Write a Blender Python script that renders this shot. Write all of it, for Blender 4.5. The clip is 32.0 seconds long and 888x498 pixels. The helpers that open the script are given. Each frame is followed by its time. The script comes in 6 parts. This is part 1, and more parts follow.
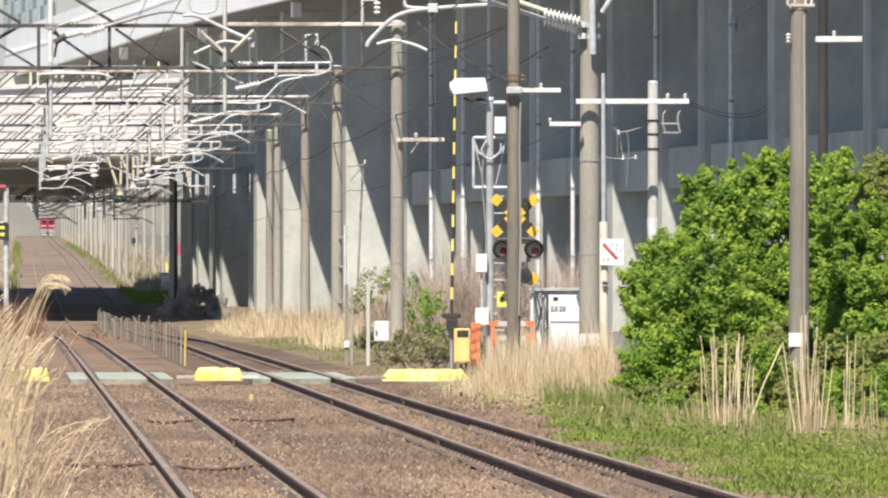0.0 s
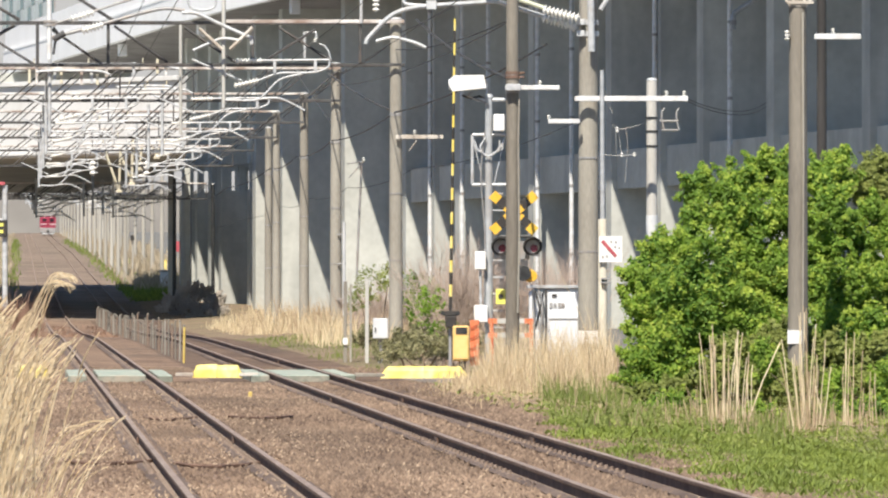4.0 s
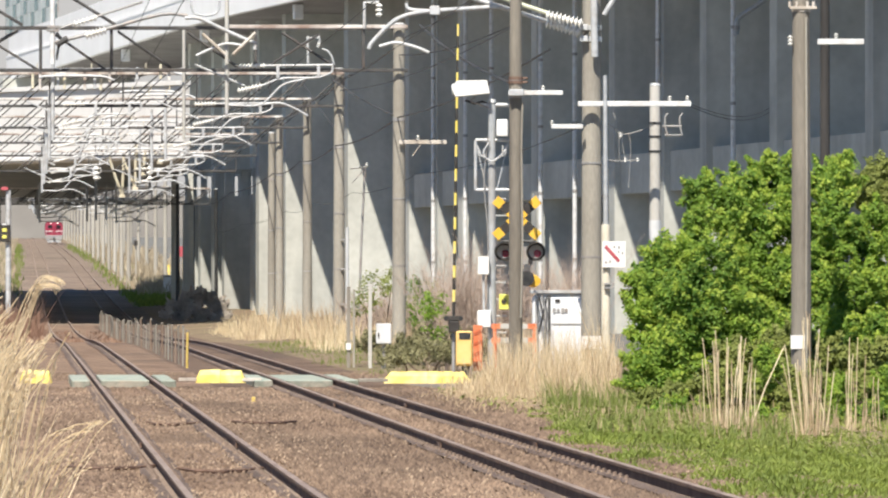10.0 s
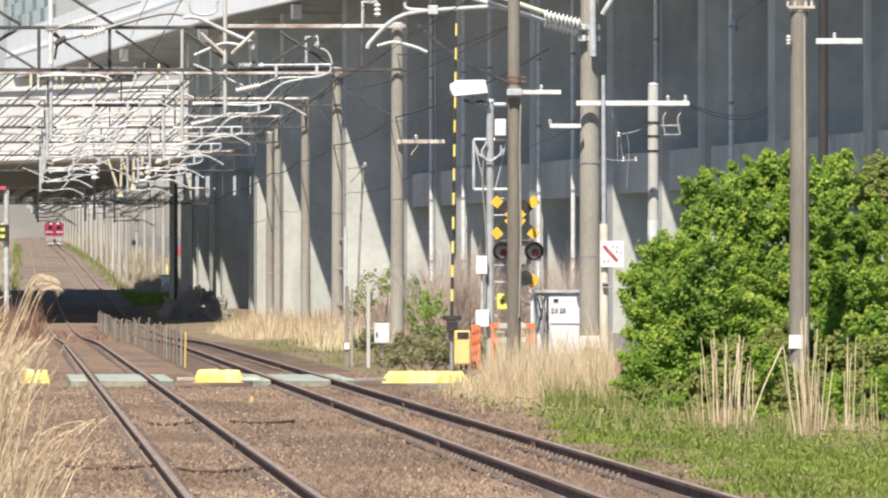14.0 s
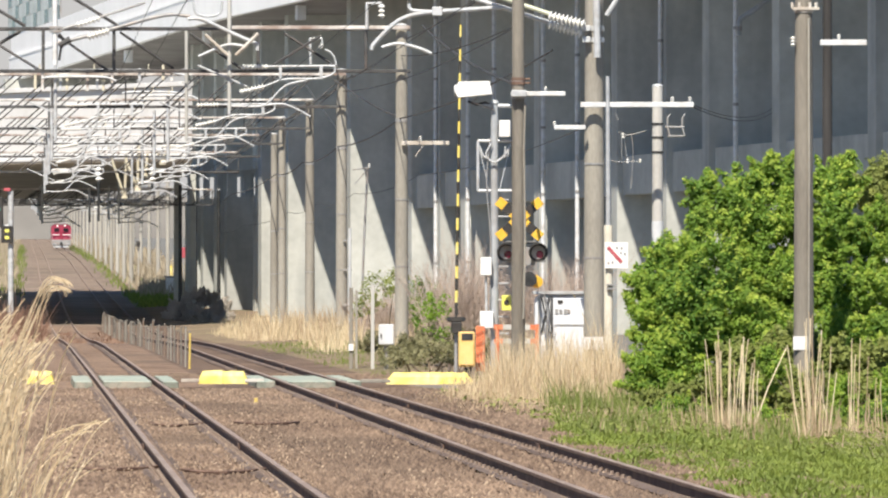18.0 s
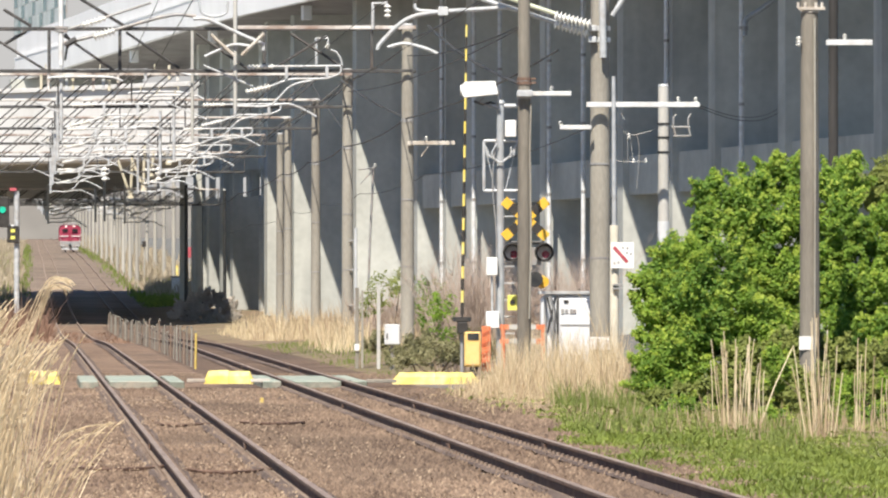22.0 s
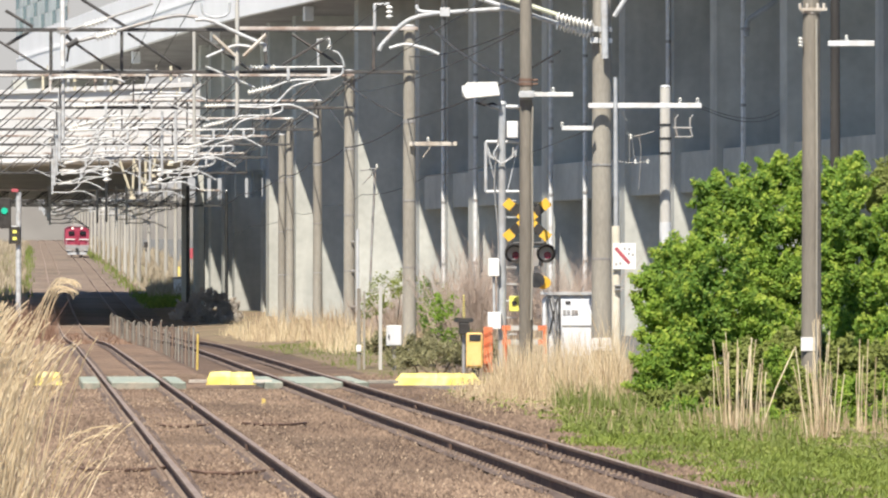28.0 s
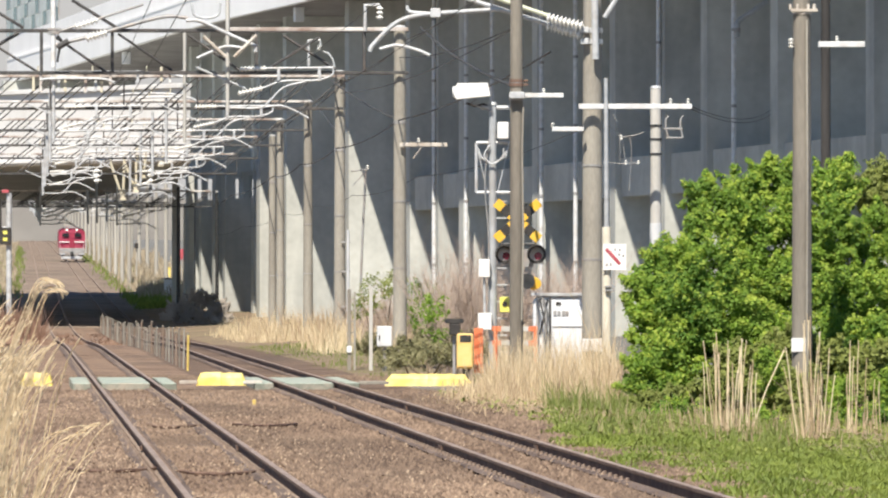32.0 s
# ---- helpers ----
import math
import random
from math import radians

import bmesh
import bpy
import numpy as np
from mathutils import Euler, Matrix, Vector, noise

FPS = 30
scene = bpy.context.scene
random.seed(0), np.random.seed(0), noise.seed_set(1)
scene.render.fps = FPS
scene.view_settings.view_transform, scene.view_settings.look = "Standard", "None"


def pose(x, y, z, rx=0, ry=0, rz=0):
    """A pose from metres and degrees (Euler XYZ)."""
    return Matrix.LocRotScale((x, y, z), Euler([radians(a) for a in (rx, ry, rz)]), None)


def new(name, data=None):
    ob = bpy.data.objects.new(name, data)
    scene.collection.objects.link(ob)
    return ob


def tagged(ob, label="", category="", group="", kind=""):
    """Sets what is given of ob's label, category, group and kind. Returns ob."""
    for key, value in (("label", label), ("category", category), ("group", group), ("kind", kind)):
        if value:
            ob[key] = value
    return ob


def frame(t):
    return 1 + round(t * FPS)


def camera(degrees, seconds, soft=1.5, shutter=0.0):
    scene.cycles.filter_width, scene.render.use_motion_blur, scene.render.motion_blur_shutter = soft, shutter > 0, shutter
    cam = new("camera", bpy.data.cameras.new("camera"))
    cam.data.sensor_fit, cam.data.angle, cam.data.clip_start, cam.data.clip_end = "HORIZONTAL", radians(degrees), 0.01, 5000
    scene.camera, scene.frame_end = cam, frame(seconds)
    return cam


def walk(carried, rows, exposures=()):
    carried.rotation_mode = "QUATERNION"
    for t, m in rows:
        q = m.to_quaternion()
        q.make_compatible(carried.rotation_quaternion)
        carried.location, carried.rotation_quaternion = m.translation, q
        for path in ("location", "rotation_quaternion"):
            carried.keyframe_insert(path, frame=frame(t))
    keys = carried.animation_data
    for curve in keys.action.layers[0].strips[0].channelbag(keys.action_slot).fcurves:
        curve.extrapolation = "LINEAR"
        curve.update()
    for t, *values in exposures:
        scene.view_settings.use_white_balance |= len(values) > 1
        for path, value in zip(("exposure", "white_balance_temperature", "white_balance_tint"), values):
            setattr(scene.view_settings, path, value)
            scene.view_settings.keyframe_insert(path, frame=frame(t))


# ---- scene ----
SECONDS = 32.0
cam = camera(8.153, SECONDS, soft=2.2)
walk(cam, [
    (0, pose(0, 0, 1.8, 90.3245, 0, -0.0098)),
    (0.5, pose(0, 0, 1.8, 90.3143, 0, -0.0174)),
    (1, pose(0, 0, 1.8, 90.3064, 0, -0.0155)),
    (1.5, pose(0, 0, 1.8, 90.3067, 0, -0.0236)),
    (2, pose(0, 0, 1.8, 90.3051, 0, -0.0302)),
    (2.5, pose(0, 0, 1.8, 90.3143, 0, -0.0143)),
    (3, pose(0, 0, 1.8, 90.3064, 0, -0.0302)),
    (3.5, pose(0, 0, 1.8, 90.2976, 0, -0.0240)),
    (5.5, pose(0, 0, 1.8, 90.3064, 0, -0.0168)),
    (6, pose(0, 0, 1.8, 90.3056, 0, -0.0076)),
    (6.5, pose(0, 0, 1.8, 90.2990, 0, 0.0013)),
    (7, pose(0, 0, 1.8, 90.2913, 0, -0.0087)),
    (7.5, pose(0, 0, 1.8, 90.2913, 0, -0.0155)),
    (8, pose(0, 0, 1.8, 90.2900, 0, -0.0079)),
    (8.5, pose(0, 0, 1.8, 90.2986, 0, -0.0089)),
    (9, pose(0, 0, 1.8, 90.3225, 0, 0.0000)),
    (9.5, pose(0, 0, 1.8, 90.3238, 0, 0.0000)),
    (10, pose(0, 0, 1.8, 90.3465, 0, 0.0085)),
    (10.5, pose(0, 0, 1.8, 90.3386, 0, 0.0174)),
    (11, pose(0, 0, 1.8, 90.3323, 0, 0.0200)),
    (11.5, pose(0, 0, 1.8, 90.3310, 0, 0.0240)),
    (12, pose(0, 0, 1.8, 90.3386, 0, 0.0160)),
    (12.5, pose(0, 0, 1.8, 90.3386, 0, 0.0068)),
    (13, pose(0, 0, 1.8, 90.3386, 0, 0.0000)),
    (13.5, pose(0, 0, 1.8, 90.3386, 0, -0.0007)),
    (14, pose(0, 0, 1.8, 90.3425, 0, -0.0076)),
    (14.5, pose(0, 0, 1.8, 90.3451, 0, -0.0079)),
    (16.5, pose(0, 0, 1.8, 90.3310, 0, 0.0160)),
    (17, pose(0, 0, 1.8, 90.3313, 0, 0.0279)),
    (17.5, pose(0, 0, 1.8, 90.3465, 0, 0.0321)),
    (18, pose(0, 0, 1.8, 90.3546, 0, 0.0318)),
    (18.5, pose(0, 0, 1.8, 90.3469, 0, 0.0308)),
    (19, pose(0, 0, 1.8, 90.3549, 0, 0.0246)),
    (19.5, pose(0, 0, 1.8, 90.3625, 0, 0.0240)),
    (20, pose(0, 0, 1.8, 90.3704, 0, 0.0240)),
    (20.5, pose(0, 0, 1.8, 90.3704, 0, 0.0482)),
    (21, pose(0, 0, 1.8, 90.3628, 0, 0.0636)),
    (21.5, pose(0, 0, 1.8, 90.3618, 0, 0.0633)),
    (22, pose(0, 0, 1.8, 90.3543, 0, 0.0862)),
    (22.5, pose(0, 0, 1.8, 90.3534, 0, 0.0875)),
    (23, pose(0, 0, 1.8, 90.3469, 0, 0.0869)),
    (23.5, pose(0, 0, 1.8, 90.3474, 0, 0.0872)),
    (24, pose(0, 0, 1.8, 90.3455, 0, 0.0800)),
    (24.5, pose(0, 0, 1.8, 90.3455, 0, 0.1030)),
    (25, pose(0, 0, 1.8, 90.3530, 0, 0.0965)),
    (25.5, pose(0, 0, 1.8, 90.3605, 0, 0.0875)),
    (27.5, pose(0, 0, 1.8, 90.3625, 0, 0.1024)),
    (28, pose(0, 0, 1.8, 90.3628, 0, 0.1030)),
    (28.5, pose(0, 0, 1.8, 90.3625, 0, 0.1037)),
    (29, pose(0, 0, 1.8, 90.3635, 0, 0.0889)),
    (29.5, pose(0, 0, 1.8, 90.3708, 0, 0.0639)),
    (30, pose(0, 0, 1.8, 90.3712, 0, 0.0318)),
    (30.5, pose(0, 0, 1.8, 90.3714, 0, 0.0174)),
    (31, pose(0, 0, 1.8, 90.3784, 0, 0.0092)),
    (31.5, pose(0, 0, 1.8, 90.3781, 0, 0.0010)),
    (32, pose(0, 0, 1.8, 90.3704, 0, 0.0156))])

# ---- daylight ----
SUN = Vector((-0.14, -0.58, 0.80)).normalized()
world = bpy.data.worlds.new("daylight")
scene.world = world
world.use_nodes = True
wn = world.node_tree
sky = wn.nodes.new("ShaderNodeTexSky")
sky.sky_type, sky.sun_disc = "NISHITA", False
sky.sun_elevation = math.asin(SUN.z)
sky.sun_rotation = math.atan2(SUN.x, SUN.y)
sky.air_density, sky.dust_density, sky.ozone_density = 1.0, 0.1, 6.0
background = wn.nodes["Background"]
background.inputs["Strength"].default_value = 0.067
wn.links.new(sky.outputs[0], background.inputs["Color"])
sun_data = bpy.data.lights.new("sun", "SUN")
sun_data.energy, sun_data.angle, sun_data.color = 5.3, radians(0.55), (1.0, 0.92, 0.80)
sun = new("sun", sun_data)
sun.rotation_euler = SUN.to_track_quat("Z", "Y").to_euler()
scene.view_settings.exposure = 0.52


# ---- materials ----
def mat(name, a, b, scale=3.0, rough=0.8, metal=0.0, bump=0.25, fine=40.0, stretch=(1, 1, 1), grain=0.25, island=0.0,
        through_light=0.0, stain=None, per_object=0.0):
    """Two colours mixed by broad noise, fine grain on top, relief from the same grain."""
    m = bpy.data.materials.new(name)
    m.use_nodes = True
    t = m.node_tree
    n, ln = t.nodes, t.links
    p = n["Principled BSDF"]
    p.inputs["Roughness"].default_value, p.inputs["Metallic"].default_value = rough, metal
    tc = n.new("ShaderNodeTexCoord")
    mp = n.new("ShaderNodeMapping")
    mp.inputs["Scale"].default_value = stretch
    ln.new(tc.outputs["Object"], mp.inputs["Vector"])
    oi, sc, cx = n.new("ShaderNodeObjectInfo"), n.new("ShaderNodeMath"), n.new("ShaderNodeCombineXYZ")
    sc.operation = "MULTIPLY"
    sc.inputs[1].default_value = 43.0
    ln.new(oi.outputs["Random"], sc.inputs[0])
    for k in range(3):
        ln.new(sc.outputs[0], cx.inputs[k])
    ln.new(cx.outputs[0], mp.inputs["Location"])
    big, small = n.new("ShaderNodeTexNoise"), n.new("ShaderNodeTexNoise")
    for node, s, d in ((big, scale, 4), (small, fine, 3)):
        node.inputs["Scale"].default_value, node.inputs["Detail"].default_value = s, d
        ln.new(mp.outputs[0], node.inputs["Vector"])
    ramp = n.new("ShaderNodeMapRange")
    ramp.inputs["From Min"].default_value, ramp.inputs["From Max"].default_value = 0.35, 0.65
    ln.new(big.outputs["Fac"], ramp.inputs["Value"])
    mix = n.new("ShaderNodeMix")
    mix.data_type = "RGBA"
    mix.inputs["A"].default_value, mix.inputs["B"].default_value = (*a, 1), (*b, 1)
    factor = ramp.outputs[0]
    if island or per_object:
        source = n.new("ShaderNodeNewGeometry").outputs["Random Per Island"] if island else n.new("ShaderNodeObjectInfo").outputs["Random"]
        k = island or per_object
        blend = n.new("ShaderNodeMix")
        blend.inputs["Factor"].default_value = k
        ln.new(factor, blend.inputs["A"])
        ln.new(source, blend.inputs["B"])
        factor = blend.outputs["Result"]
    ln.new(factor, mix.inputs["Factor"])
    colour = mix.outputs["Result"]
    if stain:
        tint, amount, st_scale, st_stretch = stain
        mp2 = n.new("ShaderNodeMapping")
        mp2.inputs["Scale"].default_value = st_stretch
        ln.new(tc.outputs["Object"], mp2.inputs["Vector"])
        ln.new(cx.outputs[0], mp2.inputs["Location"])
        sn = n.new("ShaderNodeTexNoise")
        sn.inputs["Scale"].default_value, sn.inputs["Detail"].default_value = st_scale, 5
        ln.new(mp2.outputs[0], sn.inputs["Vector"])
        sr = n.new("ShaderNodeMapRange")
        sr.inputs["From Min"].default_value, sr.inputs["From Max"].default_value = 0.5, 0.72
        sr.inputs["To Max"].default_value = amount
        ln.new(sn.outputs["Fac"], sr.inputs["Value"])
        sm = n.new("ShaderNodeMix")
        sm.data_type = "RGBA"
        sm.inputs["B"].default_value = (*tint, 1)
        ln.new(colour, sm.inputs["A"])
        ln.new(sr.outputs[0], sm.inputs["Factor"])
        colour = sm.outputs["Result"]
    if grain:
        g = n.new("ShaderNodeMix")
        g.data_type, g.blend_type = "RGBA", "OVERLAY"
        g.inputs["Factor"].default_value = grain
        ln.new(colour, g.inputs["A"])
        ln.new(small.outputs["Fac"], g.inputs["B"])
        colour = g.outputs["Result"]
    ln.new(colour, p.inputs["Base Color"])
    if bump:
        bn = n.new("ShaderNodeBump")
        bn.inputs["Strength"].default_value, bn.inputs["Distance"].default_value = bump, 0.02
        ln.new(small.outputs["Fac"], bn.inputs["Height"])
        ln.new(bn.outputs[0], p.inputs["Normal"])
    if through_light:
        tr = n.new("ShaderNodeBsdfTranslucent")
        ln.new(colour, tr.inputs["Color"])
        ms = n.new("ShaderNodeMixShader")
        ms.inputs["Fac"].default_value = through_light
        ln.new(p.outputs[0], ms.inputs[1])
        ln.new(tr.outputs[0], ms.inputs[2])
        ln.new(ms.outputs[0], n["Material Output"].inputs["Surface"])
    return m


def glow(name, colour, strength):
    m = bpy.data.materials.new(name)
    m.use_nodes = True
    p = m.node_tree.nodes["Principled BSDF"]
    p.inputs["Base Color"].default_value = (*colour, 1)
    p.inputs["Emission Color"].default_value = (*colour, 1)
    p.inputs["Emission Strength"].default_value = strength
    p.inputs["Roughness"].default_value = 0.25
    return m


CONCRETE_CREAM = mat("cream_bridge_concrete", (0.645, 0.64, 0.63), (0.725, 0.72, 0.715), 0.3, 0.85, fine=3.0, grain=0.1, bump=0.1,
                     stain=((0.45, 0.42, 0.38), 0.4, 0.6, (1, 1, 0.15)))
# far ballast, paler because the haze of distance is put into its colour
FAR_BALLAST = mat("haze_paled_far_ballast", (0.15, 0.108, 0.08), (0.27, 0.205, 0.155), 0.25, 0.95, fine=4, grain=0.6, bump=0.5,
                  stain=((0.11, 0.1, 0.06), 0.5, 0.12, (1, 0.3, 1)))
LEAF_DARK = mat("dark_creeper_leaf", (0.085, 0.09, 0.035), (0.30, 0.28, 0.14), 0.7, 0.6, fine=9, grain=0.15, bump=0, island=0.6, through_light=0.2)
# even glow for the distance sheet, in place of real haze
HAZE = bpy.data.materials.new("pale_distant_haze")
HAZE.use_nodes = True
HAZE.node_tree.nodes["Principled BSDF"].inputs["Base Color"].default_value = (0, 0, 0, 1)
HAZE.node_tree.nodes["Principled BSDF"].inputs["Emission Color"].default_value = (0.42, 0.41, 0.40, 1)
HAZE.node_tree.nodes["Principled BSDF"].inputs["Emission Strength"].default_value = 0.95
CONCRETE = mat("viaduct_concrete", (0.415, 0.424, 0.396), (0.538, 0.546, 0.508), 0.35, 0.85, fine=3.0, grain=0.15, bump=0.1,
               stain=((0.2, 0.2, 0.2), 0.5, 0.5, (1, 1, 0.12)))
# deck underside: its shade is put into this darker concrete colour
SOFFIT = mat("shade_darkened_deck_concrete", (0.24, 0.225, 0.22), (0.32, 0.305, 0.295), 0.3, 0.9, fine=3.0, grain=0.2, bump=0.1, stain=((0.14, 0.13, 0.125), 0.5, 0.4, (1, 0.2, 1)))
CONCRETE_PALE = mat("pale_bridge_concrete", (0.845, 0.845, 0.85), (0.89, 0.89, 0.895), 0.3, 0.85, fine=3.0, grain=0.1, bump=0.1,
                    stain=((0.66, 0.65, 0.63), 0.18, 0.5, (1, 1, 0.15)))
MAST = mat("mast_concrete", (0.255, 0.235, 0.20), (0.35, 0.33, 0.285), 1.2, 0.8, fine=25, stretch=(1, 1, 0.25), grain=0.25,
           stain=((0.22, 0.19, 0.16), 0.25, 2.0, (1, 1, 0.1)))
MAST_DARK = mat("weathered_pole", (0.16, 0.142, 0.118), (0.255, 0.232, 0.195), 2.0, 0.8, fine=30, stretch=(1, 1, 0.15), grain=0.3)
STEEL = mat("galvanised_steel", (0.44, 0.455, 0.47), (0.60, 0.615, 0.63), 5, 0.5, 0.15, fine=60, grain=0.15, bump=0.05,
            stain=((0.35, 0.27, 0.2), 0.35, 3.0, (1, 1, 1)))
STEEL_DULL = mat("dull_steel", (0.28, 0.28, 0.28), (0.4, 0.39, 0.38), 4, 0.55, 0.2, fine=60, grain=0.2, bump=0.05,
                 stain=((0.3, 0.2, 0.14), 0.5, 2.0, (1, 1, 1)))
# near-black beam steel: the lattice's shade side is put into its colour
BEAM_GREY = mat("shade_side_beam_steel", (0.05, 0.05, 0.052), (0.10, 0.098, 0.096), 3, 0.6, 0.1, fine=50, grain=0.2, bump=0.05, stain=((0.16, 0.11, 0.085), 0.3, 1.2, (1, 1, 1)))
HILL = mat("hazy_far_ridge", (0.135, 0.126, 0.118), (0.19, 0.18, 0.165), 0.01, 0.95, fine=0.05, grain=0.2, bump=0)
RUSTY = mat("rusty_steel", (0.42, 0.36, 0.30), (0.62, 0.58, 0.52), 1.5, 0.7, 0.1, fine=30, grain=0.2)
DARK_STEEL = mat("dark_steel", (0.03, 0.032, 0.034), (0.06, 0.06, 0.06), 6, 0.5, 0.3, fine=60, grain=0.1, bump=0.05)
WIRE = mat("weathered_wire", (0.035, 0.035, 0.036), (0.08, 0.078, 0.075), 3, 0.7, 0.0, fine=60, grain=0.1, bump=0)
PORCELAIN = mat("white_porcelain", (0.78, 0.77, 0.73), (0.85, 0.84, 0.8), 6, 0.25, fine=40, grain=0.05, bump=0)
POLYMER = mat("pale_green_polymer", (0.55, 0.58, 0.45), (0.66, 0.68, 0.52), 5, 0.4, fine=40, grain=0.05, bump=0)
WHITE = mat("white_paint", (0.78, 0.78, 0.77), (0.84, 0.84, 0.83), 3, 0.45, fine=40, grain=0.1, bump=0.03,
            stain=((0.5, 0.46, 0.4), 0.3, 3.0, (1, 1, 0.2)))
YELLOW = mat("yellow_paint", (0.76, 0.60, 0.12), (0.84, 0.70, 0.22), 4, 0.55, fine=40, grain=0.1, bump=0.05,
             stain=((0.7, 0.66, 0.45), 0.5, 4.0, (1, 1, 1)))
AMBER = mat("amber_paint", (0.76, 0.44, 0.04), (0.83, 0.52, 0.07), 4, 0.5, fine=40, grain=0.1, bump=0.03)
BLACK = mat("black_paint", (0.03, 0.026, 0.024), (0.055, 0.05, 0.045), 4, 0.5, fine=40, grain=0.1, bump=0.03)
ORANGE = mat("orange_box_paint", (0.76, 0.48, 0.15), (0.84, 0.58, 0.24), 4, 0.5, fine=40, grain=0.1, bump=0.03)
VERMILION = mat("vermilion_paint", (0.66, 0.17, 0.07), (0.75, 0.24, 0.11), 4, 0.5, fine=40, grain=0.1, bump=0.03)
RED = mat("faded_red_paint", (0.40, 0.07, 0.09), (0.48, 0.11, 0.13), 4, 0.5, fine=40, grain=0.1, bump=0.03)
RUST_RED = mat("dark_orange_red_paint", (0.40, 0.085, 0.035), (0.47, 0.12, 0.05), 4, 0.55, fine=40, grain=0.1, bump=0.03)
LOCO_RED = mat("locomotive_red", (0.26, 0.026, 0.055), (0.32, 0.036, 0.07), 2, 0.35, fine=30, grain=0.1, bump=0.02)
GLASS_DARK = mat("dark_window_glass", (0.02, 0.02, 0.025), (0.03, 0.03, 0.035), 2, 0.08, fine=20, grain=0, bump=0)
PALE_GALV = mat("bluish_galvanised_steel", (0.36, 0.38, 0.40), (0.48, 0.50, 0.52), 4, 0.5, 0.1, fine=60, grain=0.2, bump=0.05,
                stain=((0.3, 0.26, 0.22), 0.4, 2.5, (1, 1, 0.4)))
CHORD = mat("rust_mottled_galvanised_steel", (0.34, 0.27, 0.23), (0.80, 0.78, 0.75), 1.6, 0.6, 0.15, fine=40, grain=0.2, bump=0.05,
            stain=((0.22, 0.12, 0.08), 0.8, 1.0, (1, 1, 1)))
FADED_YELLOW = mat("faded_yellow_paint", (0.56, 0.40, 0.10), (0.68, 0.52, 0.16), 4, 0.6, fine=40, grain=0.2, bump=0.05)
CREAM_STEEL = mat("cream_painted_steel", (0.58, 0.53, 0.40), (0.68, 0.63, 0.50), 4, 0.55, 0.1, fine=60, grain=0.15, bump=0.05)
FACADE = mat("grey_green_facade", (0.44, 0.49, 0.49), (0.56, 0.61, 0.61), 0.3, 0.7, fine=2, grain=0.2, bump=0)
LENS_RED = mat("red_lamp_lens", (0.13, 0.015, 0.03), (0.26, 0.03, 0.07), 2, 0.15, fine=20, grain=0, bump=0)
LENS_GREY = mat("unlit_lamp_lens", (0.30, 0.29, 0.30), (0.42, 0.40, 0.41), 2, 0.12, fine=20, grain=0, bump=0)
SIGNAL_GREEN = glow("lit_green_signal", (0.01, 0.3, 0.19), 0.8)
HEADLIGHT = glow("lit_headlight", (1.0, 0.9, 0.8), 0.9)
GREEN_DECK = mat("green_crossing_panel", (0.16, 0.175, 0.14), (0.27, 0.28, 0.235), 3, 0.8, fine=30, grain=0.3,
                 stain=((0.4, 0.34, 0.27), 0.7, 3.0, (1, 1, 1)))
ASPHALT = mat("crossing_asphalt", (0.16, 0.14, 0.12), (0.24, 0.2, 0.17), 1, 0.9, fine=40, grain=0.3)
BALLAST = mat("rusty_ballast", (0.084, 0.054, 0.038), (0.182, 0.122, 0.084), 0.6, 0.95, fine=16, grain=0.8, bump=0.9,
              stain=((0.085, 0.062, 0.048), 0.75, 0.35, (1, 0.22, 1)))
STONE = mat("ballast_stone", (0.07, 0.045, 0.033), (0.315, 0.225, 0.16), 0.45, 0.95, fine=40, grain=0.3, bump=0.2, island=0.65, stretch=(1, 0.3, 1),
            stain=((0.075, 0.055, 0.043), 0.6, 0.35, (1, 0.22, 1)))
RAIL_SIDE = mat("rusted_rail", (0.115, 0.068, 0.05), (0.19, 0.12, 0.088), 3, 0.85, 0.0, fine=30, grain=0.3)
RAIL_TOP = mat("worn_rail_head", (0.23, 0.172, 0.14), (0.34, 0.265, 0.22), 2, 0.6, 0.0, fine=30, grain=0.1, bump=0.03)
RAIL_FOOT = mat("dusty_rail_foot", (0.21, 0.155, 0.12), (0.30, 0.23, 0.185), 3, 0.9, fine=30, grain=0.3)
NEAR_BED = mat("dusty_near_ballast", (0.138, 0.088, 0.06), (0.27, 0.185, 0.127), 0.6, 0.95, fine=16, grain=0.8, bump=0.9,
               stain=((0.09, 0.066, 0.05), 0.7, 0.35, (1, 0.22, 1)))
GREEN_TOP = mat("dusty_mint_panel_top", (0.26, 0.31, 0.265), (0.38, 0.43, 0.375), 3, 0.85, fine=30, grain=0.3,
                stain=((0.36, 0.3, 0.23), 0.8, 3.0, (1, 1, 1)))
LEMON = mat("lemon_yellow_paint", (0.80, 0.76, 0.14), (0.86, 0.82, 0.2), 4, 0.5, fine=40, grain=0.1, bump=0.03)
BRIGHT_GALV = mat("bright_galvanised_steel", (0.62, 0.63, 0.64), (0.76, 0.77, 0.78), 5, 0.5, 0.05, fine=60, grain=0.12, bump=0.04,
                  stain=((0.42, 0.36, 0.3), 0.4, 3.0, (1, 1, 1)))
SLEEPER = mat("stained_concrete_sleeper", (0.19, 0.135, 0.10), (0.28, 0.21, 0.16), 3, 0.9, fine=30, grain=0.4)
SOIL = mat("trackside_soil", (0.17, 0.12, 0.078), (0.25, 0.185, 0.12), 0.5, 0.95, fine=6, grain=0.5, bump=0.6,
           stain=((0.12, 0.14, 0.04), 0.6, 0.3, (1, 1, 1)))
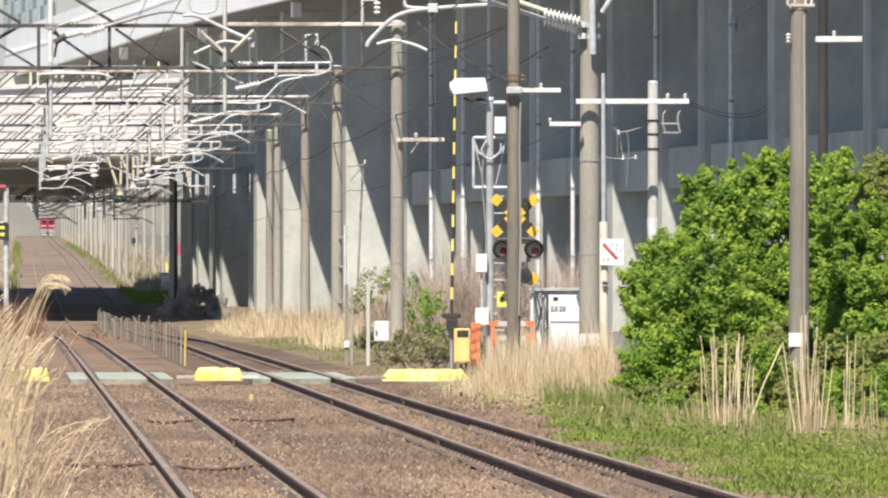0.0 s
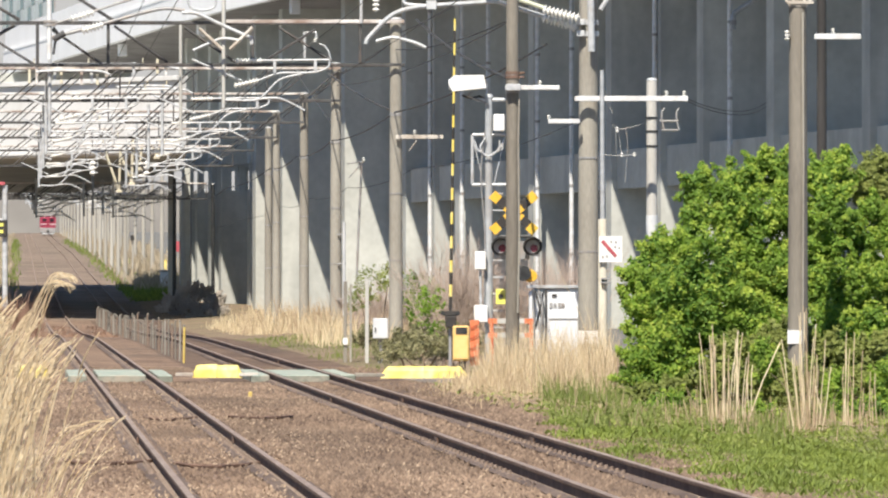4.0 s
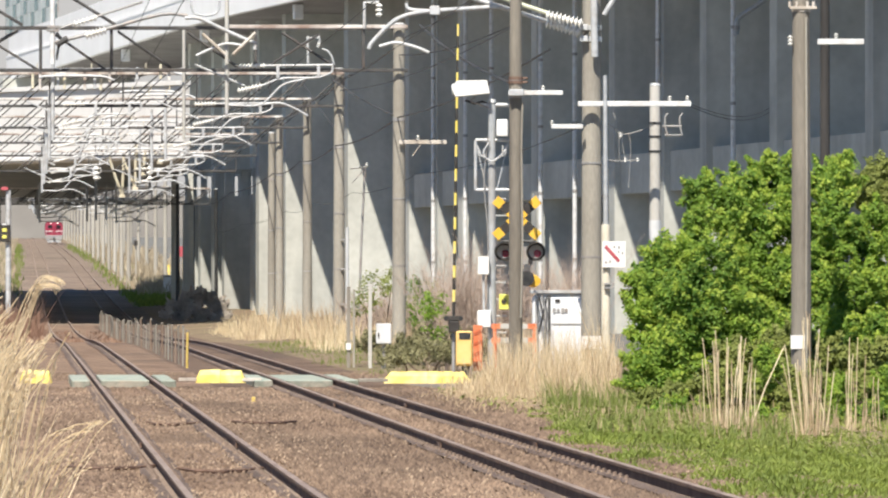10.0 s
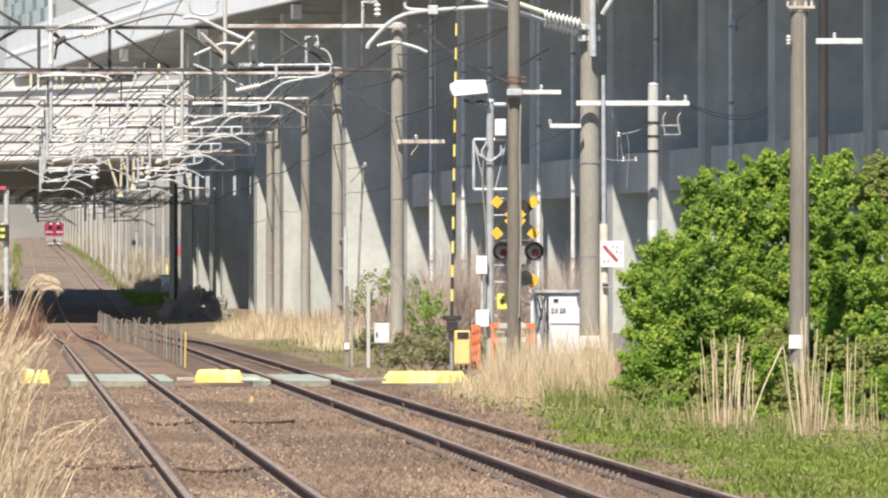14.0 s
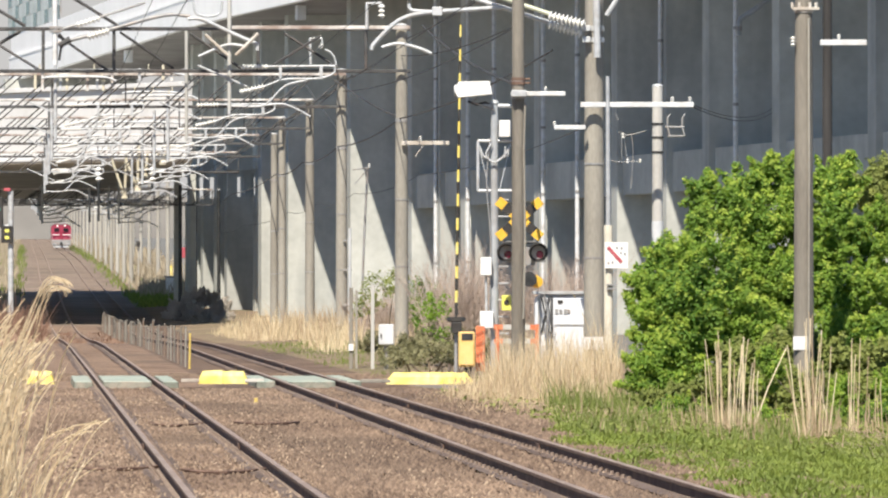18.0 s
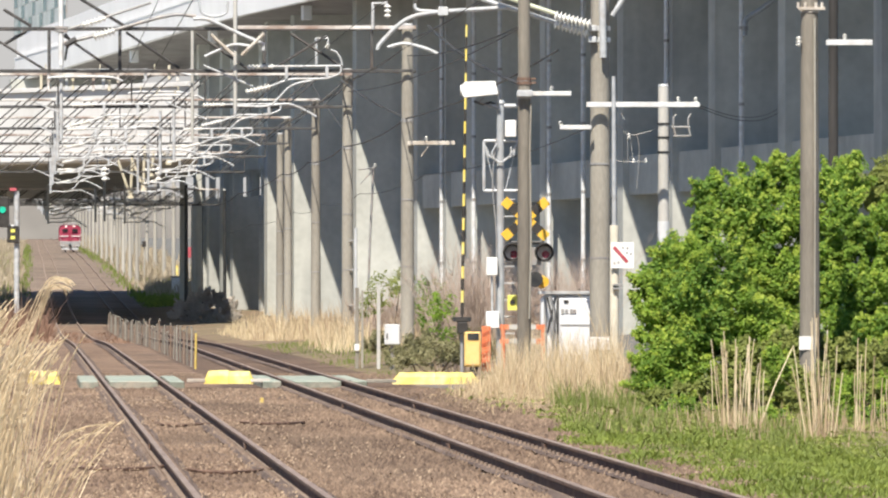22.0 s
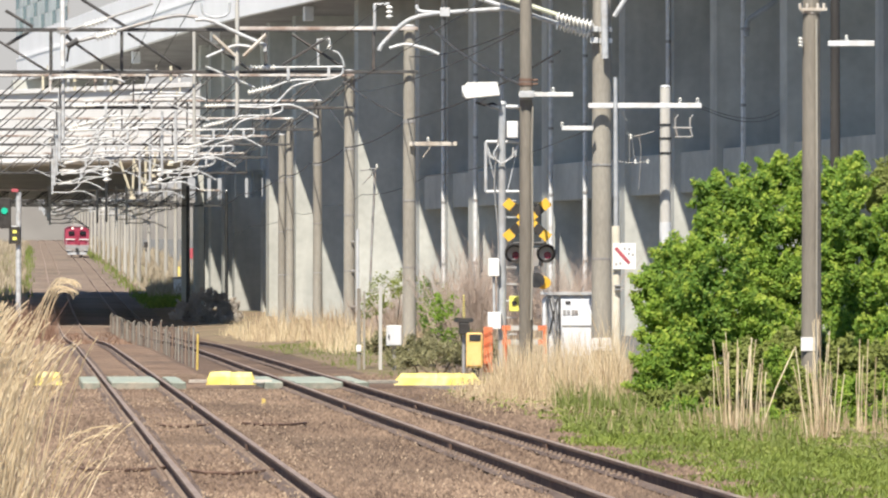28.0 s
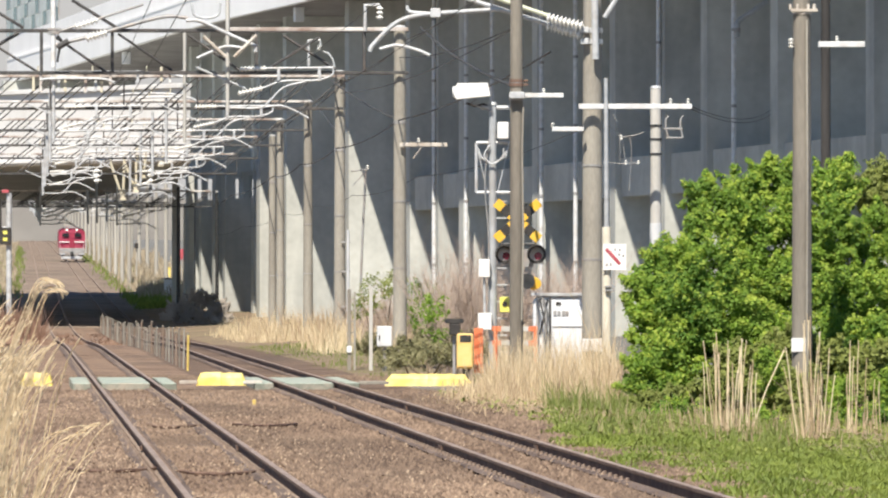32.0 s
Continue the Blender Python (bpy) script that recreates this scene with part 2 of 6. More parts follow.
GRAVEL = mat("grey_gravel", (0.12, 0.12, 0.115), (0.19, 0.185, 0.17), 0.5, 0.95, fine=6, grain=0.5, bump=0.6)
HUT_WHITE = mat("clean_white_cabinet_paint", (0.74, 0.76, 0.79), (0.82, 0.83, 0.85), 2, 0.45, fine=30, grain=0.08, bump=0.03, stain=((0.55, 0.55, 0.56), 0.3, 1.5, (1, 1, 0.2)))
DULL_WHITE = mat("dull_white_paint", (0.56, 0.58, 0.60), (0.68, 0.69, 0.70), 2, 0.5, fine=30, grain=0.15, bump=0.03, stain=((0.35, 0.36, 0.38), 0.5, 1.5, (1, 1, 0.2)))
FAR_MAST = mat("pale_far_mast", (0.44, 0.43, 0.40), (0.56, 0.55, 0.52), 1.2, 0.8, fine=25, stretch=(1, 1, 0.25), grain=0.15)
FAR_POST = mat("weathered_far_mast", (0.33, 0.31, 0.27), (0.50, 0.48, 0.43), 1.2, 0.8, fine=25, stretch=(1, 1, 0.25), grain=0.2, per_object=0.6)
CREAM_POST = mat("cream_concrete_post", (0.60, 0.56, 0.46), (0.70, 0.66, 0.55), 3, 0.8, fine=30, grain=0.15, bump=0.05)
REED = mat("pale_dead_reed", (0.56, 0.43, 0.27), (0.86, 0.76, 0.54), 1.5, 0.7, fine=20, grain=0.2, bump=0, per_object=0.8)
LAWN = mat("lawn_blades", (0.085, 0.135, 0.016), (0.29, 0.36, 0.055), 0.6, 0.6, fine=8, grain=0.2, bump=0, island=0.6, through_light=0.3)
WEED = mat("olive_weeds", (0.085, 0.12, 0.022), (0.26, 0.31, 0.075), 0.8, 0.7, fine=8, grain=0.2, bump=0, island=0.7, through_light=0.3)
FAR_BRUSH = mat("dusty_far_brush", (0.27, 0.225, 0.155), (0.48, 0.41, 0.30), 0.3, 0.8, fine=6, grain=0.2, bump=0, island=0.6, through_light=0.2)
STRAW = mat("dry_straw", (0.50, 0.385, 0.225), (0.80, 0.69, 0.465), 1.5, 0.7, fine=20, grain=0.2, bump=0, island=0.7, through_light=0.25)
STRAW_DARK = mat("brown_dead_stems", (0.31, 0.222, 0.14), (0.55, 0.43, 0.285), 1.5, 0.8, fine=20, grain=0.2, bump=0, island=0.7, through_light=0.1)
STRAW_RED = mat("reddish_dead_weeds", (0.16, 0.085, 0.055), (0.28, 0.17, 0.12), 1.5, 0.8, fine=20, grain=0.2, bump=0, island=0.7, through_light=0.1)
TWIG = mat("grey_pink_dead_twig", (0.33, 0.25, 0.20), (0.56, 0.455, 0.385), 1.5, 0.8, fine=20, grain=0.2, bump=0, island=0.7, through_light=0.1)
PLUME = mat("pale_reed_plume", (0.62, 0.49, 0.31), (0.86, 0.75, 0.54), 3, 0.6, fine=20, grain=0.1, bump=0, island=0.7, through_light=0.35)
LEAF = mat("fresh_leaf", (0.07, 0.178, 0.02), (0.31, 0.455, 0.055), 0.9, 0.62, fine=9, grain=0.15, bump=0, island=0.45, through_light=0.42)
LEAF_YOUNG = mat("young_yellow_green_leaf", (0.29, 0.41, 0.045), (0.51, 0.61, 0.10), 0.9, 0.6, fine=9, grain=0.15, bump=0, island=0.5, through_light=0.45)
LEAF_DULL = mat("olive_leaf", (0.12, 0.16, 0.03), (0.32, 0.36, 0.09), 0.7, 0.6, fine=9, grain=0.15, bump=0, island=0.6, through_light=0.3)
# light brown leaves: haze over the shaded bush is put into the colour
LEAF_BROWN = mat("brown_undergrowth", (0.32, 0.285, 0.245), (0.48, 0.43, 0.37), 0.7, 0.8, fine=9, grain=0.15, bump=0, island=0.6, through_light=0.15)
CLOD = mat("dry_earth_clod", (0.13, 0.075, 0.05), (0.27, 0.18, 0.125), 1.5, 0.95, fine=14, grain=0.5, bump=0.6, island=0.5)
DARK_WOOD = mat("dark_pole_wood", (0.03, 0.028, 0.027), (0.06, 0.056, 0.054), 2.0, 0.85, fine=30, stretch=(1, 1, 0.15), grain=0.3)
LITTER = mat("faded_leaf_litter", (0.24, 0.17, 0.115), (0.43, 0.33, 0.235), 1.5, 0.9, fine=20, grain=0.2, bump=0, island=0.7)
RAIL_DUST = mat("brake_dust_on_ballast", (0.085, 0.06, 0.05), (0.155, 0.115, 0.095), 1.2, 0.95, fine=22, grain=0.7, bump=0.7, stretch=(1, 0.4, 1))
BARK = mat("shrub_bark", (0.12, 0.09, 0.06), (0.2, 0.15, 0.1), 4, 0.9, fine=40, grain=0.3)


# ---- building blocks ----
class Mesh:
    """Collects faces of one part, in world metres."""

    def __init__(self):
        self.v, self.f = [], []

    def add(self, verts, faces):
        k = len(self.v)
        self.v += [tuple(q) for q in verts]
        self.f += [tuple(i + k for i in face) for face in faces]
        return self

    def box(self, c, s, turn=0.0, lean=None):
        """A box with its centre, its size, turned about the vertical by degrees; edges trimmed by a small chamfer."""
        h = [q / 2 for q in s]
        e = min(h) * 0.16
        vs, index = [], {}
        for sx in (-1, 1):
            for sy in (-1, 1):
                for sz in (-1, 1):
                    for axis in range(3):
                        sg = (sx, sy, sz)
                        q = [sg[i] * (h[i] - (0 if i == axis else e)) for i in range(3)]
                        index[(sx, sy, sz, axis)] = len(vs)
                        vs.append(Vector(q))
        fs = []
        for axis in range(3):
            o, w = [i for i in range(3) if i != axis]
            for sg in (-1, 1):
                ring = []
                for a, b in ((-1, -1), (1, -1), (1, 1), (-1, 1)):
                    key = [0, 0, 0]
                    key[axis], key[o], key[w] = sg, a, b
                    ring.append(index[(*key, axis)])
                flip = (sg < 0) != (axis == 1)
                fs.append(ring[::-1] if flip else ring)
        for axis in range(3):
            o, w = [i for i in range(3) if i != axis]
            for a in (-1, 1):
                for b in (-1, 1):
                    lo, hi = [0, 0, 0], [0, 0, 0]
                    lo[axis], hi[axis] = -1, 1
                    lo[o] = hi[o] = a
                    lo[w] = hi[w] = b
                    fs.append((index[(*lo, o)], index[(*hi, o)], index[(*hi, w)], index[(*lo, w)]))
        for sx in (-1, 1):
            for sy in (-1, 1):
                for sz in (-1, 1):
                    fs.append(tuple(index[(sx, sy, sz, i)] for i in range(3)))
        m = Matrix.Translation(c) @ Matrix.Rotation(radians(turn), 4, "Z")
        if lean is not None:
            m = m @ lean
        return self.add([m @ q for q in vs], fs)

    def rod(self, p, q, r, r2=None, n=8):
        """A round bar from p to q, tapering from r to r2."""
        p, q = Vector(p), Vector(q)
        r2 = r if r2 is None else r2
        d = (q - p).normalized()
        a = d.orthogonal().normalized()
        b = d.cross(a)
        ring = [a * math.cos(2 * math.pi * i / n) + b * math.sin(2 * math.pi * i / n) for i in range(n)]
        vs = [p + o * r for o in ring] + [q + o * r2 for o in ring]
        fs = [(i, (i + 1) % n, n + (i + 1) % n, n + i) for i in range(n)]
        vs += vs[:]
        fs += [tuple(range(2 * n, 3 * n))[::-1], tuple(range(3 * n, 4 * n))]
        return self.add(vs, fs)

    def pipe(self, pts, r, n=6):
        """A bent tube through the points."""
        pts = [Vector(p) for p in pts]
        vs, fs = [], []
        a = None
        for i, p in enumerate(pts):
            d = (pts[min(i + 1, len(pts) - 1)] - pts[max(i - 1, 0)]).normalized()
            a = d.orthogonal().normalized() if a is None else (a - d * a.dot(d)).normalized()
            b = d.cross(a)
            vs += [p + (a * math.cos(2 * math.pi * k / n) + b * math.sin(2 * math.pi * k / n)) * r for k in range(n)]
        for i in range(len(pts) - 1):
            fs += [(i * n + k, i * n + (k + 1) % n, (i + 1) * n + (k + 1) % n, (i + 1) * n + k) for k in range(n)]
        vs += vs[:n] + vs[-n:]
        fs += [tuple(range(len(vs) - 2 * n, len(vs) - n))[::-1], tuple(range(len(vs) - n, len(vs)))]
        return self.add(vs, fs)

    def bent(self, pts, r, n=7, steps=5):
        """A tube bent smoothly through the points."""
        q = [Vector(p) for p in pts]
        q = [q[0] * 2 - q[1]] + q + [q[-1] * 2 - q[-2]]
        out = []
        for i in range(1, len(q) - 2):
            a, b, c, d = q[i - 1:i + 3]
            for k in range(steps):
                t = k / steps
                out.append(0.5 * (2 * b + (c - a) * t + (2 * a - 5 * b + 4 * c - d) * t * t + (3 * b - a - 3 * c + d) * t ** 3))
        out.append(q[-2])
        return self.pipe(out, r, n)

    def blade(self, p, tip, width, side):
        """A bent grass blade from p to tip."""
        p, tip = Vector(p), Vector(tip)
        mid = p.lerp(tip, 0.55) + Vector((0, 0, 0.06 * (tip - p).length))
        s = Vector(side) * width * 0.5
        return self.add([p - s, p + s, mid + s * 0.8, mid - s * 0.8, tip], [(0, 1, 2, 3), (3, 2, 4)])


def local(parent):
    at = Vector((0, 0, 0))
    while parent is not None:
        at += parent.location
        parent = parent.parent
    return at


def part(name, m, material, parent, label="", smooth=False):
    """One mesh object under a thing or a part."""
    data = bpy.data.meshes.new(name)
    o = local(parent)
    data.from_pydata([(x - o.x, y - o.y, z - o.z) for x, y, z in m.v], [], m.f)
    if smooth:
        data.polygons.foreach_set("use_smooth", [True] * len(data.polygons))
    data.materials.append(material)
    data.update()
    ob = new(name, data)
    ob.parent = parent
    return tagged(ob, label)


def thing(name, at, label, category, group="", kind=""):
    ob = new(name)
    ob.empty_display_size = 0.2
    ob.location = at
    return tagged(ob, label, category, group, kind)


def solid(name, m, material, label, category="", group="", kind="", smooth=False):
    """A thing of one mesh; its origin is at its base."""
    a = np.array(m.v)
    o = Vector(((a[:, 0].min() + a[:, 0].max()) / 2, (a[:, 1].min() + a[:, 1].max()) / 2, a[:, 2].min()))
    data = bpy.data.meshes.new(name)
    data.from_pydata([(x - o.x, y - o.y, z - o.z) for x, y, z in m.v], [], m.f)
    if smooth:
        data.polygons.foreach_set("use_smooth", [True] * len(data.polygons))
    data.materials.append(material)
    ob = new(name, data)
    ob.location = o
    return tagged(ob, label, category, group, kind)


# ---- the line: two straight tracks that run away and climb ----
LEAN = -0.0681            # sideways metres per metre ahead
TURN = math.degrees(math.atan(-LEAN))
PROFILE = ((-200, 0), (0, 0), (150, 0), (200, -0.01), (222, -0.09), (247, -0.24), (275, -0.28), (300, -0.25), (342, -0.02), (390, 0.55),
           (437, 1.2), (560, 3.02), (689, 4.93), (929, 7.6), (1201, 10.97), (1500, 13.6), (2200, 14), (4500, 14))


def grade(d):
    """The rails' height at d metres ahead."""
    for (a, za), (b, zb) in zip(PROFILE, PROFILE[1:]):
        if d <= b:
            return za + (zb - za) * (d - a) / (b - a)
    return PROFILE[-1][1]


def along(off, d):
    return off + LEAN * d


NEAR_TRACK, FAR_TRACK, MASTS = 2.02, 5.57, 11.0



# ---- ground ----
def ground_height(off, d):
    g = grade(d)
    if off < -0.2:
        drop = 0.55 * min(1.0, (-0.2 - off) / 2.0)
    elif off > 7.6:
        drop = 0.145 + 0.145 * min(1.0, (off - 7.6) / 3.0)
        if d > 150:
            drop -= 0.35 * min(1.0, (off - 7.6) / 3.0)
    else:
        drop = 0.145
    return g - drop


def ground_sheet():
    m = Mesh()
    offs = [-900, -300, -80, -30, -12, -6, -3.5, -2, -1, -0.2, 0.6, 2, 3.8, 5.5, 7.0, 7.6, 8.6, 10, 12, 15, 20, 30, 45, 80, 200, 600]
    ds = [-200, -60, 0] + list(range(20, 480, 6)) + list(range(480, 1600, 30)) + [1800, 2300, 3000, 4300]
    for d in ds:
        for o in offs:
            bumpy = 0.03 * noise.noise((o * 0.35, d * 0.05, 0)) if abs(o) < 40 else 0
            m.v.append((along(o, d), d, ground_height(o, d) + bumpy))
    w = len(offs)
    ballast, soil = [], []
    for i in range(len(ds) - 1):
        for j in range(w - 1):
            (ballast if -0.3 < offs[j] < 7.5 else soil).append(len(m.f))
            m.f.append((i * w + j, i * w + j + 1, (i + 1) * w + j + 1, (i + 1) * w + j))
    data = bpy.data.meshes.new("ground")
    data.from_pydata(m.v, [], m.f)
    data.materials.append(SOIL)
    data.materials.append(BALLAST)
    for k in ballast:
        data.polygons[k].material_index = 1
    data.materials.append(GRAVEL)
    data.materials.append(FAR_BALLAST)
    data.materials.append(NEAR_BED)
    for k, f in enumerate(data.polygons):
        o = offs[k % (w - 1)]
        if o >= 15 or o < -12:
            f.material_index = 2
        if f.material_index == 1 and o < 3.0:
            f.material_index = 4
        # beyond 325 m the bed takes the haze-paled ballast
        if f.material_index in (1, 4) and data.vertices[f.vertices[0]].co.y > 325:
            f.material_index = 3
    data.polygons.foreach_set("use_smooth", [True] * len(data.polygons))
    return tagged(new("ground", data), "brown ballast bed and dry trackside soil climbing into the distance", kind="structure")


ground = ground_sheet()


clip = Mesh().box((0, 0, 0), (0.09, 0.12, 0.04)).rod((0.01, 0, 0.02), (0.01, 0, 0.055), 0.022, n=6)
CLIP = bpy.data.meshes.new("rail_clip")
CLIP.from_pydata(clip.v, [], clip.f)
CLIP.materials.append(RAIL_FOOT)


def track(centre, label):
    """Two rails on nearly buried sleepers, held by clips."""
    t = thing("track", (along(centre, 60), 60, -0.2), label, "track", "railway tracks")
    shape = ((-0.064, -0.153), (0.064, -0.153), (0.064, -0.142), (0.012, -0.125), (0.010, -0.045), (0.033, -0.034), (0.033, -0.006), (0.026, 0),
             (-0.026, 0), (-0.033, -0.006), (-0.033, -0.034), (-0.010, -0.045), (-0.012, -0.125), (-0.064, -0.142))
    w = len(shape)
    for side in (-0.566, 0.566):
        off = centre + side
        ds = list(range(-60, 470, 10)) + list(range(470, 1500, 40))
        m = Mesh()
        for d in ds:
            m.v += [(along(off + x, d), d, grade(d) + z) for x, z in shape]
        for i in range(len(ds) - 1):
            for j in range(w):
                k = (j + 1) % w
                m.f.append((i * w + j, i * w + k, (i + 1) * w + k, (i + 1) * w + j))
        r = part("rail", m, RAIL_SIDE, t, "rust-brown rail with a worn head")
        r.data.materials.append(RAIL_TOP)
        r.data.materials.append(RAIL_FOOT)
        for k, f in enumerate(r.data.polygons):
            if k % w in (6, 7, 8):
                f.material_index = 1
            elif k % w in (1, 2, 12, 13):
                f.material_index = 2
        dust = Mesh()
        for i, d in enumerate(range(20, 232, 2)):
            for q in (-0.21, -0.075, 0.075, 0.21):
                dust.v.append((along(off + q * (1 + 0.25 * noise.noise((q * 9, d * 0.3, off))), d), d, grade(d) - (0.125 if abs(q) > 0.1 else 0.108)))
            if i:
                dust.f += [(4 * i - 4, 4 * i - 3, 4 * i + 1, 4 * i), (4 * i - 2, 4 * i - 1, 4 * i + 3, 4 * i + 2)]
        tagged(part("dust_strip", dust, RAIL_DUST, t, "dark brake dust along the rail foot"), kind="stuff")
        clips = Mesh()
        for i in range(170):
            d = 62 + i * 0.6
            for q in (-0.1, 0.1):
                if i < 36:
                    c = new("rail_clip", CLIP)
                    c.parent = t
                    c.location = Vector((along(off + q, d), d, grade(d) - 0.13)) - t.location
                    c.rotation_euler = (0, 0, radians(TURN + (0 if q > 0 else 180)))
                else:
                    clips.box((along(off + q, d), d, grade(d) - 0.135), (0.07, 0.12, 0.05), TURN)
        tagged(part("distant_fastening", clips, RAIL_FOOT, t), kind="stuff")
        for d in (74.0, 99.0, 146.0):
            for q in (-0.03, 0.03):
                part("fishplate", Mesh().box((along(off + q, d), d, grade(d) - 0.08), (0.018, 0.56, 0.06), TURN), RAIL_SIDE, t)
    return t


track(NEAR_TRACK, "straight railway track with rusty rails in brown ballast")
track(FAR_TRACK, "straight railway track with rusty rails in brown ballast")


# ---- the viaduct: walls across its line, a high deck over them ----
WAY = -0.1985
V_TURN = math.degrees(math.atan(-WAY))
PIER0 = 60.0


def vx(off, d):
    return off + WAY * d


def sheared(m, x0, x1, d0, d1, z0, z1, way=WAY):
    """A slab that follows the viaduct's line from d0 to d1."""
    m.add([(x0 + way * d0, d0, z0), (x1 + way * d0, d0, z0), (x1 + way * d1, d1, z0), (x0 + way * d1, d1, z0),
           (x0 + way * d0, d0, z1), (x1 + way * d0, d0, z1), (x1 + way * d1, d1, z1), (x0 + way * d1, d1, z1)],
          [(3, 2, 1, 0), (4, 5, 6, 7), (0, 1, 5, 4), (2, 3, 7, 6), (1, 2, 6, 5), (3, 0, 4, 7)])
    return m


DECK_BOTTOM = 17.0
viaduct = thing("viaduct", (vx(64, 300), 300, 0), "grey concrete railway viaduct on cross walls, its lower faces sunlit", "viaduct")
WALLS = (355.8, 347.0, 328.0, 311.3, 304.1, 298.0, 281.4, 265.8, 256.8, 249.5, 238.3, 224.5, 211.5, 200.0)
for d in WALLS:
    part("pier_wall", sheared(Mesh(), PIER0, PIER0 + 11.0, d, d + 1.1, grade(d) - 0.6, DECK_BOTTOM), CONCRETE, viaduct)
for d, left in ((371.0, PIER0 + 2.2), (376.5, PIER0 + 1.4), (380.5, PIER0 + 1.4), (385.5, PIER0 + 1.4), (389.5, PIER0 + 1.4), (400.0, PIER0 + 2.7)):
    part("pier_wall", sheared(Mesh(), left, PIER0 + 8.0, d, d + 0.9, grade(d) - 0.6, 7.3), CONCRETE, viaduct)
    part("pier_head", sheared(Mesh(), left, PIER0 + 8.0, d, d + 0.9, 8.9, DECK_BOTTOM), CONCRETE, viaduct)
    for k in range(4):
        part("pier_column", sheared(Mesh(), left + 0.1 + 1.7 * k, left + 0.45 + 1.7 * k, d + 0.2, d + 0.6, 7.304, 8.896), CONCRETE, viaduct)

def flared(inner, outer, z0, z1, d0, e0, d1, e1, far_side=None):
    """A slab along the deck's edge whose line widens or narrows from e0 to e1; far_side gives a fixed inner edge."""
    a, b = (far_side, far_side) if far_side else (e0 + outer, e1 + outer)
    return Mesh().add([(vx(e0 + inner, d0), d0, z0), (vx(a, d0), d0, z0), (vx(b, d1), d1, z0), (vx(e1 + inner, d1), d1, z0),
                       (vx(e0 + inner, d0), d0, z1), (vx(a, d0), d0, z1), (vx(b, d1), d1, z1), (vx(e1 + inner, d1), d1, z1)],
                      [(3, 2, 1, 0), (4, 5, 6, 7), (0, 1, 5, 4), (2, 3, 7, 6), (1, 2, 6, 5), (3, 0, 4, 7)])


# first span is out of view; its wider edge is added to shade the walls
EDGE = ((150, 56.5, 311.9, 56.5), (312, 57.9, 330, 57.75), (330, 57.75, 347, 57.15), (347, 57.15, 366, 57.05), (366, 57.05, 432, 58.6), (432, 58.6, 459, 58.8))
for d0, e0, d1, e1 in EDGE:
    span = (d0, e0, d1, e1)
    part("deck", flared(0.4, 0, DECK_BOTTOM, DECK_BOTTOM + 0.8, *span, 73.0 if d0 < 300 else 67.5), SOFFIT, viaduct, "brown-grey deck underside, darkened for its shade")
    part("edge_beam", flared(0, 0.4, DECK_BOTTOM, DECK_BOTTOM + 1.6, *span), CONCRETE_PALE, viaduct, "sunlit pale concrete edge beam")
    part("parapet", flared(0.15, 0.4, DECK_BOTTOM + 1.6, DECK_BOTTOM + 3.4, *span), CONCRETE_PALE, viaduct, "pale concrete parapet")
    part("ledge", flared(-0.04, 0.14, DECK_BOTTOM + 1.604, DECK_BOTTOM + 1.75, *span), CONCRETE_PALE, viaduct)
for d0, d1 in zip(WALLS[:3:-1], WALLS[-2:2:-1]):
    part("tie_beam", sheared(Mesh(), PIER0 + 0.25, PIER0 + 1.3, d0 + 1.104, d1 - 0.004, 5.75, 7.4), CONCRETE, viaduct)
for d in (335.0, 366.5, 398.0):
    part("bracket", Mesh().box((vx(58.6, d), d, DECK_BOTTOM - 0.42), (0.5, 0.6, 0.8), V_TURN), CONCRETE_PALE, viaduct)

part("pier_cap", sheared(Mesh(), 57.9, 67.5, 454.0, 455.4, DECK_BOTTOM - 1.0, DECK_BOTTOM - 0.004), CONCRETE, viaduct)

# low bridge over the tracks, askew to them
bridge = thing("low_bridge", (-22, 385, 0.5), "pale concrete bridge deck low over both tracks, shaded beneath", "bridge")
part("deck", Mesh().add([(-32, 343, 8.4), (-13.1, 320.5, 8.4), (-15.6, 370, 8.4), (-27.2, 462, 8.4), (-37, 462, 8.4),
                         (-32, 343, 9.4), (-13.1, 320.5, 9.4), (-15.6, 370, 9.4), (-27.2, 462, 9.4), (-37, 462, 9.4)],
                        [(4, 3, 2, 1, 0), (5, 6, 7, 8, 9), (0, 1, 6, 5), (1, 2, 7, 6), (2, 3, 8, 7), (3, 4, 9, 8), (4, 0, 5, 9)]), CONCRETE, bridge)
SKEW = math.degrees(math.atan2(-22.5, 18.9))
part("fascia", Mesh().box((-22.75, 331.5, 10.25), (29.4, 0.5, 3.8), SKEW), CONCRETE_CREAM, bridge, "sunlit cream-white concrete fascia")
part("coping", Mesh().box((-22.8, 331.45, 12.27), (29.4, 0.75, 0.24), SKEW), CONCRETE_CREAM, bridge)
part("drip_edge", Mesh().box((-22.95, 331.2, 8.55), (29.4, 0.3, 0.16), SKEW), CONCRETE_CREAM, bridge)
for x, d in ((-15.904, 366), (-14.776, 362), (-31.0, 345), (-33.0, 420)):
    part("column", Mesh().box((x, d, 4.1), (0.34, 0.5, 8.56)), CONCRETE, bridge)


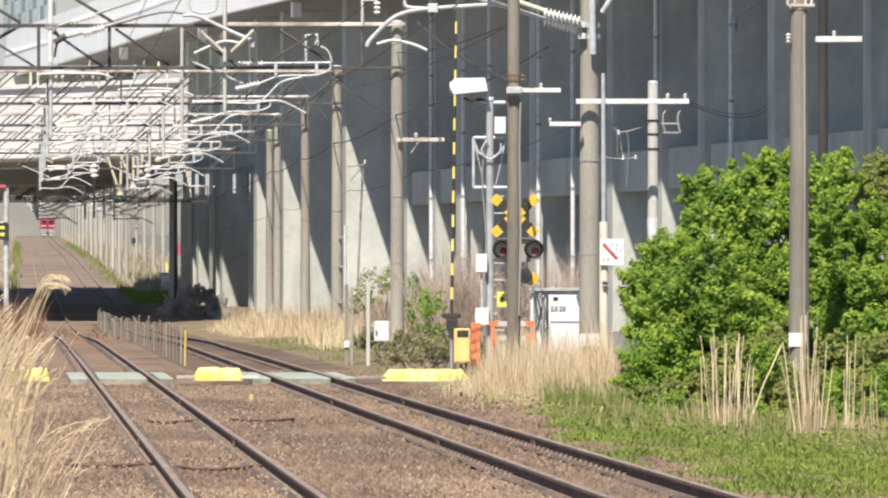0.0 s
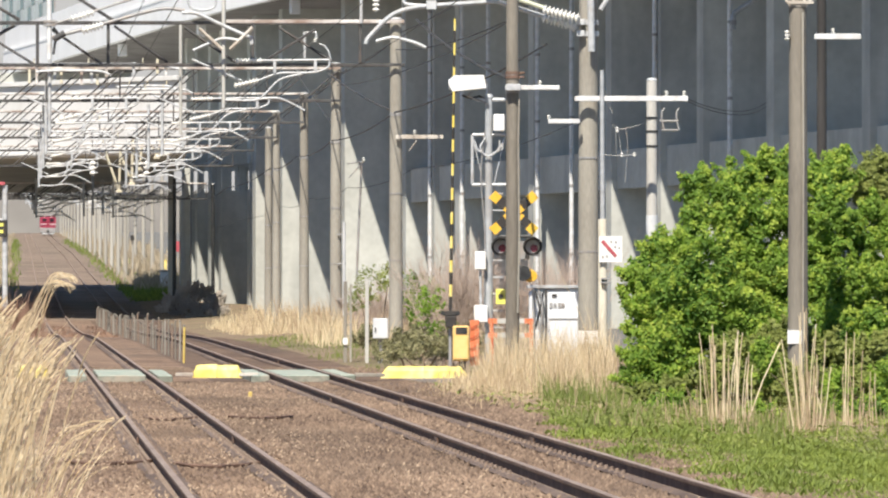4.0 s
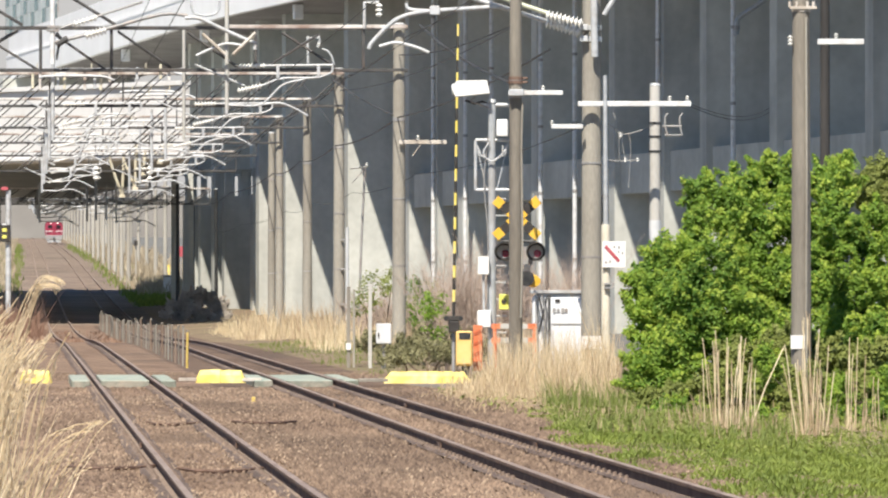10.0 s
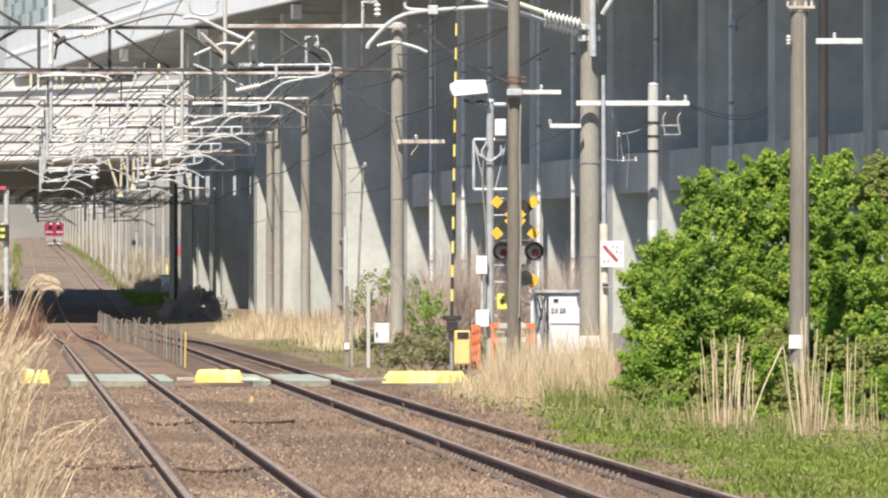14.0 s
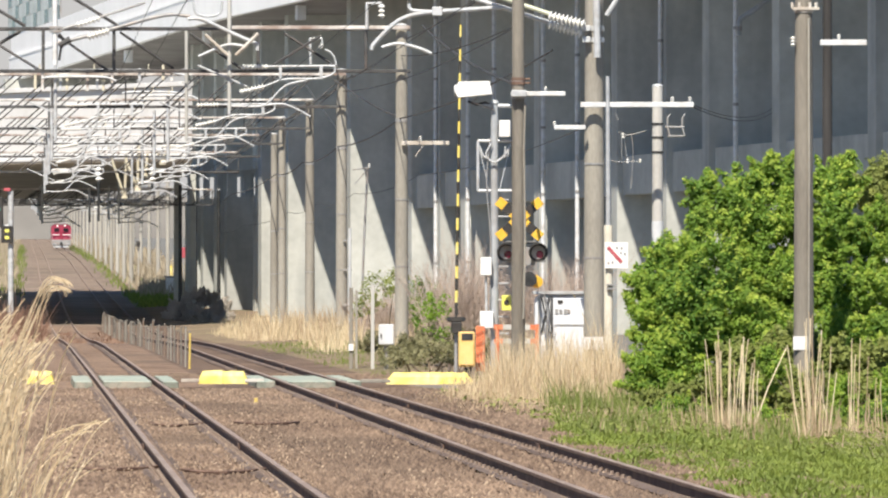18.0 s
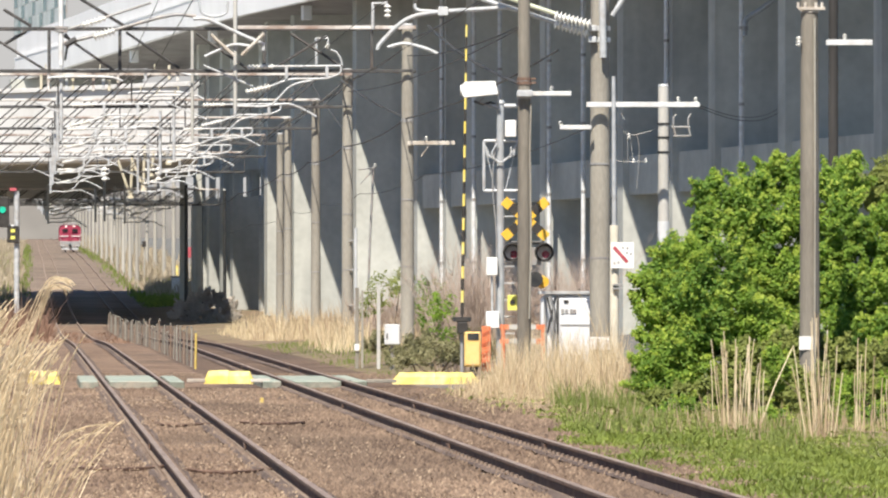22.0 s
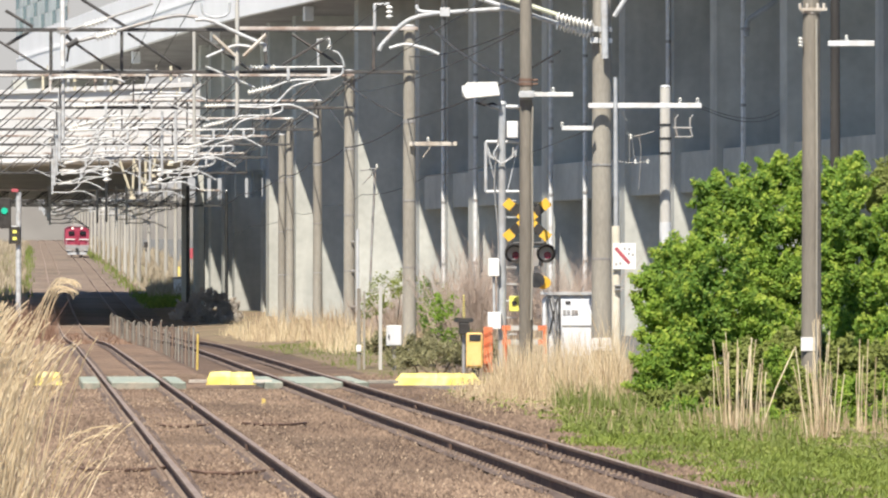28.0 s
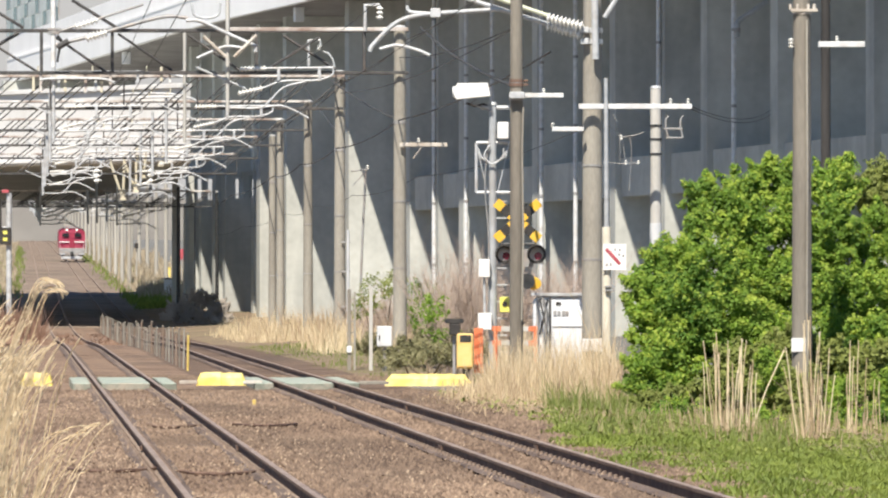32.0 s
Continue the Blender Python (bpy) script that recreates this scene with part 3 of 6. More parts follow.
# downpipes and cable pipes on the walls
for x, d in ((-0.58, 304.7), (0.97, 296.9), (2.17, 290.9), (4.30, 280.1), (5.69, 273.1), (8.80, 257.4), (11.32, 244.7), (14.13, 230.5)):
    p = thing("downpipe", (x, d, 0), "grey pipe clamped to a viaduct wall", "pipe", "wall pipes")
    part("pipe", Mesh().rod((x, d, -0.4), (x, d, DECK_BOTTOM - 0.05), 0.1, n=12), BRIGHT_GALV, p, smooth=True)
    for z in (3, 6, 9, 12, 15):
        part("clamp", Mesh().rod((x, d, z - 0.06), (x, d, z + 0.06), 0.125, n=12), STEEL_DULL, p)

# panels added on the high deck in place of a building facade behind it
def facade_panels(start, bays):
    b = thing("facade_panels", (vx(58.2, start), start, DECK_BOTTOM + 3.4), "grey-green panels between posts on the viaduct, standing in for a building facade", "noise barrier")
    for i in range(bays + 1):
        d0 = start + 2.0 * i
        part("post", Mesh().box((vx(58.92, d0), d0, DECK_BOTTOM + 4.9), (0.12, 0.14, 3.0), V_TURN), STEEL_DULL, b)
        if i < bays:
            for k in range(3):
                part("panel", sheared(Mesh(), 58.85, 58.91, d0 + 0.1, d0 + 1.9, DECK_BOTTOM + 3.45 + k * 0.98, DECK_BOTTOM + 4.4 + k * 0.98), FACADE if (i + k) % 3 else GLASS_DARK, b)


facade_panels(432, 14)

p = thing("slanting_pipe", (11.442, 244.40, 12.020), "grey slanting rain pipe joining a wall pipe", "pipe")
part("pipe", Mesh().bent([(11.442, 244.40, 11.687), (11.442, 244.40, 12.087), (11.531, 244.40, 12.354), (12.020, 244.40, 12.687), (12.620, 244.40, 13.109)], 0.1, 10), PALE_GALV, p, smooth=True)
part("collar", Mesh().rod((11.442, 244.40, 11.865), (11.442, 244.40, 12.043), 0.13, n=12), STEEL_DULL, p)

# distance: a glowing sheet stands in for pale haze behind everything
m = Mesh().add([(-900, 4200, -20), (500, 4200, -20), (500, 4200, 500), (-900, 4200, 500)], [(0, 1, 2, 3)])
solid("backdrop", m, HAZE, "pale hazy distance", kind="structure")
m = Mesh()
for i in range(61):
    x = -900 + i * 25
    h = 54 + 9 * noise.noise((i * 0.13, 0, 0)) + 5 * noise.noise((i * 0.6, 3, 0))
    m.v += [(x, 3600, 0), (x, 3660, h), (x, 3900, h * 0.7)]
    if i:
        k = 3 * i
        m.f += [(k - 3, k, k + 1, k - 2), (k - 2, k + 1, k + 2, k - 1)]
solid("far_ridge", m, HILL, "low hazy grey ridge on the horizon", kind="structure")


# ---- masts, beams and wires ----
def mast(at, top, r, label="grey concrete catenary mast", material=MAST, taper=0.8, bands=(), group="catenary masts"):
    base = thing("catenary_mast", at, label, "mast", group)
    part("pole", Mesh().rod((at[0], at[1], at[2] - 0.6), (at[0], at[1], top), r, r * taper, 20), material, base, smooth=True)
    part("cap", Mesh().rod((at[0], at[1], top), (at[0], at[1], top + 0.05), r * taper * 1.06, r * taper * 0.8, 20), STEEL, base)
    for z in bands:
        k = r - (r - r * taper) * (z - at[2]) / (top - at[2])
        part("band", Mesh().rod((at[0], at[1], z - 0.05), (at[0], at[1], z + 0.05), k + 0.012, k + 0.012, 20), STEEL_DULL, base)
    return base


MAIN = ((2.967, 126.0, 0.222, 10.2), (-1.303, 177.0, 0.205, 9.25), (-3.604, 212.0, 0.21, 9.2), (-5.280, 239.0, 0.20, 9.0),
        (-7.008, 264.0, 0.19, 9.0), (-7.678, 276.0, 0.185, 8.6))
for x, d, r, top in MAIN:
    g = ground_height(MASTS, d)
    m = mast((x, d, g), top, r, bands=(6.55,) if d > 130 else ())
    for z in (2.4, 4.3):
        part("ring", Mesh().rod((x, d, z - 0.02), (x, d, z + 0.02), r * 0.965, n=20), STEEL_DULL, m)


def beam(d, left, right, z0, z1, bays, material=STEEL):
    """A lattice beam that spans the tracks: two chords, uprights and slanting bars, and hangers with their insulators."""
    b = thing("catenary_beam", (right, d, z0), "galvanised steel lattice beam spanning the tracks with white insulators", "catenary beam", "catenary beams")
    for z in (z0, z1):
        for y in (d - 0.3, d + 0.3):
            if d == 177 and z == z1 and y < d:
                middle = along(5.9, d)
                part("chord", Mesh().box(((left + middle) / 2, y, z), (middle - left, 0.07, 0.08)), BEAM_GREY, b)
                part("chord", Mesh().box(((middle + right) / 2, y, z + 0.03), (right - middle - 0.01, 0.08, 0.1)), CHORD, b, "rust-mottled pale chord")
            else:
                part("chord", Mesh().box(((left + right) / 2, y, z), (right - left, 0.07, 0.08)), CHORD if z == z1 and y < d else BEAM_GREY, b)
    step = (right - left) / bays
    m, k = Mesh(), Mesh()
    for i in range(bays + 1):
        x = left + i * step
        if i % 2 == 0 and d != 177:
            m.rod((x, d - 0.3, z0), (x, d - 0.3, z1), 0.03, n=5)
        elif i == 0:
            for x in (-11.469, -9.461, -5.365, -2.313):
                m.box((x, d - 0.3, (z0 + z1) / 2), (0.09, 0.07, z1 - z0))
        if i < bays:
            if d == 177:
                if i == 0:
                    for a, c in (((-12.995, 176.70, 8.852), (-11.566, 176.70, 7.968)), ((-11.052, 176.70, 8.948), (-9.638, 176.70, 7.968)), ((-9.285, 176.70, 9.045), (-7.801, 177.30, 8.038)),
                                 ((-4.642, 177.30, 9.037), (-3.127, 177.30, 8.070)), ((-3.582, 176.70, 8.948), (-5.012, 176.70, 8.065)), ((-7.318, 177.30, 9.037), (-5.867, 177.30, 8.038))):
                        k.rod(a, c, 0.04, n=5)
            else:
                k.rod((x, d - 0.3, z0), (x + step, d - 0.3, z1), 0.03, n=5)
                k.rod((x + 0.2, d + 0.3, z0), (x + step + 0.2, d + 0.3, z1), 0.025, n=5)
    tagged(part("upright_bars", m, BEAM_GREY, b), kind="stuff")
    tagged(part("lattice_bars", k, BEAM_GREY, b), kind="stuff")
    for off, s in ((FAR_TRACK + (0.3 if d == 177 else 0.0), 1), (NEAR_TRACK - 0.9, 1))[:1 if d == 177 else 2]:
        x, y = along(off, d), d - 0.4
        low = min(z0 - 1.1, grade(d) + 6.85)
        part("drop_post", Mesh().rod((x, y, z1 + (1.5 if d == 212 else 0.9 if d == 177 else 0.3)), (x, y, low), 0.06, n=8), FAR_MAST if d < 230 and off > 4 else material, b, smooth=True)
        part("insulator", insulator((x + s * 0.35, y, low + 1.2), (x + s * 1.1, y, low + 1.22), 0.09), PORCELAIN, b, "white ribbed insulator")
        part("tube", Mesh().rod((x + s * 1.1, y, low + 1.22), (x + s * 3.0, y, low + 1.24), 0.034, n=7), material, b, smooth=True)
        part("insulator", insulator((x + s * 0.3, y, low + 0.5), (x + s * 1.0, y, low + 0.66), 0.09), PORCELAIN, b, "white ribbed insulator")
        part("tube", Mesh().bent([(x + s * 1.0, y, low + 0.66), (x + s * 1.6, y, low + 0.86), (x + s * 2.5, y, low + 0.88), (x + s * 2.95, y, low + 1.02), (x + s * 3.0, y, low + 1.22)], 0.032), material, b, smooth=True)
        part("steady_arm", Mesh().bent([(x + s * 0.05, y, low + 0.1), (x + s * 0.9, y, low + 0.1), (x + s * 1.2, y, low + 0.3), (x + s * 1.6, y, low + 0.68), (x + s * 2.2, y, low + 0.84)], 0.032), material, b, smooth=True)
        part("registration_arm", Mesh().bent([(x + s * 1.0, y, low + 0.12), (x + s * 1.5, y, low + 0.16), (x + s * 1.9, y, low + 0.02), (x + s * 2.3, y, low - 0.2)], 0.03), material, b, smooth=True)
        for q in (1.45, 2.6):
            part("tube_clamp", Mesh().box((x + s * q, y, low + 1.05), (0.09, 0.1, 0.38)), material, b)
        part("slanting_strut", Mesh().rod((x - s * 0.9, y, z0 + 0.15), (x + s * 0.5, y, z0 - 0.45), 0.03, n=6), material, b)
    return b


def insulator(p, q, r, n=7):
    """Ribbed sheds turned round the line from p to q."""
    p, q = Vector(p), Vector(q)
    d = (q - p).normalized()
    a = d.orthogonal().normalized()
    b = d.cross(a)
    rings = [(0, 0.4)]
    for i in range(n):
        rings += [((i + 0.1) / n, 0.45), ((i + 0.5) / n, 1.0), ((i + 0.62) / n, 0.95), ((i + 0.7) / n, 0.45)]
    rings.append((1, 0.4))
    vs, fs, k = [], [], 10
    for t, s in rings:
        c = p.lerp(q, t)
        vs += [c + (a * math.cos(2 * math.pi * i / k) + b * math.sin(2 * math.pi * i / k)) * r * s for i in range(k)]
    for j in range(len(rings) - 1):
        fs += [(j * k + i, j * k + (i + 1) % k, (j + 1) * k + (i + 1) % k, (j + 1) * k + i) for i in range(k)]
    fs += [tuple(range(k))[::-1], tuple(range(len(vs) - k, len(vs)))]
    return Mesh().add(vs, fs)


for d, z0, z1 in ((177, 7.95, 9.15), (212, 7.95, 9.05), (239, 7.9, 9.0), (264, 7.9, 9.0), (290, 7.9, 8.9), (318, 7.7, 8.7), (362, 6.6, 7.5), (405, 7.3, 8.2), (460, 8.2, 9.2),
                  (520, 9.0, 10.0), (580, 10.0, 11.0), (650, 11.1, 12.1), (720, 12.0, 13.0), (800, 12.9, 13.9)):
    beam(d, along(-4.0, d), along(MASTS, d), z0, z1, 9 if d == 177 else 12)

# cables strung from mast to mast
for off, height, r in ((MASTS - 0.05, 8.9, 0.016), (MASTS - 0.3, 6.6, 0.022), (MASTS + 0.25, 5.0, 0.010)):
    stops = [126, 177, 212, 239, 264, 318, 362]
    pts = []
    for a, b in zip(stops, stops[1:]):
        for i in range(8):
            d = a + (b - a) * i / 8
            pts.append((along(off, d), d, height - 0.18 * (1 - (2 * i / 8 - 1) ** 2)))
    solid("overhead_cable", Mesh().pipe(pts, r, 5), WIRE, "dark overhead cable strung between the masts", "cable", "overhead cables")
for off in (NEAR_TRACK, FAR_TRACK):
    for z, r in ((5.35, 0.006), (6.3, 0.006)):
        m = Mesh()
        m.pipe([(along(off, d), d, grade(d) + z) for d in range(30, 900, 30)], r, 4)
        solid("contact_wire", m, WIRE, "thin overhead contact wire above the track", "wire", "overhead wires")

# far masts that line the climb
k = 0
d = 474
while d < 1250:
    for off in (MASTS, MASTS - 2.6):
        dd = d + (11 if off < MASTS else 0)
        g = ground_height(off, dd)
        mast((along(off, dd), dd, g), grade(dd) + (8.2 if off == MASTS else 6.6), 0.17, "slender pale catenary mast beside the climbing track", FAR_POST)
    d += 34 + k
    k += 2.0

# masts under the low bridge; dark steel colour stands in for their shade
for off, d in ((8.87, 352), (10.09, 365), (11.64, 371)):
    mast((along(off, d), d, ground_height(off, d)), 7.6, 0.12, "dark mast in the shade beneath the low bridge", DARK_STEEL)


# ---- level crossing ----
def crossing():
    c = thing("level_crossing", (along(3.8, 122), 122, -0.2), "level crossing of worn green panels between the rails", "level crossing")
    for centre in (NEAR_TRACK, FAR_TRACK):
        for a, b in ((-1.04, -0.68), (-0.47, 0.47), (0.68, 0.98)):
            for i in range(4):
                d0 = 120.6 + i * 2.0
                x0, x1 = along(centre + a, d0 + 1), along(centre + b, d0 + 1)
                drop = 0.012 * random.random()
                part("panel", Mesh().box(((x0 + x1) / 2, d0 + 1, -0.108 - drop), (x1 - x0, 1.95, 0.2), TURN + random.uniform(-0.6, 0.6)), GREEN_DECK, c).data.materials.append(GREEN_TOP)

    for ob in c.children:
        for f in ob.data.polygons:
            f.material_index = 1 if f.normal.z > 0.6 else 0
    m = Mesh().box((along(9.0, 124.6), 124.6, -0.2), (3.6, 8, 0.1), TURN)
    part("road_surface", m, ASPHALT, c, "narrow asphalt strip")


crossing()


def kerb(x0, x1, d, z0, z1, label="yellow painted concrete kerb block beside the crossing"):
    k = thing("kerb_block", ((x0 + x1) / 2, d, z0), label, "kerb block", "yellow kerb blocks")
    n = 2
    w = (x1 - x0) / n
    for i in range(n):
        m = Mesh()
        for j in range(7):
            x = x0 + i * w + 0.003 + (w - 0.006) * j / 6
            end = (i == 0 and j == 0) or (i == n - 1 and j == 6)
            h = (z1 - z0) * (0.2 if end else 0.92) + random.uniform(-0.012, 0.012)
            ring = ((-0.14, 0), (-0.12, 0.6), (-0.075, 0.95), (0, 1.0), (0.075, 0.95), (0.12, 0.6), (0.14, 0))
            m.v += [(x, d + q + random.uniform(-0.006, 0.006), z0 - 0.03 + (h + 0.03) * r) for q, r in ring]
            if j:
                for k2 in range(6):
                    o = (j - 1) * 7 + k2
                    m.f.append((o, o + 7, o + 8, o + 1))
        m.f += [tuple(range(7)), tuple(range(42, 49))[::-1]]
        part("block", m, YELLOW, k)


kerb(-4.840, -3.872, 121, -0.037, 0.205)
kerb(-1.188, 0.500, 121, -0.048, 0.172)
kerb(-8.250, -7.634, 121, -0.048, 0.205)


def slab(x, z, w, material):
    s = thing("flat_slab", (x, 121.1, z - 0.05), "weathered flat slab lying beside a yellow kerb block", "slab", "flat slabs")
    part("plate", Mesh().box((x, 121.1, z), (w, 0.5, 0.06), random.uniform(-4, 4)), material, s)


slab(-4.994, -0.004, 0.352, RUSTY)
slab(-3.751, -0.004, 0.374, RUSTY)
slab(-1.397, -0.015, 0.572, MAST)


# posts between the tracks
d = 148.0
i = 0
while d < 312:
    x = along(3.95, d)
    p = thing("fence_post", (x, d, grade(d) - 0.2), "yellow painted marker post beside the track" if i == 0 else "thin weathered fence post between the tracks", "post", "fence posts")
    top = grade(d) + (0.68 + random.uniform(-0.16, 0.14) if i else 0.72)
    part("post", Mesh().rod((x, d, grade(d) - 0.25), (x + random.uniform(-0.03, 0.03), d, top), 0.024 if i else 0.028, n=8), FADED_YELLOW if i == 0 else (MAST_DARK, MAST, MAST_DARK, SLEEPER)[i % 4], p)
    part("cap", Mesh().rod((x, d, top), (x, d, top + 0.05), 0.035, 0.02, 8), MAST_DARK, p)
    d += 3.7
    i += 1


# crossing mast with ladder steps, frame, loudspeaker box and instrument boxes
def signal_pole():
    D = 123.0
    x = 0.928
    p = thing("crossing_camera_mast", (x, D, -0.2), "pale grey steel mast with steps, boxes and a frame", "mast")
    part("pole", Mesh().rod((x, D, -0.3), (x, D, 5.434), 0.085, 0.07, 16), PALE_GALV, p, smooth=True)
    part("pole_cap", Mesh().rod((x, D, 5.434), (x, D, 5.501), 0.09, 0.07, 16), STEEL, p)
    hood = ((0.235, 5.859), (0.827, 5.870), (0.883, 5.613), (0.212, 5.546), (0.168, 5.613), (0.157, 5.770))
    m = Mesh().add([(a, D - 0.35, c) for a, c in hood] + [(a, D + 0.15, c) for a, c in hood],
                   [tuple(range(6)), tuple(range(11, 5, -1))] + [(i, i + 6, (i + 1) % 6 + 6, (i + 1) % 6) for i in range(6)])
    part("housing", m, WHITE, p, "white sloping camera housing")
    part("camera_front", Mesh().rod((0.212, D - 0.1, 5.691), (0.134, D - 0.1, 5.691), 0.13, 0.1, 16), DULL_WHITE, p, smooth=True)
    part("conduit", Mesh().bent([(0.604, D - 0.12, 5.546), (0.514, D - 0.12, 5.456), (0.716, D - 0.12, 5.389), (0.917, D - 0.12, 5.300)], 0.016, 6), STEEL_DULL, p)
    part("cable_loop", Mesh().bent([(0.872, D - 0.14, 4.651), (0.760, D - 0.14, 4.428), (0.917, D - 0.14, 4.271), (1.118, D - 0.14, 4.405), (1.141, D - 0.14, 4.584)], 0.018, 6), STEEL, p)
    part("cable", Mesh().bent([(0.850, D - 0.1, 4.763), (0.772, D - 0.1, 3.869), (0.850, D - 0.1, 2.750), (0.827, D - 0.1, 1.185)], 0.014, 6), STEEL_DULL, p)
    part("housing_bracket", Mesh().pipe([(0.403, D, 5.479), (0.581, D, 5.412), (0.738, D, 5.456), (x, D, 5.367)], 0.025), DARK_STEEL, p)
    part("arm", Mesh().rod((0.682, D, 5.389), (1.353, D, 5.389), 0.04, n=8), STEEL, p)
    l, r, t, b = 0.604, 1.319, 4.696, 3.712
    for a, c in (((l, D, t), (r, D, t)), ((l, D, b), (r, D, b)), ((l, D, t), (l, D, b)), ((r, D, t), (r, D, b))):
        part("frame_bar", Mesh().rod(a, c, 0.032, n=8), STEEL, p)
    for s in (-1, 1):
        part("brace", Mesh().pipe([(x + s * 0.3, D, t - 0.1), (x + s * 0.22, D, t - 0.3), (x, D, t - 0.42)], 0.025), STEEL, p)
        part("stay", Mesh().rod((x + s * 0.33, D, t), (x + s * 0.1, D, b), 0.012, n=5), STEEL, p)
    part("junction_box", Mesh().box((1.129, D - 0.1, 4.931), (0.224, 0.2, 0.335)), WHITE, p)
    part("upper_box", Mesh().box((0.760, D - 0.16, 2.214), (0.224, 0.18, 0.358)), WHITE, p)
    part("lower_box", Mesh().box((0.772, D - 0.16, 1.163), (0.268, 0.18, 0.335)), WHITE, p)
    part("conduit", Mesh().rod((0.760, D - 0.12, 2.035), (0.772, D - 0.12, 1.319), 0.025, n=8), STEEL, p)
    z = 3.533
    i = 0
    while z > 0.3:
        s = 1 if i % 2 else -1
        part("step", Mesh().rod((x, D, z), (x + 0.28, D - 0.03, z), 0.014, n=6), STEEL, p)
        z -= 0.33
        i += 1
    part("yellow_device", Mesh().box((1.163, D - 0.12, 1.498), (0.190, 0.12, 0.302)), LEMON, p, "yellow emergency button box")
    part("button", Mesh().rod((1.163, D - 0.19, 1.509), (1.163, D - 0.2, 1.509), 0.05, n=14), BLACK, p)


signal_pole()

# brown pole that stands before the crossing sign
p = mast((1.352, 119, -0.2), 7.4, 0.138, "weathered brown pole beside the crossing", MAST_DARK, 0.85, (5.75, 5.45), "wooden poles")
part("cross_arm", Mesh().box((1.731, 118.85, 5.500), (1.039, 0.1, 0.087)), BRIGHT_GALV, p, "galvanised cross arm")
part("clamp", Mesh().box((1.363, 118.85, 5.500), (0.281, 0.3, 0.130)), STEEL, p)
for z in (5.705, 5.781):
    part("rusty_clamp", Mesh().rod((1.352, 119, z - 0.03), (1.352, 119, z + 0.03), 0.14, n=16), RAIL_SIDE, p, "rusty pole clamp")
    part("bolt", Mesh().rod((1.493, 118.9, z), (1.579, 118.85, z), 0.02, n=6), RAIL_SIDE, p)
part("insulator", insulator((1.872, 118.85, 5.532), (1.872, 118.85, 5.640), 0.04, 3), PORCELAIN, p)
part("cable", Mesh().pipe([(1.482, 118.84, 5.316), (1.460, 118.84, 4.450), (1.482, 118.84, 2.720), (1.450, 118.84, 1.205)], 0.02), MAST, p)


def crossing_signal():
    D = 122.0
    x = 1.409
    p = thing("crossing_signal", (x, D, -0.2), "level crossing signal with yellow and black crossbuck and twin red lamps", "crossing signal")
    part("post", Mesh().rod((x, D, -0.3), (x, D, 3.575), 0.05, n=12), STEEL_DULL, p, smooth=True)
    cz = 3.142
    for s in (-1, 1):
        for a, b, paint in ((-0.56, -0.38, AMBER), (-0.38, -0.2, BLACK), (-0.2, 0.2, AMBER), (0.2, 0.38, BLACK), (0.38, 0.56, AMBER)):
            k = (a + b) / 2
            m = Mesh().box((x + k * 0.76, D - 0.09 - 0.02 * (s > 0), cz + s * k * 0.65), (b - a, 0.03, 0.19), 0, Matrix.Rotation(-s * math.atan2(0.65, 0.76), 4, "Y"))
            part("blade", m, paint, p)
    part("cross_bar", Mesh().rod((1.109, D - 0.05, 2.687), (1.775, D - 0.05, 2.687), 0.03, n=8), DARK_STEEL, p)
    part("backing", Mesh().box((1.442, D - 0.02, 2.410), (0.555, 0.06, 0.35)), STEEL_DULL, p)
    for px, tilt in ((1.153, -1), (1.775, 1)):
        z = 2.488
        lamp = part("lamp", Mesh().rod((px, D - 0.02, z), (px, D - 0.22, z), 0.11, 0.19, 24), BLACK, p, "black lamp housing with a hood", smooth=False)
        part("lens", Mesh().rod((px, D - 0.221, z), (px, D - 0.235, z), 0.14, 0.125, 24), LENS_GREY, lamp, "grey unlit lamp lens")
        part("inner_lens", Mesh().rod((px + 0.03, D - 0.2351, z - 0.04), (px + 0.03, D - 0.245, z - 0.04), 0.075, 0.06, 18), LENS_RED, lamp, "dark red inner lens")
        h = Mesh()
        for i in range(12):
            a0, a1 = math.pi * (i / 12), math.pi * ((i + 1) / 12)
            q = [(px + 0.175 * math.cos(a), z + 0.175 * math.sin(a)) for a in (a0, a1)]
            e = [(px + 0.16 * math.cos(a), z + 0.16 * math.sin(a)) for a in (a0, a1)]
            h.add([(q[0][0], D - 0.2, q[0][1]), (q[1][0], D - 0.2, q[1][1]), (q[1][0], D - 0.42, q[1][1]), (q[0][0], D - 0.42, q[0][1]),
                   (e[0][0], D - 0.2, e[0][1]), (e[1][0], D - 0.2, e[1][1]), (e[1][0], D - 0.42, e[1][1]), (e[0][0], D - 0.42, e[0][1])],
                  [(0, 1, 2, 3), (7, 6, 5, 4), (0, 3, 7, 4), (2, 1, 5, 6), (3, 2, 6, 7)])
        part("hood", h, BLACK, lamp)
    part("bell", Mesh().rod((1.60, D - 0.08, 1.96), (1.60, D - 0.28, 1.96), 0.13, 0.15, 18), DARK_STEEL, p)
    part("direction_lamp", Mesh().rod((1.730, D - 0.05, 1.911), (1.775, D - 0.2, 1.911), 0.13, 0.10, 16), AMBER, p, "amber direction indicator")


crossing_signal()


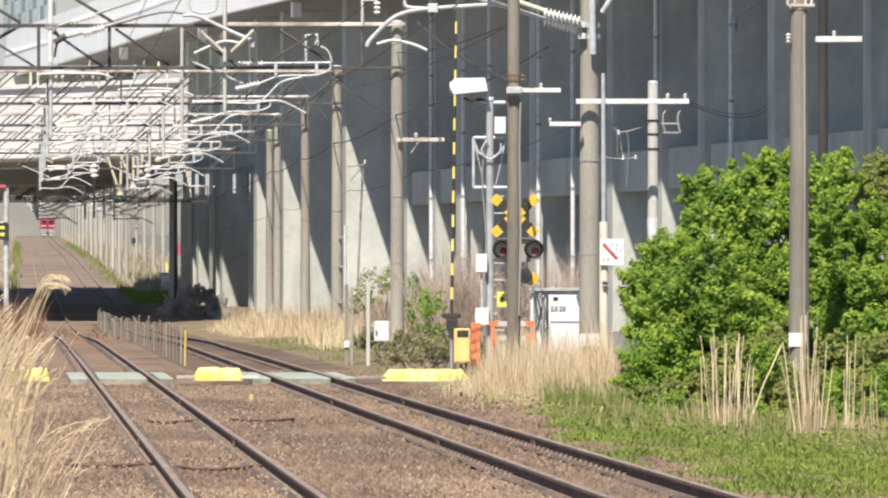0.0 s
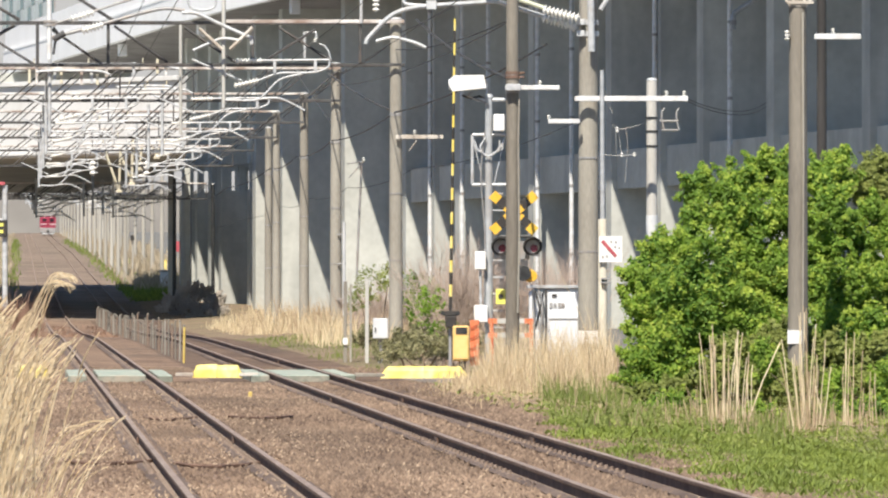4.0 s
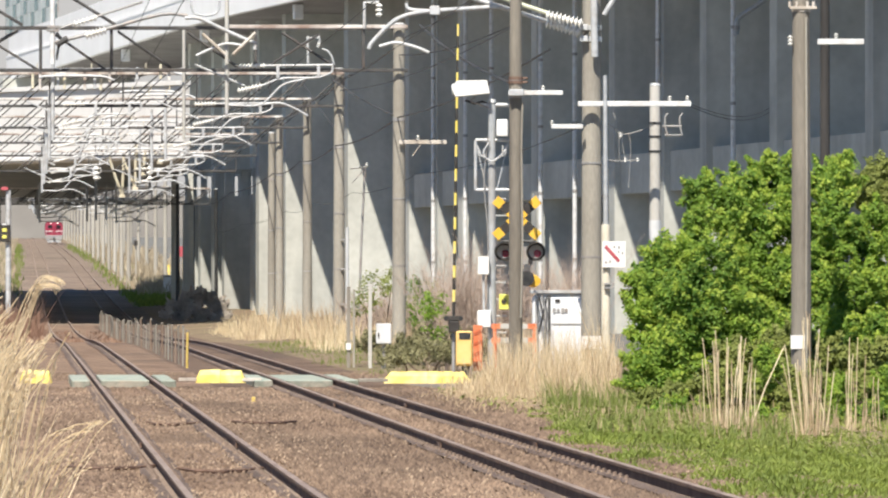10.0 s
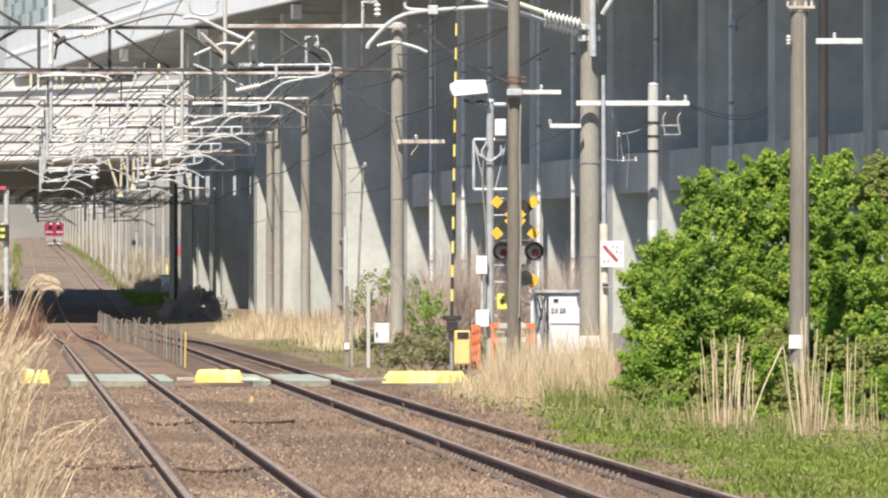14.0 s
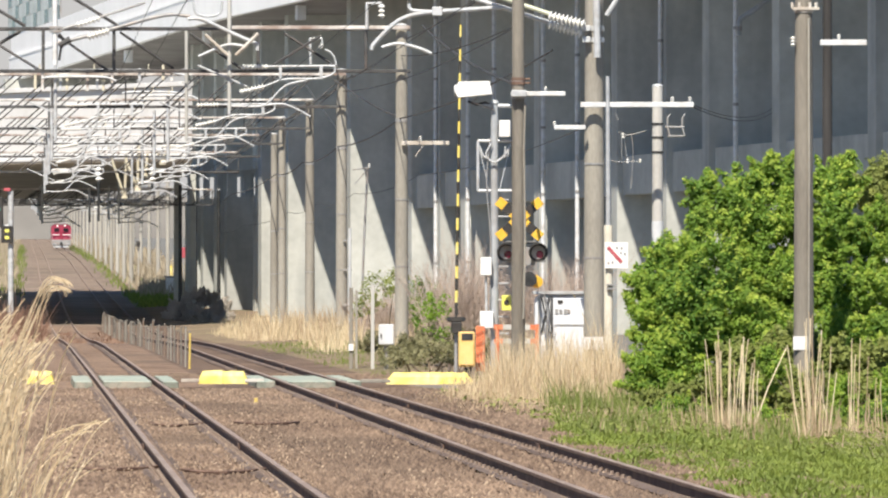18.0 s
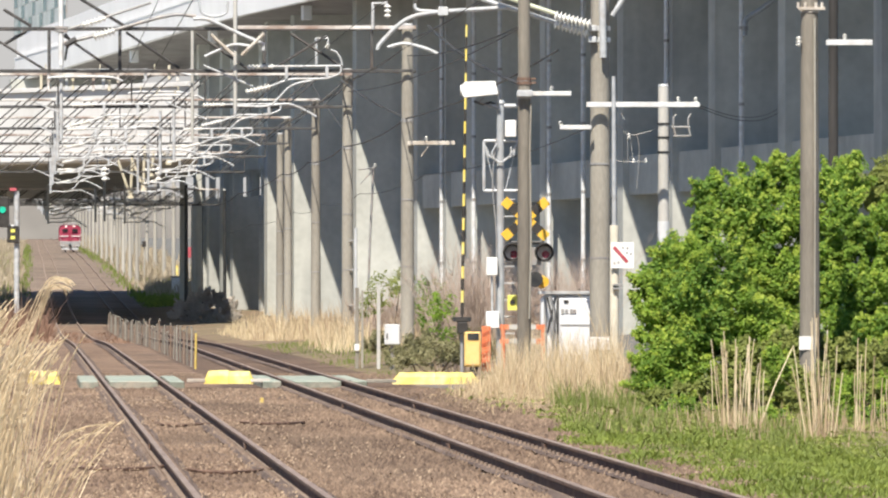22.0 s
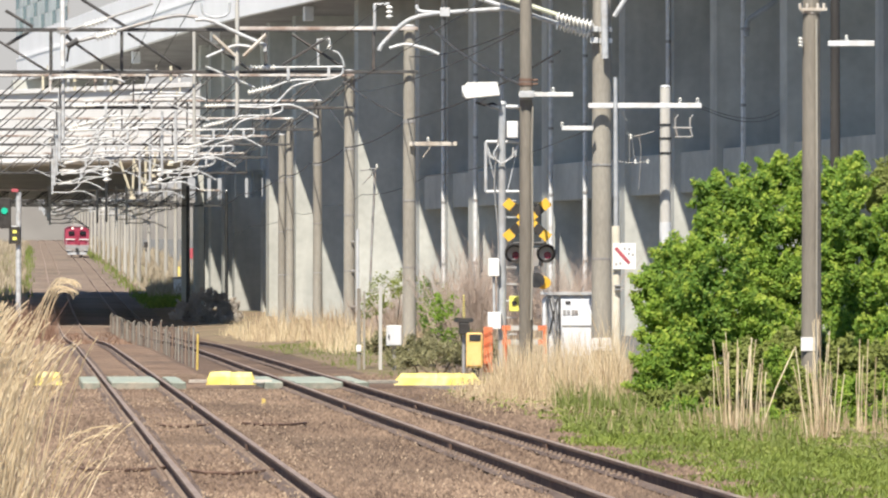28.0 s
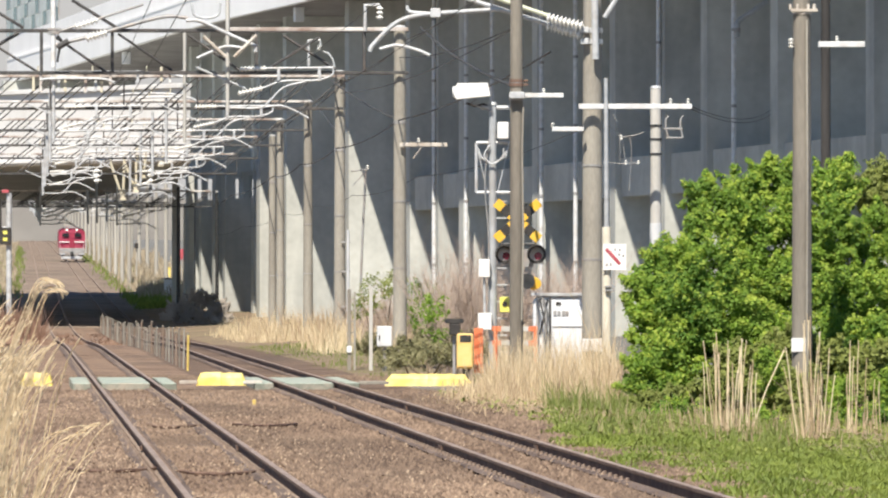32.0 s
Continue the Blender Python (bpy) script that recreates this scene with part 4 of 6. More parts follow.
def orange_box():
    D = 121.4
    p = thing("obstruction_button_box", (0.397, D, 0.089), "orange metal box on a short post beside the crossing", "control box")
    part("post", Mesh().rod((0.397, D, -0.25), (0.397, D, 0.255), 0.07, n=10), DARK_STEEL, p)
    part("body", Mesh().box((0.375, D, 0.597), (0.320, 0.3, 0.684)), ORANGE, p)
    part("window", Mesh().box((0.386, D - 0.15, 0.840), (0.221, 0.02, 0.132)), DARK_STEEL, p, "dark recessed opening")
    part("door", Mesh().box((0.375, D - 0.155, 0.509), (0.265, 0.02, 0.419)), ORANGE, p)
    q = thing("striped_guard", (0.643, 122, -0.2), "vermilion and white striped guard board", "guard board")
    part("board", Mesh().box((0.643, 122, 0.602), (0.177, 0.06, 0.887)), VERMILION, q)
    for i in range(4):
        part("stripe", Mesh().box((0.643, 121.965, 0.303 + i * 0.2), (0.166, 0.012, 0.06), 0, Matrix.Rotation(radians(-28), 4, "Y")), RUST_RED, q, "darker orange-red stripe")
    q = thing("guard_rail", (1.337, 121.5, -0.2), "vermilion and white guard rail behind dry grass", "guard rail")
    for z in (1.027, 0.751):
        for i in range(5):
            part("rail_piece", Mesh().box((0.994 + i * 0.177, 121.5, z), (0.177, 0.06, 0.099)), VERMILION if i % 2 == 0 else FAR_MAST, q)
    for x in (0.972, 1.745):
        part("leg", Mesh().rod((x, 121.5, -0.3), (x, 121.5, 1.082), 0.04, n=8), VERMILION, q)


orange_box()


def hut():
    D = 128.2
    x0, x1 = 1.806, 2.984
    p = thing("relay_hut", ((x0 + x1) / 2, D + 0.6, -0.2), "white metal relay cabinet with a grey door frame", "equipment cabinet")
    part("body", Mesh().box(((x0 + x1) / 2, D + 0.6, (1.660 - 0.3) / 2), (x1 - x0, 1.2, 1.660 + 0.3)), HUT_WHITE, p)
    part("roof", Mesh().box(((x0 + x1) / 2, D + 0.6, 1.695), (x1 - x0 + 0.08, 1.3, 0.06)), STEEL, p)
    part("door", Mesh().box((2.518, D - 0.01, (1.042 - 0.2) / 2), (0.611, 0.03, 1.042 + 0.2)), HUT_WHITE, p)
    part("door_frame", Mesh().box((2.518, D - 0.02, 1.031), (0.634, 0.04, 0.03)), STEEL_DULL, p)
    part("emblem", Mesh().box((2.319, D - 0.012, 1.509), (0.1, 0.02, 0.06)), BLACK, p)
    part("conduit", Mesh().pipe([(1.889, D - 0.05, -0.2), (1.889, D - 0.05, 1.625)], 0.03), STEEL_DULL, p)
    part("conduit", Mesh().pipe([(1.993, D - 0.05, 1.625), (2.075, D - 0.05, 1.334), (2.016, D - 0.05, -0.2)], 0.03), STEEL_DULL, p)
    for k, px in enumerate((2.249, 2.331, 2.424, 2.494)):
        part("writing_bar", Mesh().box((px, D - 0.014, 1.31), (0.06, 0.02, 0.10 - 0.02 * (k % 2))), STEEL_DULL, p)
    part("corner_strip", Mesh().box((2.145, D - 0.012, (1.625 - 0.2) / 2), (0.05, 0.03, 1.625 + 0.2)), BEAM_GREY, p, "blue-grey corner strip")
    for a, c in ((1.935, 2.098), (2.098, 1.935)):
        part("cross_brace", Mesh().rod((a, D - 0.02, 1.602), (c, D - 0.02, 0.868), 0.018, n=6), BEAM_GREY, p)


hut()

# mast beside the crossing: cross arms, pull-off tubes and long insulators
p = thing("pull_off_bracket", (2.967, 125.8, 6.897), "galvanised pull-off bracket with ribbed insulators on the mast", "catenary bracket")
D = 125.75
part("tube", Mesh().bent([(-1.535, D, 6.599), (-1.466, D, 6.737), (-1.077, D, 7.126), (-0.790, D, 7.275), (-0.447, D, 7.344), (-0.103, D, 7.378), (1.157, D, 7.459)], 0.046, 9), STEEL, p, "curved white pull-off tube")
part("tube", Mesh().bent([(-1.329, D - 0.1, 6.645), (-1.077, D - 0.1, 6.714), (-0.905, D - 0.1, 6.714), (-0.561, D - 0.1, 6.622), (-0.321, D - 0.1, 6.519)], 0.035, 8), STEEL, p)
part("tube", Mesh().bent([(-0.790, D, 7.527), (-0.710, D, 7.401), (-0.275, D, 7.367)], 0.035, 8), STEEL, p)
part("tube", Mesh().rod((0.412, D, 7.676), (2.073, D, 7.149), 0.045, n=8), STEEL, p)
part("tube", Mesh().rod((0.871, D - 0.2, 7.722), (2.073, D - 0.2, 7.310), 0.045, n=8), POLYMER, p, "pale green insulated tube")
part("insulator", insulator((2.039, D, 7.126), (2.726, D, 6.920), 0.11, 9), PORCELAIN, p, "white ribbed insulator")
part("insulator", insulator((2.039, D - 0.2, 7.287), (2.772, D - 0.2, 7.103), 0.11, 9), PORCELAIN, p, "white ribbed insulator")
for y in (7.035, 6.806):
    part("clamp", Mesh().rod((2.967, 126.0, y - 0.05), (2.967, 126.0, y + 0.05), 0.215, n=18), STEEL, p)
    part("lug", Mesh().box((2.806, D - 0.02, y), (0.160, 0.12, 0.12)), STEEL, p)
    part("bolt", Mesh().rod((3.070, D - 0.1, y), (3.070, D + 0.02, y), 0.03, n=6), DARK_STEEL, p)
part("clamp", Mesh().box((-0.206, D, 7.378), (0.206, 0.14, 0.183)), STEEL, p)
part("tube", Mesh().rod((3.024, D - 0.12, 6.439), (3.001, D - 0.12, 7.814), 0.07, n=10), STEEL, p)
part("brace", Mesh().rod((3.207, D, 7.287), (3.482, D, 7.722), 0.05, n=8), STEEL, p)

D = 125.6
p = thing("cross_arm", (3.837, D, 5.488), "long galvanised cross arm between two poles", "cross arm")
part("bar", Mesh().box((3.825, D, 5.488), (2.284, 0.09, 0.103)), BRIGHT_GALV, p)
for px in (4.533, 4.887):
    part("insulator", insulator((px, D, 5.534), (px, D, 5.648), 0.045, 3), PORCELAIN, p)
part("stub_arm", Mesh().box((2.466, D, 5.031), (0.639, 0.09, 0.091)), BRIGHT_GALV, p)
part("insulator", insulator((2.158, D, 5.066), (2.158, D, 5.157), 0.045, 3), PORCELAIN, p)

# short pole with a coil bracket
p = mast((4.283, 127, -0.2), 5.899, 0.115, "pale grey short concrete pole with a cable bracket", FAR_MAST, 0.95, (), "short poles")
for z in (5.137, 4.860, 4.559):
    part("band", Mesh().rod((4.283, 127, z - 0.02), (4.283, 127, z + 0.02), 0.125, n=16), DARK_STEEL, p)
part("white_sleeve", Mesh().rod((4.283, 127, 3.151), (4.283, 127, -0.2), 0.122, n=20), DULL_WHITE, p, "white painted lower sleeve", smooth=True)
for s in (4.480, 4.780):
    part("coil_bracket", Mesh().pipe([(s + 0.06, 126.8, 5.333), (s, 126.8, 5.252), (s, 126.8, 5.067), (s + 0.05, 126.8, 4.883)], 0.02), STEEL_DULL, p)
part("coil_bracket", Mesh().rod((4.433, 126.8, 5.067), (4.826, 126.8, 5.067), 0.02, n=6), STEEL_DULL, p)
part("coil_bracket", Mesh().rod((4.480, 126.8, 4.883), (4.803, 126.8, 4.883), 0.02, n=6), STEEL_DULL, p)

# slim post with the no-entry sign
p = thing("sign_post", (3.176, 123, -0.2), "slim white post carrying a white sign with a red slash", "sign")
part("post", Mesh().rod((3.176, 123, -0.3), (3.176, 123, 3.030), 0.09, n=14), CREAM_POST, p, smooth=True)
part("upper_post", Mesh().rod((3.176, 123, 3.030), (3.164, 123, 5.971), 0.05, 0.04, n=14), PALE_GALV, p, smooth=True)
part("sign_plate", Mesh().box((3.332, 122.85, 2.437), (0.458, 0.02, 0.514)), WHITE, p, "white square sign plate")
part("slash", Mesh().box((3.299, 122.835, 2.449), (0.403, 0.012, 0.065), 0, Matrix.Rotation(radians(48), 4, "Y")), RED, p, "red diagonal slash")
for px, y in ((3.343, 2.583), (3.433, 2.572), (3.422, 2.482), (3.500, 2.460), (3.176, 2.281), (3.254, 2.292)):
    part("writing_bar", Mesh().box((px, 122.838, y), (0.035, 0.008, 0.05)), STEEL_DULL, p)
for z in (1.856, 1.778):
    part("bracket", Mesh().box((3.243, 122.88, z), (0.2, 0.12, 0.035)), STEEL_DULL, p)

# slack wires between the cross arm and the short pole
p = thing("slack_wires", (3.617, 125.90, 4.833), "thin pale slack wires and small insulators beside the mast", "wire")
for pts in (((3.228, 125.90, 5.131), (3.411, 125.90, 5.016), (3.548, 125.90, 4.879), (3.926, 125.90, 4.947), (4.303, 125.90, 5.108)), ((3.571, 125.90, 4.879), (3.605, 125.90, 4.581), (3.640, 125.90, 4.364)),
            ((3.708, 125.90, 4.902), (3.754, 125.90, 4.581), (3.708, 125.90, 3.803)), ((3.205, 125.90, 4.387), (3.502, 125.90, 4.341), (3.937, 125.90, 4.364)), ((3.388, 125.90, 5.337), (3.502, 125.90, 5.039), (3.525, 125.90, 4.375))):
    part("wire", Mesh().bent(pts, 0.007, 5), STEEL_DULL, p)
for q in (((3.545, 125.80, 4.922), (3.545, 125.80, 4.808)), ((3.637, 125.80, 4.407), (3.637, 125.80, 4.305)), ((3.888, 125.80, 4.407), (3.888, 125.80, 4.316))):
    part("insulator", insulator(*q, 0.026, 2), PORCELAIN, p)

# nearest pole, before the shrubs
p = mast((6.004, 105, -0.35), 7.2, 0.18, "weathered brown concrete pole before the green shrubs", MAST_DARK, 0.8, (), "wooden poles")
part("cross_arm", Mesh().box((6.663, 104.85, 5.924), (0.783, 0.08, 0.095)), BRIGHT_GALV, p, "galvanised cross arm")
part("insulator", insulator((6.586, 104.85, 5.971), (6.586, 104.85, 6.067), 0.04, 3), PORCELAIN, p)
part("spool", insulator((5.813, 104.85, 5.857), (5.813, 104.85, 6.029), 0.05, 3), PORCELAIN, p)
part("clamp", Mesh().rod((6.004, 105.0, 6.430), (6.004, 105.0, 6.487), 0.165, n=18), RUSTY, p)
for dx in (-0.2, -0.08, 0.1, 0.2):
    part("bolt", Mesh().rod((6.004 + dx, 104.84, 6.506), (6.004 + dx, 104.84, 6.601), 0.028, n=6), RUSTY, p)
part("clamp_bar", Mesh().box((6.033, 104.84, 6.496), (0.458, 0.05, 0.05)), RUSTY, p)
part("conduit", Mesh().pipe([(6.080, 104.83, 6.334), (6.090, 104.83, 3.757), (6.080, 104.81, 1.275), (6.100, 104.8, -0.3)], 0.02, 8), MAST, p, "pale cable conduit")
part("label_plate", Mesh().box((5.937, 104.83, 0.865), (0.239, 0.02, 0.229)), WHITE, p, "torn white label on the pole")

mast((7.137, 117, -0.3), 7.4, 0.1, "slim dark-brown pole behind the shrubs", DARK_WOOD, 0.9, (), "wooden poles")

# white meter box and posts near the far grass
p = thing("meter_box", (-1.453, 148, -0.2), "white metal box on a post beside the track", "control box")
part("box", Mesh().box((-1.453, 147.9, 0.683), (0.363, 0.25, 0.484)), DULL_WHITE, p)
part("handle", Mesh().box((-1.574, 147.76, 0.656), (0.03, 0.04, 0.1)), DARK_STEEL, p)
part("foot", Mesh().rod((-1.453, 148, -0.3), (-1.453, 148, 0.455), 0.05, n=8), STEEL_DULL, p)
for px, top in ((-1.776, 1.867), (-2.291, 1.800)):
    p = thing("concrete_post", (px, 148, -0.2), "thin pale concrete post in the dry grass", "post")
    part("post", Mesh().box((px, 148, (top - 0.3) / 2), (0.085, 0.085, top + 0.3)), FAR_MAST if px > -2.0 else MAST_DARK, p)
    if px < -2.0:
        part("second_post", Mesh().box((px + 0.13, 148, (top - 0.3) / 2 - 0.03), (0.05, 0.06, top + 0.24)), MAST, p)
        for k in range(6):
            part("rung", Mesh().box((px + 0.065, 148, 0.25 + 0.26 * k), (0.1, 0.03, 0.03)), MAST, p)
        part("tag", Mesh().box((px, 147.93, 0.38), (0.12, 0.03, 0.16)), WHITE, p, "small white tag")
p = thing("marker_peg", (-3.196, 104, -0.2), "small yellow marker peg in the ballast", "marker")
part("peg", Mesh().box((-3.196, 104, -0.14), (0.06, 0.06, 0.2)), FADED_YELLOW, p)


# ---- gate ----
GATE = Vector((0.170, 124.6, 1.007))
gate = thing("crossing_gate", (GATE.x, GATE.y, -0.2), "dark crossing gate machine with a striped yellow and black arm", "crossing gate")
part("post", Mesh().rod((GATE.x, GATE.y, -0.3), (GATE.x, GATE.y, GATE.z - 0.1), 0.035, n=12), STEEL_DULL, gate)
part("drive_box", Mesh().box((GATE.x, GATE.y + 0.1, GATE.z), (0.12, 0.22, 0.26)), DARK_STEEL, gate)
part("crossbar", Mesh().box((GATE.x, GATE.y - 0.06, 1.166), (0.317, 0.08, 0.091)), BLACK, gate)
part("motor_housing", Mesh().box((GATE.x + 0.01, GATE.y - 0.08, 0.996), (0.215, 0.2, 0.227)), BLACK, gate)
for s in (-1, 1):
    part("knob", Mesh().rod((GATE.x + s * 0.15, GATE.y - 0.12, 1.166), (GATE.x + s * 0.15, GATE.y, 1.166), 0.045, n=12), DARK_STEEL, gate)
part("counterweight", Mesh().rod((GATE.x - 0.1, GATE.y, GATE.z + 0.1), (GATE.x + 0.1, GATE.y, GATE.z + 0.1), 0.07, n=16), BLACK, gate)
LENGTH = 6.05
arm = part("arm", Mesh().rod(GATE, GATE + Vector((0, 0, LENGTH + 0.02)), 0.02, 0.012, 8), BLACK, gate, "slender yellow and black striped arm")
for v in arm.data.vertices:
    v.co -= Vector((0, 0, GATE.z + 0.2))
arm.location = (0, 0, GATE.z + 0.2)
for i in range(24):
    a, b = 0.25 + (LENGTH - 0.25) * i / 24, 0.25 + (LENGTH - 0.25) * (i + 1) / 24
    r0, r1 = 0.034 - 0.012 * i / 24, 0.034 - 0.012 * (i + 1) / 24
    part("stripe", Mesh().rod(GATE + Vector((0, 0, a)), GATE + Vector((0, 0, b)), r0, r1, 10), BLACK if i % 2 == 0 else YELLOW, arm, smooth=True)
part("white_band", Mesh().box((2.967, 125.72, 0.677), (0.412, 0.03, 0.252)), WHITE, thing("mast_label", (2.967, 125.7, 0.551), "torn white label plate on the mast", "label"))

# bonding cables across the bed
for x0, x1, d in ((-4.18, -3.44, 87.5), (-3.03, -2.12, 88.5), (-4.06, -3.07, 66.5), (-2.81, -1.92, 65.5)):
    pts = [(x0 + (x1 - x0) * i / 12, d - 1.1 * math.sin(i * 0.262) + 0.06 * math.sin(i * 1.7), -0.112) for i in range(13)]
    solid("bonding_cable", Mesh().pipe(pts, 0.021, 6), RAIL_SIDE, "dark bonding cable lying across the ballast", "cable", "bonding cables")

# signal at the left of the line
D = 290.0
p = thing("line_signal", (-20.353, D, -0.3), "railway signal post with a lit green lamp and a yellow indicator", "railway signal")
part("post", Mesh().rod((-20.326, D, -0.6), (-20.326, D, 6.282), 0.13, n=12), STEEL, p, smooth=True)
part("head", Mesh().box((-21.012, D - 0.2, 5.306), (0.685, 0.3, 1.424)), BLACK, p, "black signal head")
part("green_lamp", Mesh().rod((-20.959, D - 0.36, 5.412), (-20.959, D - 0.4, 5.412), 0.15, n=18), SIGNAL_GREEN, p, "lit green lamp")
part("indicator_box", Mesh().box((-20.485, D - 0.2, 4.278), (0.527, 0.25, 0.791)), BLACK, p)
for y in (4.436, 4.120):
    part("indicator_lamp", Mesh().box((-20.485, D - 0.34, y), (0.2, 0.03, 0.15)), LEMON, p, "amber indicator lamp")
part("red_cap", Mesh().box((-20.485, D - 0.1, 6.361), (0.316, 0.3, 0.158)), RED, p, "faded red cap")
part("bracket", Mesh().rod((-21.065, D, 4.674), (-20.300, D, 4.674), 0.05, n=8), STEEL, p)

# small fittings on the masts
p = thing("side_arm", (-0.434, 176.7, 5.903), "short rusty side arm with small insulators", "side arm")
part("bar", Mesh().box((-0.628, 176.7, 5.903), (1.352, 0.08, 0.113)), RUSTY, p)
part("insulator", insulator((-0.772, 176.7, 5.968), (-0.772, 176.7, 6.096), 0.06, 3), PORCELAIN, p)
part("stay", Mesh().rod((-0.676, 176.7, 5.855), (-0.917, 176.7, 5.517), 0.015, n=5), RUSTY, p)
p = thing("lamp_bracket", (-4.606, 211.5, 9.374), "bent white bracket above the catenary beam", "bracket")
part("frame", Mesh().pipe([(-4.645, 211.5, 9.374), (-4.664, 211.5, 10.261), (-4.259, 211.5, 10.261), (-4.259, 211.5, 10.068)], 0.05, 6), STEEL, p)
part("insulator", insulator((-4.259, 211.5, 10.068), (-4.317, 211.5, 9.914), 0.09, 3), PORCELAIN, p)
part("hook", Mesh().pipe([(-4.163, 211.4, 9.875), (-3.970, 211.4, 9.798), (-3.835, 211.4, 9.605), (-3.758, 211.4, 9.297)], 0.035, 6), STEEL, p)
p = thing("hanging_insulator", (-1.867, 176.6, 9.845), "white hanging bell insulator under the beam", "insulator")
part("frame", Mesh().pipe([(-2.285, 176.6, 9.121), (-2.285, 176.6, 9.862), (-1.867, 176.6, 9.862)], 0.05, 6), STEEL, p)
part("bell", insulator((-1.867, 176.6, 9.829), (-1.867, 176.6, 9.443), 0.11, 3), PORCELAIN, p)
for a, b, r in (((4.933, 125.6, 5.488), (14.967, 280.0, 10.175), 0.012), ((4.933, 125.6, 5.442), (14.967, 280.0, 9.971), 0.012),
                ((1.309, 119.2, 5.684), (-0.708, 176.5, 9.218), 0.032), ((-1.352, 177.0, 6.627), (-3.874, 212.0, 8.892), 0.03), ((-3.431, 212.0, 6.792), (-5.671, 239.0, 9.948), 0.022),
                ((-1.303, 176.8, 8.381), (1.341, 119.2, 6.830), 0.016),
                ((1.309, 119.0, 6.776), (-3.546, 211.0, 8.449), 0.014)):
    a, b = Vector(a), Vector(b)
    pts = [a.lerp(b, i / 12) + Vector((0, 0, -0.006 * (b - a).length * (1 - (i / 6 - 1) ** 2) * 0.5)) for i in range(13)]
    solid("service_wire", Mesh().pipe(pts, r, 5), WIRE, "thin sagging service wire between pole and wall", "wire", "service wires")

# cantilevers hung on the first beam's posts
D = 176.2
p = thing("cantilever", (-11.021, 176.20, 8.928), "slanting grey cantilever tube with a white ribbed insulator", "catenary bracket", "cantilevers")
part("tube", Mesh().bent([(-11.021, 176.20, 8.704), (-10.156, 176.20, 8.928), (-9.355, 176.20, 9.152), (-7.993, 176.20, 9.505), (-7.272, 176.20, 9.473)], 0.05, 8), STEEL_DULL, p, smooth=True)
part("insulator", insulator((-10.176, 176.00, 8.888), (-9.568, 176.00, 9.064), 0.14, 6), PORCELAIN, p, "white ribbed insulator")
part("stay_tube", Mesh().rod((-10.963, 176.30, 9.092), (-8.559, 176.30, 9.862), 0.035, n=7), STEEL_DULL, p, smooth=True)
part("insulator", insulator((-10.508, 176.20, 9.216), (-9.835, 176.20, 9.425), 0.11, 6), PORCELAIN, p, "white ribbed insulator")
part("clamp", Mesh().rod((-10.988, 176.20, 8.640), (-10.668, 176.20, 8.832), 0.09, n=10), BEAM_GREY, p)
p = thing("cantilever", (-6.087, 176.20, 8.928), "galvanised cantilever with a curved steady arm and two struts", "catenary bracket", "cantilevers")
part("tube", Mesh().bent([(-7.352, 176.20, 9.409), (-6.920, 176.20, 9.377), (-6.151, 176.20, 9.024), (-5.350, 176.20, 8.672)], 0.055, 8), STEEL, p, smooth=True)
part("end_clamp", Mesh().box((-5.382, 176.20, 8.608), (0.1, 0.12, 0.22)), STEEL, p)
part("steady_arm", Mesh().bent([(-7.028, 176.10, 8.332), (-6.596, 176.10, 8.524), (-6.180, 176.10, 8.668), (-5.635, 176.10, 8.604)], 0.045, 8), STEEL, p, smooth=True)
for a, b in (((-6.848, 176.00, 8.952), (-6.208, 176.00, 8.360)), ((-5.344, 176.00, 8.984), (-5.984, 176.00, 8.360))):
    part("strut", Mesh().rod(a, b, 0.05, n=7), RUSTY, p, "rust-stained strut")
part("loop", Mesh().bent([(-7.200, 176.40, 9.898), (-7.120, 176.40, 9.578), (-6.767, 176.40, 9.481), (-6.447, 176.40, 9.578), (-6.382, 176.40, 9.898)], 0.035, 8), STEEL, p, smooth=True)
# hangers of cream steel bars below the bridge fascia
for pts in (((-17.258, 319.70, 8.459), (-16.563, 319.70, 6.432), (-16.475, 319.70, 8.662)), ((-16.469, 319.50, 8.277), (-15.888, 319.50, 6.825), (-15.859, 319.50, 9.090)), ((-15.849, 319.30, 8.879), (-15.471, 319.30, 7.482), (-15.355, 319.30, 8.879)), ((-14.930, 319.50, 8.858), (-14.610, 319.50, 8.161), (-14.406, 319.50, 8.974))):
    p = thing("wire_hanger", pts[1], "cream steel hanger of two bars meeting in a point", "hanger", "wire hangers")
    for q in (pts[0], pts[2]):
        part("bar", Mesh().rod(q, pts[1], 0.07, n=7), CREAM_STEEL, p)
    part("shoe", Mesh().box(pts[1], (0.3, 0.16, 0.14)), CREAM_STEEL, p)
for top, foot, bell in (
        ((-16.8, 300, 7.5), (-16.8, 300, 4.991), ((-16.8, 300, 7.609), (-16.8, 300, 6.9))),
        ((-14.683, 310, 7.69), (-14.683, 310, 6.732), ((-14.683, 310, 7.803), (-14.683, 310, 7.07))),
        ((-17.524, 305, 6.652), (-17.524, 305, 4.989), None)):
    p = thing("bell_insulator", top, "stack of white bell insulators on a dark rod", "insulator", "bell insulators")
    part("rod", Mesh().rod(top, foot, 0.06, n=7), DARK_STEEL, p)
    if bell:
        part("bell", insulator(*bell, 0.17, 3), PORCELAIN, p)
